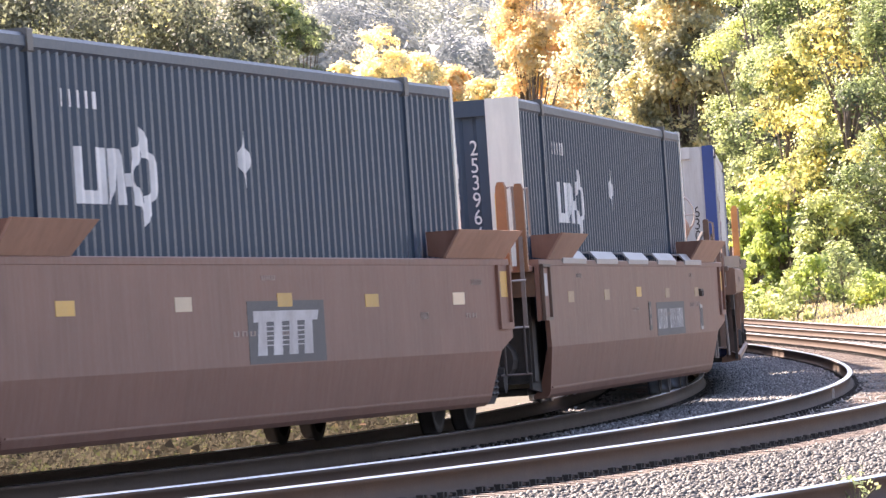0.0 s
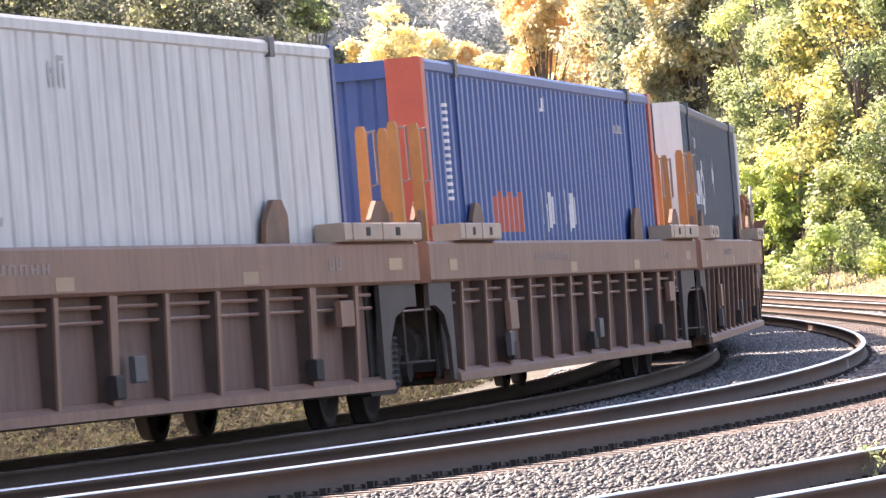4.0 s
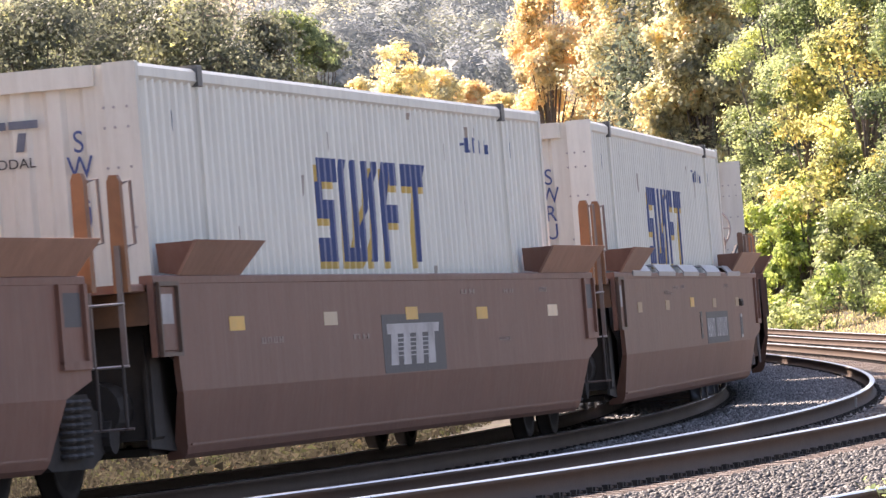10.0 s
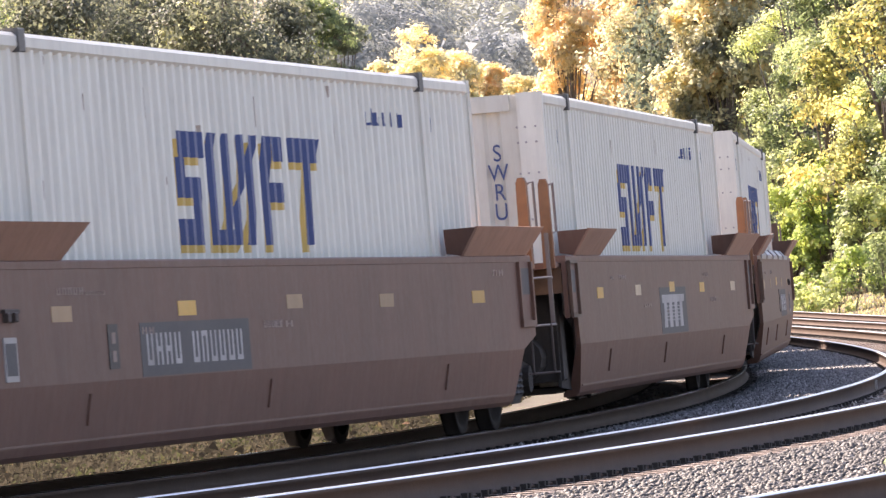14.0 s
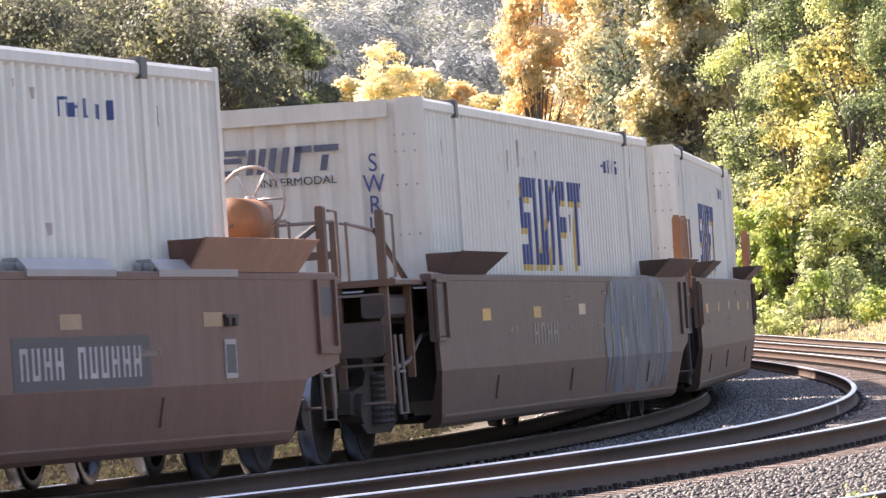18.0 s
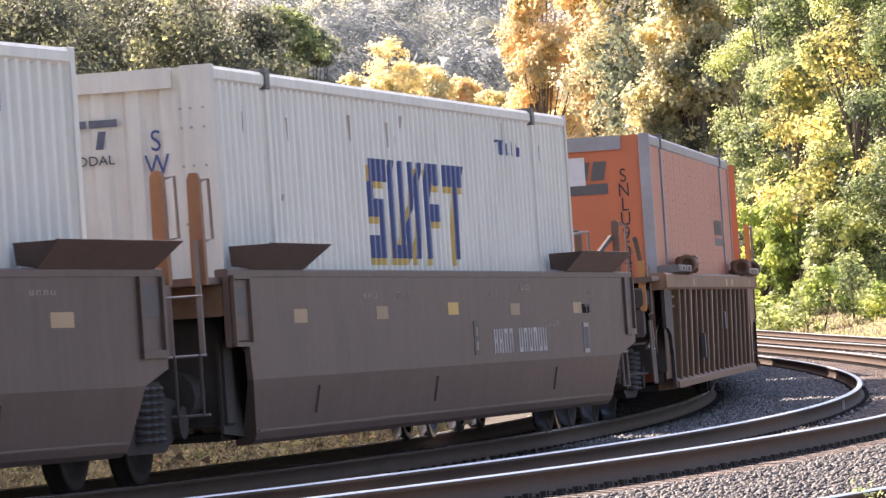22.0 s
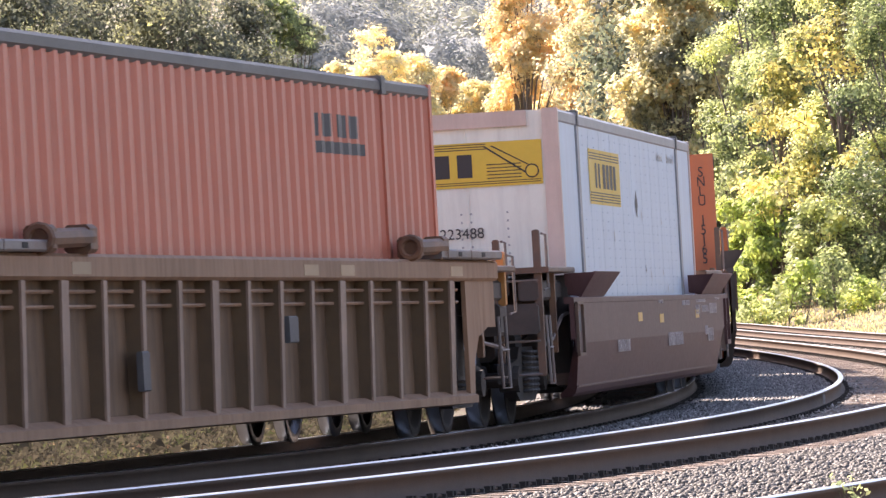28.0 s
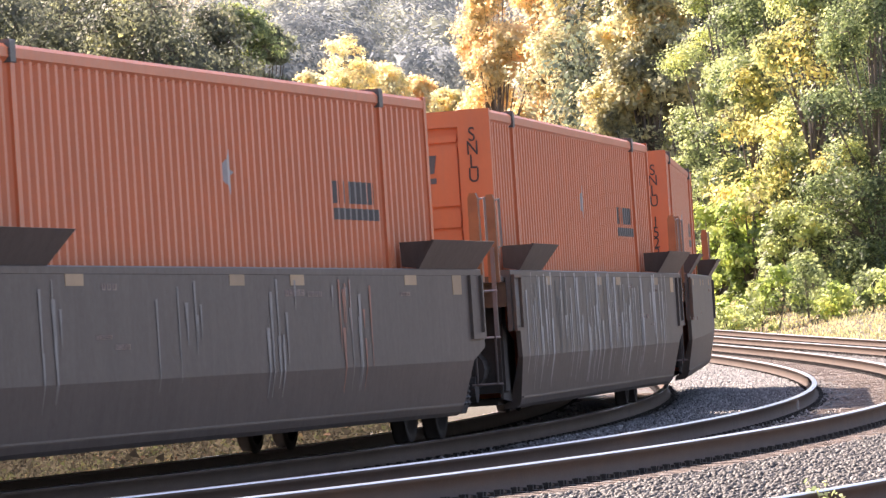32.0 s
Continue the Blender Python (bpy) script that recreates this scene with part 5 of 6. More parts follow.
def both(name, parent, mat, make, key, label="", smooth=False):
    """The same part on the camera's side and on the far side."""
    made = []
    for sgn in (-1, 1):
        def go(b, sgn=sgn):
            make(b)
            if sgn > 0:
                mirror(b)
        made.append(piece(name, parent, mat, go, (key, sgn), label, smooth))
    return made


def smooth_sides(u, p, top, crease, xa, xb, ca, cb):
    """Bent side sheets; xa, xb the ends of the upper sheet, ca, cb whether a coupler stands there."""
    la, lb = (xa + 0.22 if ca else xa + 0.62), (xb - 1.0 if cb else xb - 0.55)
    step = max(crease + 0.04, top - 0.60)
    both("side_panel", u, p, lambda b: b.slab([(xa, top - 0.06), (xb, top - 0.06), (xb, crease + 0.12), (lb, crease), (la + 0.05, crease), (la, step), (xa, step)], -1.50, -1.455), ("sp", top, crease, xa, xb, ca, cb))
    both("top_chord", u, p, lambda b: b.box(xa, xb, -1.504, -1.40, top - 0.07, top, 0.01), ("tc", top, xa, xb))

    def skirt(b):
        prof = [(-1.502, crease), (-1.425, 0.37), (-1.42, 0.34), (-1.40, 0.29), (-1.36, 0.255), (-1.24, 0.25), (-1.24, 0.29), (-1.32, 0.35), (-1.455, crease)]
        b.prism(prof, lambda y, z: la + 0.05 + (crease - z) * 0.8, lambda y, z: lb - (crease - z) * 0.5)
    both("side_skirt", u, p, skirt, ("sk", top, crease, la, lb))
    both("bottom_seam", u, p, lambda b: b.box(la + 0.46, lb - 0.3, -1.434, -1.40, 0.352, 0.368), ("bs", la, lb))


def hood(u, p, x0, x1, top, near, label=""):
    """Flared guide above the side chord: a leaning plate with triangular cheeks, open to the container."""
    h, o = (0.19, 0.20) if p == "dull" else (0.25, 0.17)
    tip = 0.22 if near else 0.1

    def plate(b):
        b.add([(x0, -1.50, top), (x1, -1.50, top), (x1 + tip, -1.50 - o, top + h), (x0 - 0.06, -1.50 - o, top + h),
               (x0, -1.475, top), (x1, -1.475, top), (x1 + tip, -1.475 - o, top + h + 0.004), (x0 - 0.06, -1.475 - o, top + h + 0.004)],
              [(0, 1, 2, 3), (4, 7, 6, 5), (0, 4, 5, 1), (3, 2, 6, 7), (0, 3, 7, 4), (1, 5, 6, 2)])

    def cheek(b, x, lean):
        q = [(x, -1.49), (x + lean, -1.48 - o), (x + lean, -1.34), (x, -1.34)]
        z = (top, top + h - 0.004, top + h - 0.004, top + 0.03)
        b.add([(a, y, c) for (a, y), c in zip(q, z)] + [(a + 0.02, y, c) for (a, y), c in zip(q, z)], [(0, 1, 2, 3), (7, 6, 5, 4), (0, 4, 5, 1), (1, 5, 6, 2), (2, 6, 7, 3), (3, 7, 4, 0)])
    for sgn in (-1, 1):
        # hoods of brown and umber units are a lighter tan than the sides
        hd = piece("guide_hood", u, "hoodtan" if p in ("brown", "umber") else p, lambda b: (plate(b), mirror(b) if sgn > 0 else None), ("hood", x0, x1, top, near, sgn, h), label)
        for x, lean in ((x0 + 0.02, -0.05), (x1 - 0.04, tip - 0.02)):
            piece("cheek", hd, p, lambda b, x=x, lean=lean: (cheek(b, x, lean), mirror(b) if sgn > 0 else None), ("cheek", x, lean, top, sgn, h))


def ribbed_sides(u, p, fine):
    top, low = (1.62, 1.43) if fine else (1.56, 1.20)
    both("top_chord", u, p, lambda b: b.box(-9.65, 9.65, -1.50, -1.30, low, top, 0.025), ("rtc", fine))
    # Recess shade is put into the bay wall colour behind the ribs.
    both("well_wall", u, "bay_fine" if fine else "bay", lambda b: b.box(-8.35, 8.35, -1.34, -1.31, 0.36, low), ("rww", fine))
    both("bottom_chord", u, p, lambda b: b.prism([(-1.49, 0.31), (-1.24, 0.29), (-1.24, 0.36), (-1.38, 0.43), (-1.49, 0.38)], -8.35, 8.55), ("rbc", fine))
    xs = np.linspace(-7.3, 7.68, 15) if fine else np.linspace(-7.86, 7.5, 12)
    for sgn in (-1, 1):
        for i, x in enumerate(xs):
            w = 0.075 if i % 4 == 2 else 0.035

            def rib(b, sgn=sgn, w=w):
                b.add([(-w, -1.33, 0.40), (w, -1.33, 0.40), (w, -1.445, 0.40), (-w, -1.445, 0.40), (-w * 1.2, -1.33, low), (w * 1.2, -1.33, low), (w * 1.2, -1.475, low), (-w * 1.2, -1.475, low)],
                      [(0, 3, 2, 1), (4, 5, 6, 7), (0, 1, 5, 4), (1, 2, 6, 5), (2, 3, 7, 6), (3, 0, 4, 7)])
                if sgn > 0:
                    mirror(b)

            def edge(b, sgn=sgn, w=w):
                q = w + 0.006
                b.add([(-q, -1.440, 0.38), (q, -1.440, 0.38), (q, -1.458, 0.38), (-q, -1.458, 0.38), (-q * 1.2, -1.47, low - 0.003), (q * 1.2, -1.47, low - 0.003), (q * 1.2, -1.49, low - 0.003), (-q * 1.2, -1.49, low - 0.003)],
                      [(0, 3, 2, 1), (4, 5, 6, 7), (0, 1, 5, 4), (1, 2, 6, 5), (2, 3, 7, 6), (3, 0, 4, 7)])
                if sgn > 0:
                    mirror(b)
            # Web shadow and flange light are painted as two rib colours.
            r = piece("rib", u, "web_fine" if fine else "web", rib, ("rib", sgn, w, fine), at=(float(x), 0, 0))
            piece("rib_flange", r, "riblight" if fine else p, edge, ("ribe", sgn, w, fine), "front flange paler than its web, light and shade in the colours")
            if sgn < 0 and i % 4 == 2 and not fine:
                piece("rib_foot", r, "black", lambda b: b.box(-w * 1.5, w * 1.5, -1.50, -1.42, 0.44, 0.62, 0.015), ("rfoot", w))
        for z in (low - 0.08, low - 0.19):
            def rod(b, z=z, sgn=sgn):
                b.tube([(-8.2, -1.41, z), (8.2, -1.41, z)], 0.016, 6)
                if sgn > 0:
                    mirror(b)
            piece("pipe", u, p, rod, ("rod", round(z, 2), sgn))
    for x0, x1 in ((-8.15, -5.75), (7.0, 9.6)):
        wh = 0.09 if fine else 0.16
        both("walkway", u, "stile" if fine else "tanlite", lambda b: b.box(x0, x1, -1.56, -1.30, top + 0.005, top + wh, 0.015), ("walk", fine, x0), "grey walkway strip" if fine else "pale tan walkway box")
        for xs in (x0 + 0.7, x0 + 1.7):
            piece("slot", u, "black", lambda b: b.box(0, 0.14, -1.564, -1.55, top + wh * 0.3, top + wh * 0.75), ("slot", fine), at=(xs, 0, 0))
            piece("seam", u, "brownpost", lambda b: b.box(0, 0.02, -1.563, -1.55, top + 0.01, top + wh - 0.005), ("seam", fine), at=(xs - 0.45, 0, 0))
    for x in (-5.9, -9.2, 5.6, 8.9) if not fine else ():
        piece("guide_fin", u, "rustdark" if not fine else p, lambda b: b.slab([(-0.38, top + 0.0), (0.36, top + 0.0), (0.36, top + 0.24), (0.20, top + 0.36), (-0.06, top + 0.36), (-0.30, top + 0.2)], -1.37, -1.33), ("fin", fine), "rusty upright guide plate", at=(x, 0, 0))
    for xs in (-1, 1):
        arch = [(8.35, 0.33), (8.55, 0.33), (8.62, 0.70), (8.85, 0.92), (9.25, 1.0), (9.6, 1.0), (9.6, low), (8.35, low)]
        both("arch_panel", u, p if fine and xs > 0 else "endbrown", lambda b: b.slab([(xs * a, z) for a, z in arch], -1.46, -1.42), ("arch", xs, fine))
    if fine:
        for x in (-5.3, 6.5):
            piece("chain_bracket", u, "rustdark", lambda b: [b.tube([(-0.35, -1.50, top + 0.10), (0.75, -1.50, top + 0.12)], 0.075, 10), b.box(-0.42, -0.25, -1.56, -1.36, top, top + 0.20, 0.03), b.box(0.62, 0.82, -1.56, -1.36, top, top + 0.21, 0.03), b.ring((-0.5, -1.50, top + 0.1), 0.09, 0.03, 12, 6, "x")], ("chainb",), "rusty winch roller on the chord", at=(x, 0, 0))
    for x, z, w, h in ((-5.2, 0.72, 0.5, 0.28), (6.9, 0.86, 0.42, 0.22), (-5.3, 0.48, 0.25, 0.22), (0.9, 0.55, 0.3, 0.2)) if not fine else ((1.4, 0.92, 0.3, 0.22), (-3.2, 0.6, 0.2, 0.3)):
        piece("bracket_plate", u, "plate" if fine or w < 0.4 else p, lambda b, x=x, z=z, w=w, h=h: b.box(x, x + w, -1.50, -1.45, z, z + h, 0.01), ("brk", x, fine))


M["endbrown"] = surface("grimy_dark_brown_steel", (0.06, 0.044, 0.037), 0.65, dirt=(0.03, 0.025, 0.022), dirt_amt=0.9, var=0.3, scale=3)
M["smear_grey"] = surface("chalky_grey_smear", (0.18, 0.155, 0.14), 0.45, var=0.1, dirt=(0.135, 0.115, 0.102), dirt_amt=1.0, scale=4)
M["hoodtan"] = surface("pale_tan_hood_paint", (0.36, 0.21, 0.15), 0.5, spec=0.3, dirt=(0.2, 0.11, 0.08), dirt_amt=0.6, streak=1, var=0.15)
M["rustdark"] = surface("dark_rusty_web", (0.19, 0.095, 0.05), 0.6, dirt=(0.07, 0.045, 0.035), dirt_amt=0.9, var=0.25, scale=4)
M["stile"] = surface("dull_grey_brown_bars", (0.17, 0.145, 0.135), 0.5, var=0.2, dirt=RUST, dirt_amt=0.6)
# Rib webs in shadow tones, dirty bays darkened for shade, flanges lit.
M["web"] = surface("shadowed_brown_rib_web", (0.075, 0.045, 0.034), 0.65, var=0.2, dirt=(0.16, 0.11, 0.09), dirt_amt=0.6)
M["web_fine"] = surface("shadowed_ochre_rib_web", (0.15, 0.09, 0.045), 0.65, var=0.2, dirt=(0.07, 0.045, 0.03), dirt_amt=0.6)
M["amberpost"] = surface("scuffed_amber_post_paint", (0.45, 0.20, 0.055), 0.5, var=0.2, dirt=RUST, dirt_amt=0.5)
M["bay"] = surface("dirty_shaded_tan_bay", (0.19, 0.115, 0.088), 0.65, spec=0.28, dirt=(0.085, 0.05, 0.035), dirt_amt=0.8, streak=1, var=0.2)
M["bay_fine"] = surface("dirty_shaded_ochre_bay", (0.20, 0.12, 0.07), 0.65, spec=0.28, dirt=(0.06, 0.038, 0.026), dirt_amt=0.9, streak=1, var=0.25)
M["riblight"] = surface("lit_pale_rib_paint", (0.32, 0.205, 0.145), 0.6, dirt=(0.13, 0.085, 0.055), dirt_amt=0.8, var=0.18)
M["brownpost"] = surface("dark_brown_steel", (0.11, 0.07, 0.05), 0.55, dirt=RUST, dirt_amt=0.7, var=0.25, scale=4)
M["tanlite"] = surface("pale_tan_walkway_paint", (0.44, 0.33, 0.24), 0.55, dirt=(0.26, 0.18, 0.12), dirt_amt=0.5, var=0.15)


def post_ladder(u, x, p="orange_rust", z0=1.5, z1=2.35, y=-1.42, rungs=True, wide=0.065):
    """Two upright channels with a grab iron, and a hanging ladder below."""
    piece("end_post", u, p, lambda b: b.prism([(-wide, z0), (wide, z0), (wide * 0.85, z1 - 0.05), (wide * 0.5, z1), (-wide * 0.5, z1), (-wide * 0.85, z1 - 0.05)], -wide * 0.8, wide * 0.8), ("post", z0, z1, wide), "rust-orange upright post", at=(x, y, 0))
    piece("grab_iron", u, "stile", lambda b: b.tube([(0.06, -0.04, z1 - 0.06), (0.22, -0.06, z1 - 0.04), (0.24, -0.06, z1 - 0.5), (0.06, -0.04, z1 - 0.52)], 0.013, 6), ("grab", z1), at=(x, y, 0))
    if rungs:
        for c in (0.0, 0.24):
            piece("stile", u, "stile", lambda b: b.box(-0.03, 0.0, -0.02, 0.02, 0.96, 1.84, 0.004), ("hstile",), at=(x - 0.06, y + c, 0))
        for z in (0.52, 0.97, 1.42):
            piece("rung", u, "galv" if z > 0.7 else "stile", lambda b: b.tube([(-0.07, -0.03, 0), (-0.07, 0.27, 0)], 0.012, 6), ("hrung",), "worn steel rung", at=(x - 0.02, y, z))
        piece("stirrup", u, "endbrown", lambda b: b.tube([(-0.09, 0.02, 0.98), (-0.09, 0.02, 0.52), (-0.09, 0.22, 0.52), (-0.09, 0.22, 0.98)], 0.014, 6), ("stirrup",), at=(x, y, 0))


def joint_end(u, p, xs, post="orange_rust", tall=2.35, wide=0.05):
    """End of a unit over a shared truck; xs: -1 towards the camera, +1 away."""
    def bulk(b):
        b.box(min(xs * 8.25, xs * 8.55), max(xs * 8.25, xs * 8.55), -1.36, 1.36, 0.42, 1.56, 0.02)
        b.box(min(xs * 8.5, xs * 9.7), max(xs * 8.5, xs * 9.7), -0.75, 0.75, 0.95, 1.35, 0.03)
    piece("end_bulkhead", u, "black", bulk, ("bulk", xs))
    piece("end_platform", u, p, lambda b: b.box(min(xs * 8.1, xs * 9.35), max(xs * 8.1, xs * 9.35), -1.44, 1.44, 1.50, 1.56, 0.01), ("plat", xs))
    if xs < 0:
        for y in (-1, 1):
            piece("end_web", u, "rustdark", lambda b, y=y: b.box(-8.84, -8.80, min(y * 1.02, y * 1.45), max(y * 1.02, y * 1.45), 1.26, 1.50, 0.01), ("eweb", y), "rusty end web plate")
            # Black sheet added to stand for the dark opening behind the skirt end.
            piece("jacking_plate", u, "black", lambda b, y=y: b.slab([(-8.6, 0.36), (-7.45, 0.30), (-7.45, 0.92), (-8.6, 1.2)], min(y * 1.335, y * 1.308), max(y * 1.335, y * 1.308)), ("gapsheet", y))
            piece("support_casting", u, "black", lambda b, y=y: b.tube([(-8.95, y * 1.0, 0.66), (-8.55, y * 1.0, 0.66)], 0.21, 14), ("scast", y))
    for y in (-1.42, 1.42):
        post_ladder(u, xs * 9.42, post, z1=tall, y=y, rungs=xs < 0 and y < 0, wide=wide)
        if tall > 2.5:
            post_ladder(u, xs * 9.42, post, z1=tall - 0.02, y=y * 0.8, rungs=False, wide=wide)


def coupler_end(u, p, xs, brake, k, wheel_z=2.24, wheel_y=-0.98):
    """End of a car: wide platform, rails, ladder, coupler and, at one end, the hand brake."""
    m = lambda a, b_: (min(xs * a, xs * b_), max(xs * a, xs * b_))
    pt, pm = (1.72, "amberpost") if (k, xs) == (16, 1) else (1.60, "brownpost") if (k, xs) == (4, 1) else (1.95, "brownpost") if (k, xs) == (17, -1) else (1.90, "brownpost") if k == 2 and xs < 0 else (1.76, "amberpost") if k == 14 and xs < 0 else (1.62, "brownpost") if (k, xs) == (17, 1) else (2.18, "brownpost")
    def bulk(b):
        b.box(*m(8.3, 8.6), -1.36, 1.36, 0.5, 1.5, 0.02)
        b.box(*m(8.5, 11.0), -0.30, 0.30, 0.72, 1.15, 0.03)
        b.box(*m(10.6, 10.9), -1.30, 1.30, 0.92, 1.22, 0.03)
        b.box(*m(8.5, 10.8), -1.30, -1.1, 1.25, 1.45, 0.03)
        b.box(*m(8.5, 10.8), 1.1, 1.3, 1.25, 1.45, 0.03)
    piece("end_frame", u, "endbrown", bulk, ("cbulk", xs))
    for y in (-1, 1):
        piece("reservoir", u, "brownpost", lambda b, y=y: b.tube([(xs * 8.8, y * 0.78, 1.02), (xs * 9.9, y * 0.78, 1.02)], 0.2, 14), ("resv", xs, y), "dark brown air reservoir", True)
        piece("brake_box", u, "endbrown", lambda b, y=y: [b.box(*m(10.0, 10.5), min(y * 0.4, y * 0.8), max(y * 0.4, y * 0.8), 0.66, 1.34, 0.05), b.box(*m(9.1, 9.5), min(y * 0.9, y * 1.3), max(y * 0.9, y * 1.3), 1.2, 1.52, 0.03)], ("bbox", xs, y))
    piece("air_pipe", u, "stile", lambda b: b.tube([(xs * 8.4, -1.34, 1.12), (xs * 9.3, -1.36, 1.08), (xs * 9.7, -1.30, 0.86), (xs * 10.6, -1.30, 0.80)], 0.02, 6), ("apipe", xs))
    piece("lever", u, "rustdark", lambda b: b.box(*m(9.55, 9.63), -1.34, -1.28, 0.72, 1.56, 0.01), ("lever", xs))
    piece("end_platform", u, "brownpost", lambda b: b.box(*m(8.3, 10.85), -1.42, 1.42, 1.52, 1.58, 0.012), ("cplat", xs))
    piece("coupler", u, "black", lambda b: [b.box(*m(10.9, 11.6), -0.11, 0.11, 0.76, 0.98, 0.03), b.box(*m(11.55, 11.86), -0.2, 0.2, 0.72, 1.02, 0.05)], ("coup", xs))
    piece("air_hose", u, "black", lambda b: b.tube([(xs * 10.9, -0.4, 0.8), (xs * 11.2, -0.45, 0.55), (xs * 11.6, -0.4, 0.45), (xs * 11.85, -0.3, 0.5)], 0.025, 6), ("hose", xs))
    for y in (-1.30, 1.30):
        piece("end_post", u, pm, lambda b: b.box(-0.04, 0.04, -0.036, 0.036, 0.5 if pm == "brownpost" else 1.2, pt, 0.015), ("cpost2", pt), "scuffed upright end post", at=(xs * 10.75, y, 0))
        piece("end_post", u, pm, lambda b: b.box(-0.04, 0.04, -0.034, 0.034, 0.5 if pm == "brownpost" else 1.2, pt - 0.08, 0.015), ("cpost3", pt), "scuffed upright end post", at=(xs * 10.75, y * 0.69, 0))
        for z in (0.52, 0.85, 1.15, 1.45):
            piece("rung", u, "stile", lambda b: b.tube([(0, -0.2, 0), (0, 0.2, 0)], 0.014, 6), ("erung",), at=(xs * 10.79, y * 0.845, z))
        piece("grab_iron", u, "stile", lambda b: b.tube([(0.06, -0.05, pt - 0.04), (0.22, -0.07, pt - 0.05), (0.24, -0.07, pt - 0.58), (0.06, -0.05, pt - 0.60)], 0.014, 6), ("cgrab", pt), at=(xs * 10.75, y, 0))
        piece("grab_iron", u, "stile", lambda b: b.tube([(0.06, -0.05, pt - 0.10), (0.2, -0.07, pt - 0.11), (0.22, -0.07, pt - 0.63), (0.06, -0.05, pt - 0.65)], 0.014, 6), ("cgrab2", pt), at=(xs * 10.75, y * 0.69, 0))
    piece("stirrup", u, "stile", lambda b: b.tube([(-0.16, 0, 1.1), (-0.16, -0.02, 0.42), (0.16, -0.02, 0.42), (0.16, 0, 1.1)], 0.016, 6), ("cstirrup",), at=(xs * 10.45, -1.34, 0))
    piece("step_tread", u, "stile", lambda b: b.tube([(-0.16, -0.02, 0.78), (0.16, -0.02, 0.78)], 0.014, 6), ("ctread",), at=(xs * 10.45, -1.34, 0))
    piece("end_brace", u, "endbrown", lambda b: b.tube([(xs * 9.0, -1.2, 1.6), (xs * 10.7, -1.25, 2.0)], 0.03, 6), ("cbrace", xs)) if k not in (16, 17, 18) and (k, xs) != (4, 1) else None
    rails = k not in (16, 17, 18) and (k, xs) != (4, 1)
    if rails:
        piece("cross_rail", u, "stile", lambda b: b.tube([(0, -0.9, pt - 0.08), (0, 0.9, pt - 0.08)], 0.018, 6), ("xrail", pt), at=(xs * 10.75, 0, 0))
    if rails:
        piece("cross_rail", u, "brownpost", lambda b: b.box(-0.02, 0.02, -0.9, 0.9, pt - 0.4, pt - 0.33, 0.006), ("xrail2", pt), at=(xs * 10.75, 0, 0))
    if rails:
        piece("side_rail", u, "stile", lambda b: b.tube([(xs * 9.0, -1.0, pt - 0.16), (xs * 10.75, -1.0, pt - 0.10)], 0.016, 6), ("srail", xs, pt))
    if brake:
        if xs < 0:
            piece("brake_stand", u, "brownpost", lambda b: b.box(-10.5, -10.1, wheel_y - 0.05, wheel_y + 0.55, 1.58, wheel_z + 0.1, 0.03), ("nstand",), "rusty brake housing")
        elif k == 4:
            piece("brake_stand", u, "orange_rust", lambda b: [b.box(9.55, 9.70, -1.34, -1.18, 1.58, wheel_z + 0.16, 0.03), b.box(9.30, 9.45, -1.30, -1.16, 1.58, wheel_z + 0.12, 0.03), b.box(9.30, 9.80, -1.32, -1.18, wheel_z - 0.10, wheel_z + 0.10, 0.04)], ("hstand",), "rusty upright brake housing")
            piece("brake_shaft", u, "stile", lambda b: b.tube([(9.7, -1.22, wheel_z), (9.7, -1.42, wheel_z)], 0.035, 8), ("hshaft",))
        else:
            piece("brake_cylinder", u, "orange_rust", lambda b: b.add(*cyl((xs * 9.2, -1.0, 2.06), (xs * 9.75, -1.0, 2.06), 0.19, 20)), ("bcyl", xs), "rusty brake cylinder", True)
            piece("brake_stand", u, "orange_rust", lambda b: [b.box(*m(9.8, 10.0), -1.12, -0.88, 1.58, 2.22, 0.03), b.box(*m(9.3, 9.65), -1.08, -0.92, 1.56, 1.9, 0.02)], ("bstand", xs), "rusty brake stand")
        wr, across = 0.27, k != 4
        piece("brake_wheel", u, "galv" if k != 18 else "stile", lambda b: [b.ring((0, 0, 0), wr, 0.014, 24, 6, "x" if across else "y")] + [b.tube([(0, 0, 0), (0.0, wr * math.cos(a), wr * math.sin(a)) if across else (wr * math.cos(a), 0.0, wr * math.sin(a))], 0.011, 5) for a in np.linspace(0, 2 * math.pi, 7)[:-1]] + [b.tube([(-0.15, 0, 0), (0.04, 0, 0)] if across else [(0, 0.15, 0), (0, -0.04, 0)], 0.03, 8)],
              ("bwheel", wr, across), "six-spoked hand brake wheel", True, at=(xs * (9.7 if k == 4 else 9.9 if xs > 0 else 10.2), wheel_y, wheel_z))


def cyl(a, b_, r, n):
    q = Build().tube([a, b_], r, n)
    return q.v, q.f


def reflectors(u, spots, mat="yellow", w=0.5, h=0.11):
    for x, z in spots:
        piece("reflector", u, mat, lambda b: b.box(0, w, -1.503, -1.498, 0, h), ("refl", w, h), at=(x, 0, z))


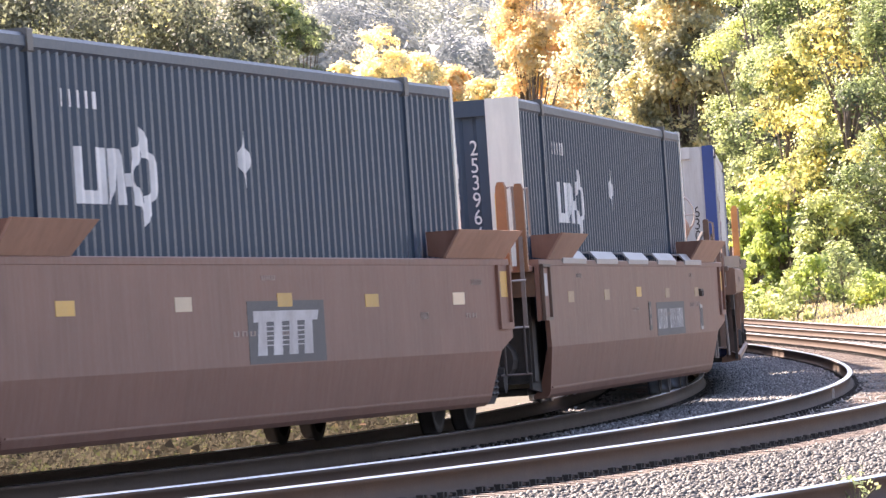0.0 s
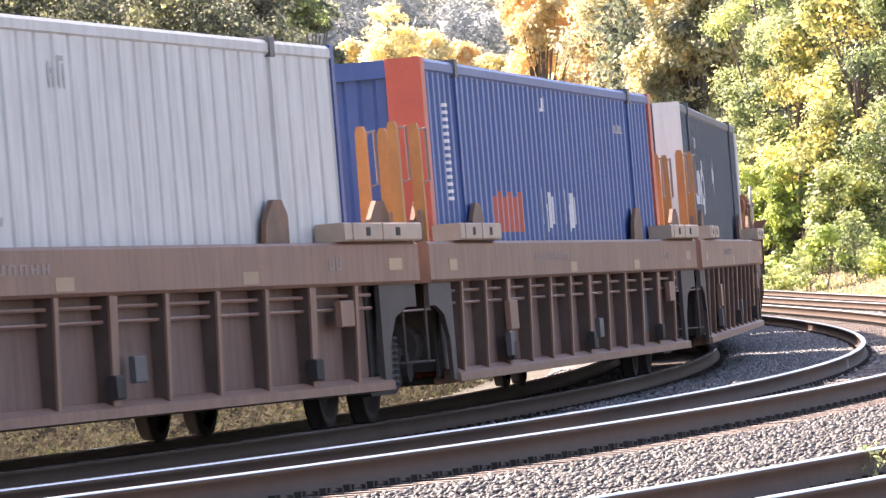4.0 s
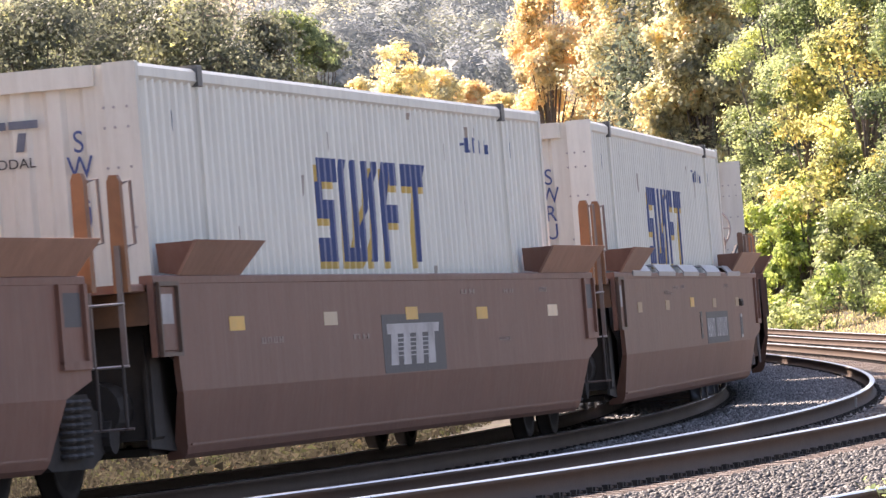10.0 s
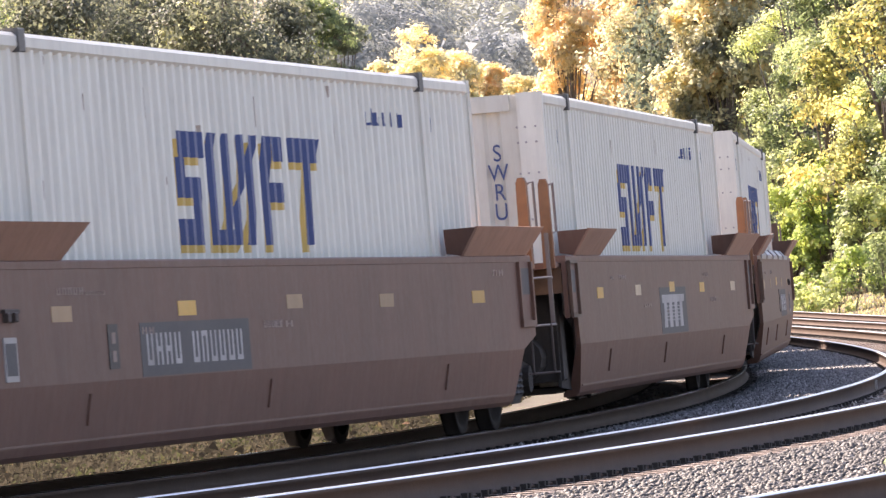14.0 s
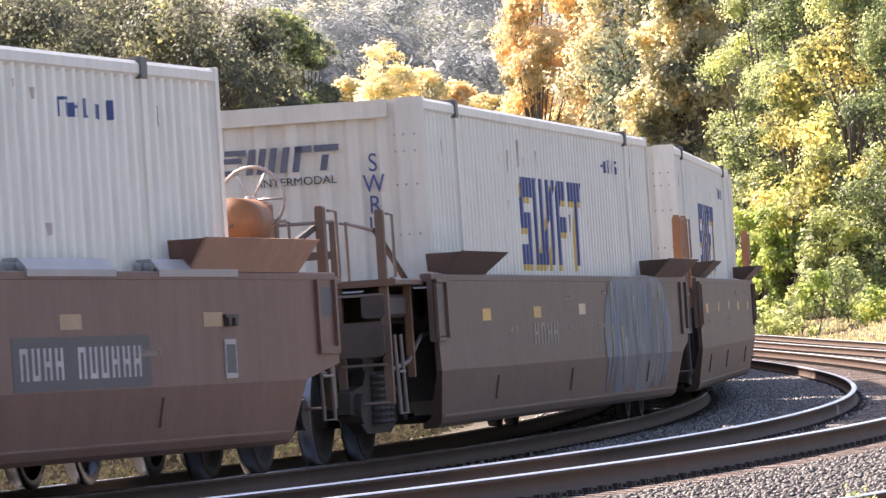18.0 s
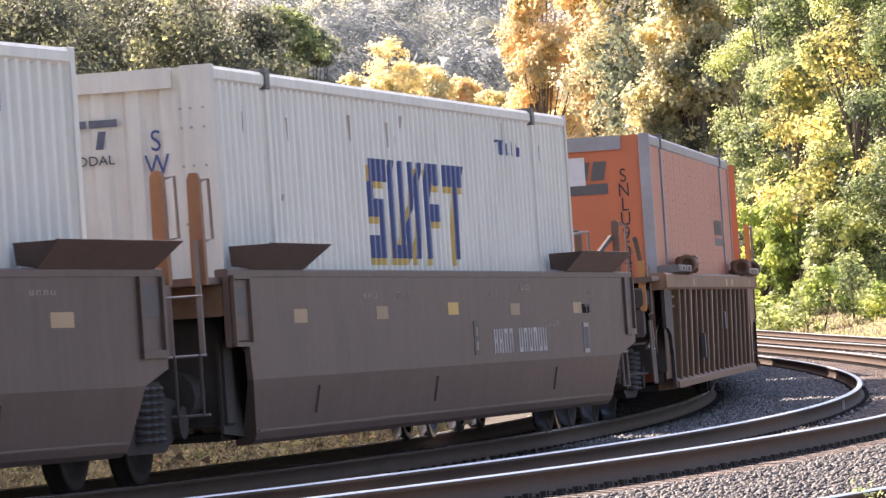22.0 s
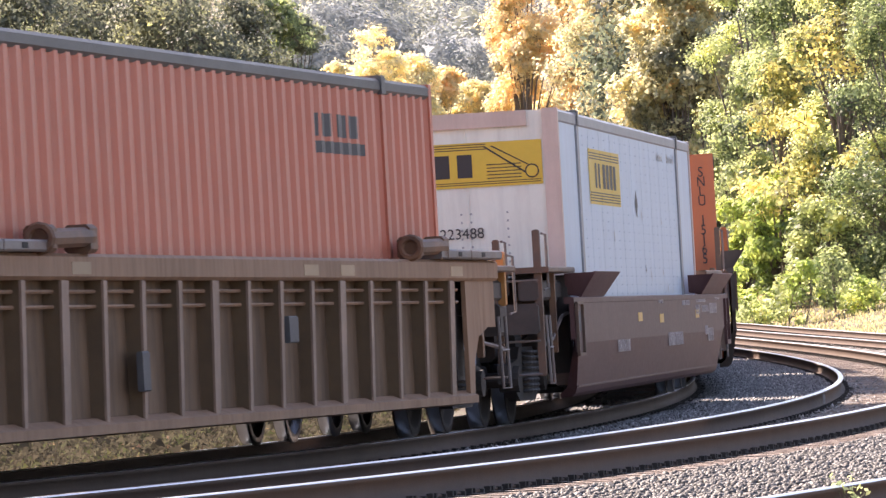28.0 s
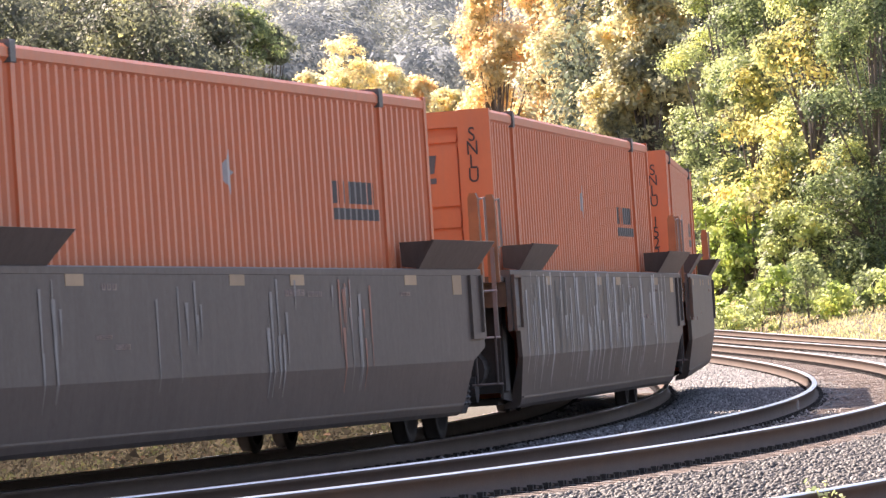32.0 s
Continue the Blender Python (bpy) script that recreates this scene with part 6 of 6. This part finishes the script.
def stencil_panel(u, x, z, w, h, n, seed, plate=True, mat="stencil", gap=0.28, slots=()):
    """Dark panel with plain bars for a number, or bars alone."""
    if plate:
        piece("number_panel", u, "plate", lambda b: b.box(x, x + w, -1.5025, -1.495, z, z + h), None, "dark stencil panel with worn white bars")
    rng = random.Random(seed)
    def go(b):
        cw = w * 0.90 / n
        for i in range(n):
            if i in slots:
                continue
            x0 = x + w * 0.05 + i * cw
            b.box(x0, x0 + cw * 0.2, -1.5045, -1.50, z + h * 0.2, z + h * 0.8)
            b.box(x0 + cw * 0.48, x0 + cw * 0.68, -1.5045, -1.50, z + h * 0.2, z + h * 0.8)
            zz = z + h * rng.choice((0.2, 0.45, 0.7))
            b.box(x0 + cw * 0.2, x0 + cw * 0.48, -1.5045, -1.50, zz, zz + h * 0.1)
        if z + h < 0.78:      # lies on the inward slope of the skirt
            b.v = [(px, py + skirt_y(pz) + 1.503, pz) for px, py, pz in b.v]
    tagged(piece("unread_lettering", u, mat, go, None), kind="stuff")


def logo_panel(u, x=-1.04, z=0.77, w=2.6, h=0.50, mat="stencil"):
    piece("logo_panel", u, "plate", lambda b: b.box(x, x + w, -1.5025, -1.495, z, z + h), None, "dark square panel with pale slotted blocks")
    def go(b):
        # plain blocks: a broad bar on slanted stems, tied by thin strips
        b.slab([(x + w * a, z + h * c) for a, c in ((0.07, 0.66), (0.90, 0.68), (0.92, 0.84), (0.07, 0.84))], -1.5045, -1.5)
        for i in range(5):
            b.box(x + w * 0.22, x + w * 0.80, -1.5043, -1.5, z + h * (0.28 + 0.075 * i), z + h * (0.30 + 0.075 * i))
        for lo, hi in ((0.10, 0.13), (0.30, 0.33), (0.50, 0.53), (0.70, 0.73)):
            b.slab([(x + w * a, z + h * c) for a, c in ((lo, 0.13), (lo + 0.12, 0.13), (hi + 0.10, 0.68), (hi, 0.68))], -1.5046, -1.5)
    tagged(piece("painted_mark", u, mat, go, None), kind="stuff")


def small_plates(u, x, xp):
    """A bordered data plate low on the side, a small placard and a bracket near the end."""
    dp = piece("data_plate", u, "sillgrey", lambda b: b.box(x, x + 0.30, -1.510, -1.498, 0.80, 1.10), None, "pale bordered data plate")
    piece("plate_face", dp, "plate", lambda b: b.box(x + 0.03, x + 0.27, -1.513, -1.509, 0.84, 1.06), None)
    pl = piece("placard", u, "markdark", lambda b: b.box(xp, xp + 0.26, -1.506, -1.498, 0.84, 1.16), None, "small dark placard")
    for z in (0.89, 1.02):
        piece("placard_line", pl, "faint", lambda b, z=z: b.box(xp + 0.08, xp + 0.18, -1.509, -1.505, z, z + 0.08), None)
    piece("bracket", u, "endbrown", lambda b: [b.box(x + 0.02, x + 0.36, -1.53, -1.498, 1.26, 1.29, 0.005), b.box(x + 0.05, x + 0.13, -1.54, -1.498, 1.20, 1.27, 0.01), b.box(x + 0.22, x + 0.30, -1.54, -1.498, 1.20, 1.27, 0.01)], None, "small dark lever bracket")


def well_unit(k):
    spec = WELLS[k]
    p, kind = spec["paint"], spec["kind"]
    u = tagged(new("well_car", None), spec["label"], "rail car", "well units of the train")
    MOVERS.append((u, lambda t, k=k: unit_pose(k, t)))
    near_car, far_car = (k - 1 in CAR_END), (k in CAR_END)
    piece("well_floor", u, "black", lambda b: b.box(-8.3, 8.3, -1.24, 1.24, 0.30, 0.36), ("wfloor",))
    if kind in ("smooth", "low"):
        top, crease = (1.62, 0.76) if kind == "smooth" else (1.27, 0.80)
        xa, xb = (-9.4 if near_car else -8.85), (10.35 if far_car else 9.15)
        smooth_sides(u, p, top, crease, xa, xb, near_car, far_car)
        hood(u, p, -8.6 if near_car else -8.0, -6.2 if near_car else -6.05, top, True)
        hood(u, p, 6.35 if far_car else 6.4, 9.3 if far_car else 9.0, top, False)
        ep = piece("end_plate", u, p, lambda b: b.box(xa + 0.05, xa + 0.62, -1.512, -1.49, top - 0.56, top - 0.08, 0.008), ("eplate", xa, top))
        piece("plate_frame", ep, "brownpost", lambda b: [b.box(xa + x, xa + x + 0.04, -1.54, -1.51, top - 0.58, top - 0.06) for x in (0.03, 0.60)] + [b.box(xa + 0.03, xa + 0.64, -1.54, -1.51, z, z + 0.03) for z in (top - 0.60, top - 0.08)], ("pframe", xa, top))
        piece("label_patch", ep, "stencil" if k in (1, 6, 7) else "yellow" if k in (0, 5) else "plate", lambda b: b.box(xa + 0.16, xa + 0.5, -1.516, -1.508, top - 0.36, top - 0.14), ("lpatch", xa, top))
        piece("end_plate", u, p, lambda b: [b.box(xb - 0.62, xb - 0.56, -1.53, -1.49, top - 0.62, top - 0.06), b.box(xb - 0.10, xb - 0.04, -1.53, -1.49, top - 0.62, top - 0.06), b.box(xb - 0.62, xb - 0.04, -1.53, -1.49, top - 0.66, top - 0.60)], ("eplate2", xb, top))
    else:
        ribbed_sides(u, p, kind == "ribbed_fine")
    post = "amberpost" if kind in ("ribbed", "ribbed_fine") else "orange_rust"
    tall, wide = (2.6, 0.05) if kind == "ribbed" else (2.35, 0.028 if kind == "ribbed_fine" else 0.055)
    coupler_end(u, p, -1, k == 18, k, 1.86, -0.6) if near_car else joint_end(u, p, -1, post, tall, wide)
    coupler_end(u, p, 1, k in (1, 4, 7, 10), k, 2.08 if k == 4 else 2.24, -1.40 if k == 4 else -0.98) if far_car else joint_end(u, p, 1, post, tall, wide)
    # guards along the chord of some units
    if k in (1, 7, 10):
        for x in (-6.9, -3.9, -0.75, 2.4, 5.5):
            def guard(b):
                b.prism([(-1.515, 1.58), (-1.52, 1.63), (-1.45, 1.715), (-1.34, 1.715), (-1.34, 1.695), (-1.44, 1.695), (-1.50, 1.635), (-1.50, 1.60)], 0.0, 2.05)
            for o in both("chord_guard", u, "sillgrey", guard, ("guard",), "bent grey guard plate over the chord"):
                o.location.x = x
    # reflectors, panels and worn stencils, unit by unit
    five = [(-6.55, 1.19), (-3.25, 1.20), (-0.02, 1.22), (3.1, 1.20), (6.6, 1.20)]
    if kind == "smooth":
        if k < 18:
            for i, s in enumerate(five):
                reflectors(u, [s], ("wornamber" if (i + k) % 3 else "yellow") if k in (1, 7, 8, 10, 12, 13) else "pale" if (i + k) % 3 == 1 else "yellow")
            reflectors(u, [(xb - 0.55, top - 0.36)], "yellow" if k < 2 else "plate", 0.42, 0.24)
        else:
            reflectors(u, [(-5.75, 1.47), (-0.8, 1.47), (1.3, 1.47), (5.75, 1.47)], "wornamber")
            reflectors(u, [(7.82, 1.38)], "wornamber", 0.4, 0.2)
        if k in (0, 6, 9):
            logo_panel(u)
        if k in (1, 7, 10, 13):
            stencil_panel(u, 2.0, 0.77, 3.2, 0.38, 11, k, plate=k != 13, slots=(4,), mat="stencil")
        if k in (5, 8):
            stencil_panel(u, -4.35, 0.77, 3.1, 0.39, 11, k, slots=(4,))
        if k == 11:
            stencil_panel(u, -3.4, 0.88, 2.0, 0.34, 4, k, plate=False, mat="smear_grey")
        rng = random.Random(k)
        for i in range(6):
            stencil_panel(u, rng.uniform(-7.8, 7.6), rng.choice((1.42, 1.36, 0.98, 1.06)), rng.uniform(0.35, 0.9), rng.uniform(0.05, 0.10), rng.randint(2, 5), i, plate=False, mat="faint")
        if k in (8, 9, 10, 11, 12, 13):
            for x in (-5.72, -0.66, 5.48):
                piece("skirt_strap", u, p, lambda b: b.add([(0, -1.46, 0.46), (0.05, -1.46, 0.46), (0.05, -1.502, 0.68), (0, -1.502, 0.68), (0, -1.41, 0.46), (0.05, -1.41, 0.46), (0.05, -1.47, 0.68), (0, -1.47, 0.68)],
                      [(0, 1, 2, 3), (4, 7, 6, 5), (0, 4, 5, 1), (1, 5, 6, 2), (2, 6, 7, 3), (3, 7, 4, 0)]), ("strap",), at=(x, 0, 0))
    if k in (1, 5, 7, 8, 10, 13):
        small_plates(u, 7.1 if far_car else -7.75, 1.15 if k in (1, 7, 10, 13) else -5.2)
    if kind == "low":
        reflectors(u, [(-2.4, 0.98), (0.3, 0.95), (5.3, 0.98)], "yellow", 0.5, 0.1)
        for i, (x, z, w, h, n) in enumerate(((1.2, 0.62, 2.3, 0.26, 8), (6.2, 1.02, 1.2, 0.14, 5), (5.4, 1.16, 1.6, 0.06, 6), (0.2, 1.16, 0.7, 0.07, 3), (6.6, 0.72, 0.5, 0.2, 2), (-5.0, 0.62, 1.6, 0.22, 6), (7.4, 0.98, 1.3, 0.22, 4), (5.3, 0.98, 0.7, 0.2, 3), (7.0, 0.62, 1.0, 0.28, 3), (3.4, 1.12, 1.2, 0.1, 7), (8.3, 1.18, 0.8, 0.06, 4))):
            stencil_panel(u, x, z, w, h, n, i, plate=False, mat="stencil_pink")
    if kind == "ribbed":
        reflectors(u, [(-8.6, 1.30), (-0.9, 1.24), (4.0, 1.24), (8.6, 1.32)], "wornamber", 0.45, 0.10)
        stencil_panel(u, -3.4, 1.34, 2.6, 0.12, 9, k, plate=False, mat="faint")
        stencil_panel(u, 6.6, 1.30, 0.5, 0.16, 2, k, plate=False, mat="faint")
        if k == 3:
            piece("logo_panel", u, "plate", lambda b: b.box(5.2, 7.0, -1.348, -1.335, 0.55, 1.0), None, "faded grey logo panel between the ribs")
    if kind == "ribbed_fine":
        reflectors(u, [(2.0, 1.47), (3.3, 1.47), (7.6, 1.47), (-5.0, 1.47)], "wornamber", 0.5, 0.09)
        if k == 15:
            piece("stencil_panel", u, "plate", lambda b: b.box(7.0, 7.6, -1.35, -1.335, 0.45, 1.3), None, "dark panel between ribs")
        if k in (14, 15):
            [piece("painted_bay", u, "bluedark", lambda b: b.box(0, 0.75, -1.35, -1.335, 0.42, 1.38), ("bay",), "blue-black painted end bay", at=(x, 0, 0)) for x in (-7.2, 6.8)]
    if k == 11:
        wash(u, 1.9, 7.5, 0.36, 1.66, 51, "washblue", "washslate")
        for i, (n, mt, w) in enumerate(((44, "washslate", 0.34), (30, "washdark", 0.22), (22, "sprayblue", 0.16), (8, "spraygold", 0.14))):
            drips(u, 2.1, 7.3, 0.40, 1.56, n, 60 + i, mt, w, 0.0042 + 0.001 * i)
    if k == 19:
        drips(u, -7.6, 7.2, 0.42, 1.60, 90, 52, "spraypale", 0.14)
        drips(u, -7.6, 7.2, 0.5, 1.58, 26, 53, "washdark", 0.10)
    if k == 18:
        for x0, x1, n, mt in ((0.4, 1.6, 9, "greylight"), (-6.7, -5.8, 6, "greylight"), (2.6, 4.3, 8, "sprayred"), (2.8, 4.2, 6, "greylight"), (-3.2, -1.2, 6, "greylight")):
            drips(u, x0, x1, 0.55, 1.52, n, int(x0 * 10 + 70), mt, 0.12)
    return u


M["stencil_pink"] = surface("worn_pinkish_stencil", (0.46, 0.40, 0.39), 0.6, var=0.25, dirt=(0.14, 0.08, 0.08), dirt_amt=0.7)
M["bluedark"] = surface("blue_black_paint", (0.03, 0.045, 0.07), 0.5, var=0.25, dirt=(0.2, 0.2, 0.2), dirt_amt=0.5)
M["spraypale"] = surface("pale_grey_spray_paint", (0.42, 0.40, 0.38), 0.55, var=0.2)
M["sprayred"] = surface("faded_red_spray_paint", (0.32, 0.13, 0.08), 0.55, var=0.2)


def skirt_y(z, crease=0.76):
    return -1.503 if z >= crease else -1.503 + (crease - z) * (0.077 / (crease - 0.37))


M["washblue"] = surface("thin_blue_spray_wash", (0.095, 0.115, 0.135), 0.5, var=0.35, dirt=(0.10, 0.09, 0.085), dirt_amt=0.9, scale=2.5)
M["sprayblue"] = surface("bright_blue_spray_paint", (0.07, 0.15, 0.27), 0.5, var=0.3)
M["washdark"] = surface("dark_blue_grey_spray", (0.045, 0.055, 0.065), 0.5, var=0.3)
M["washslate"] = surface("slate_blue_spray_paint", (0.085, 0.13, 0.18), 0.5, var=0.35, dirt=(0.06, 0.07, 0.08), dirt_amt=0.8, scale=3)
M["greylight"] = surface("chalky_grey_patch", (0.27, 0.25, 0.235), 0.55, var=0.25, dirt=(0.17, 0.155, 0.14), dirt_amt=0.9)


def wash(u, x0, x1, z0, z1, seed, mat, edge=""):
    """A sprayed area with a rounded, uneven outline on the side sheet, its rim in another colour where edge names one."""
    rng = random.Random(seed)
    n = max(8, int((x1 - x0) * 9))
    bumps = max(1.0, (x1 - x0) / 1.6)
    ph = [rng.uniform(0, 6.28) for _ in range(4)]
    round_end = lambda f: min(1.0, 5 * f, 5 * (1 - f)) ** 0.5
    tops = [z1 - 0.10 * abs(math.sin(f * bumps * 3.14 + ph[0])) - 0.05 * math.sin(f * bumps * 9 + ph[1]) - 0.45 * (z1 - z0) * (1 - round_end(f)) for f in np.linspace(0, 1, n + 1)]
    lows = [z0 + 0.12 * abs(math.sin(f * bumps * 2.6 + ph[2])) + 0.04 * math.sin(f * bumps * 11 + ph[3]) + 0.40 * (z1 - z0) * (1 - round_end(f)) for f in np.linspace(0, 1, n + 1)]
    for grow, m, lift in ((0.05, edge, 0.0022), (0.0, mat, 0.0030)):
        if not m:
            continue
        b = Build()
        for i in range(n):
            xa, xb = x0 - grow + (x1 - x0 + 2 * grow) * i / n, x0 - grow + (x1 - x0 + 2 * grow) * (i + 1) / n
            cut = [(lows[i] - grow, lows[i + 1] - grow), (max(lows[i] - grow, min(0.76, tops[i] + grow)), max(lows[i + 1] - grow, min(0.76, tops[i + 1] + grow))), (tops[i] + grow, tops[i + 1] + grow)]
            for (p, q), (r, s) in zip(cut, cut[1:]):
                p, q, r, s = (min(1.61, max(0.36, v)) for v in (p, q, r, s))
                b.add([(xa, skirt_y(p) - lift, p), (xb, skirt_y(q) - lift, q), (xb, skirt_y(s) - lift, s), (xa, skirt_y(r) - lift, r)], [(0, 1, 2, 3)])
        o = tagged(new("sprayed_area", b.mesh("sprayed_area", M[m])), "patch of sprayed paint with an uneven outline", kind="stuff")
        o.parent = u


def drips(u, x0, x1, z0, z1, n, seed, mat, wide=0.06, lift=0.0022):
    """Thin upright runs of dirt or paint that lie on the side sheet and taper downwards."""
    rng = random.Random(seed)
    b = Build()
    for i in range(n):
        x, w = rng.uniform(x0, x1), rng.uniform(0.25, 1.0) * wide
        top = z1 - rng.random() ** 2 * 0.55 * (z1 - z0)
        low = max(z0, top - rng.uniform(0.15, 1.0) * (z1 - z0))
        cuts = [top] + [z for z in (0.76,) if low < z < top] + [low]
        rows = []
        for z in cuts:
            f = (top - z) / (top - low)
            q = w * (0.5 - 0.42 * f)
            rows.append([(x - q, skirt_y(z) - lift - 0.0001 * (i % 9), z), (x + q, skirt_y(z) - lift - 0.0001 * (i % 9), z)])
        for r, t in zip(rows, rows[1:]):
            b.add([r[0], r[1], t[1], t[0]], [(0, 1, 2, 3)])
    o = tagged(new("streak", b.mesh("streak", M[mat])), "faint upright runs of dirt and paint", kind="stuff")
    o.parent = u


def truck(place, bright=False):
    """A two-axle truck: side frames, springs, bolster and wheelsets."""
    t = tagged(new("rail_truck", None), "greasy black two-axle rail truck with worn bright wheels", "rail truck", "trucks of the train")
    MOVERS.append((t, lambda q: truck_pose(place(q))))
    def frame_(b, sgn):
        b.slab([(-1.15, 0.42), (-0.95, 0.40), (-0.5, 0.24), (0.5, 0.24), (0.95, 0.40), (1.15, 0.42), (1.15, 0.60), (0.6, 0.66), (0.45, 0.78), (-0.45, 0.78), (-0.6, 0.66), (-1.15, 0.60)], sgn * 1.06 - 0.06, sgn * 1.06 + 0.06)
        for x in (-0.87, 0.87):
            b.tube([(x, sgn * 0.98, 0.46), (x, sgn * 1.18, 0.46)], 0.13, 12)
    for sgn in (-1, 1):
        piece("side_frame", t, "black", lambda b, s=sgn: frame_(b, s), ("sframe", sgn))
        piece("spring_nest", t, "spring", lambda b, s=sgn: [b.ring((x, s * (1.14 if q else 1.02), 0.34 + i * 0.055), 0.065, 0.02, 12, 5, "z") for x in (-0.2, 0.0, 0.2) for q in (0, 1) for i in range(8)], ("sprs", sgn), "stacked coil springs")["kind"] = "stuff"
    piece("bolster", t, "black", lambda b: b.box(-0.22, 0.22, -1.05, 1.05, 0.62, 0.92, 0.04), ("bol",))
    for x in (-0.87, 0.87):
        w = piece("wheelset", t, "black", lambda b: b.tube([(0, -1.0, 0), (0, 1.0, 0)], 0.08, 12), ("axle",), at=(x, 0, 0.457))
        for sgn in (-1, 1):
            o = piece("wheel", w, "wheeldark", lambda b, s=sgn: b.lathe([(0.05, s * 0.10), (0.14, s * 0.09), (0.16, s * 0.02), (0.36, s * 0.0), (0.38, s * 0.06), (0.455, s * 0.065), (0.457, s * 0.06)], s * 0.75, 28), ("wheelf", sgn), "", True)
            # Shared trucks: shade under the train is put into near-black treads.
            piece("tread", w, "steel" if bright else "wheeldark", lambda b, s=sgn: b.lathe([(0.456, s * 0.062), (0.460, s * -0.02), (0.486, s * -0.045), (0.480, s * -0.07), (0.40, s * -0.072)], s * 0.75, 28), ("tread", sgn), "worn tread, bright at car ends, shade put into its colour elsewhere", True)
        WHEELS.append((w, place, x))
    return t


WHEELS = []


def truck_pose(s):
    return track_pose(s, 0.0, Z1, BANK)


def train():
    for k in range(UNITS):
        well_unit(k)
        container(k)
        truck(lambda t, k=k: unit_s(k, t) + HALF, k in CAR_END)
        if k == 0 or k - 1 in CAR_END:
            truck(lambda t, k=k: unit_s(k, t) - HALF, True)


train()


def motions():
    """Rolls the train past: cars, containers and trucks along the line, wheels round their axles."""
    times = [i * 0.5 for i in range(65)]
    for ob, fn in MOVERS:
        walk(ob, [(t, fn(t)) for t in times])
    for ob, k, x in WHEELS:
        def turn(t):
            return Matrix.Translation((x, 0, 0.457)) @ Matrix.Rotation(-run(t) / 0.457, 4, "Y")
        # seen only while the truck is in sight: it turns then, and rests before and after
        inside = [f / 30 for f in range(961) if -8 < k(f / 30) < 100]
        rows = [(t, turn(t)) for t in inside]
        if not rows:
            rows = [(0.0, turn(0.0)), (32.0, turn(0.0))]
        if rows[0][0] > 0.05:
            rows = [(0.0, rows[0][1])] + rows
        if rows[-1][0] < 31.95:
            rows = rows + [(32.0, rows[-1][1])]
        walk(ob, rows)


motions()
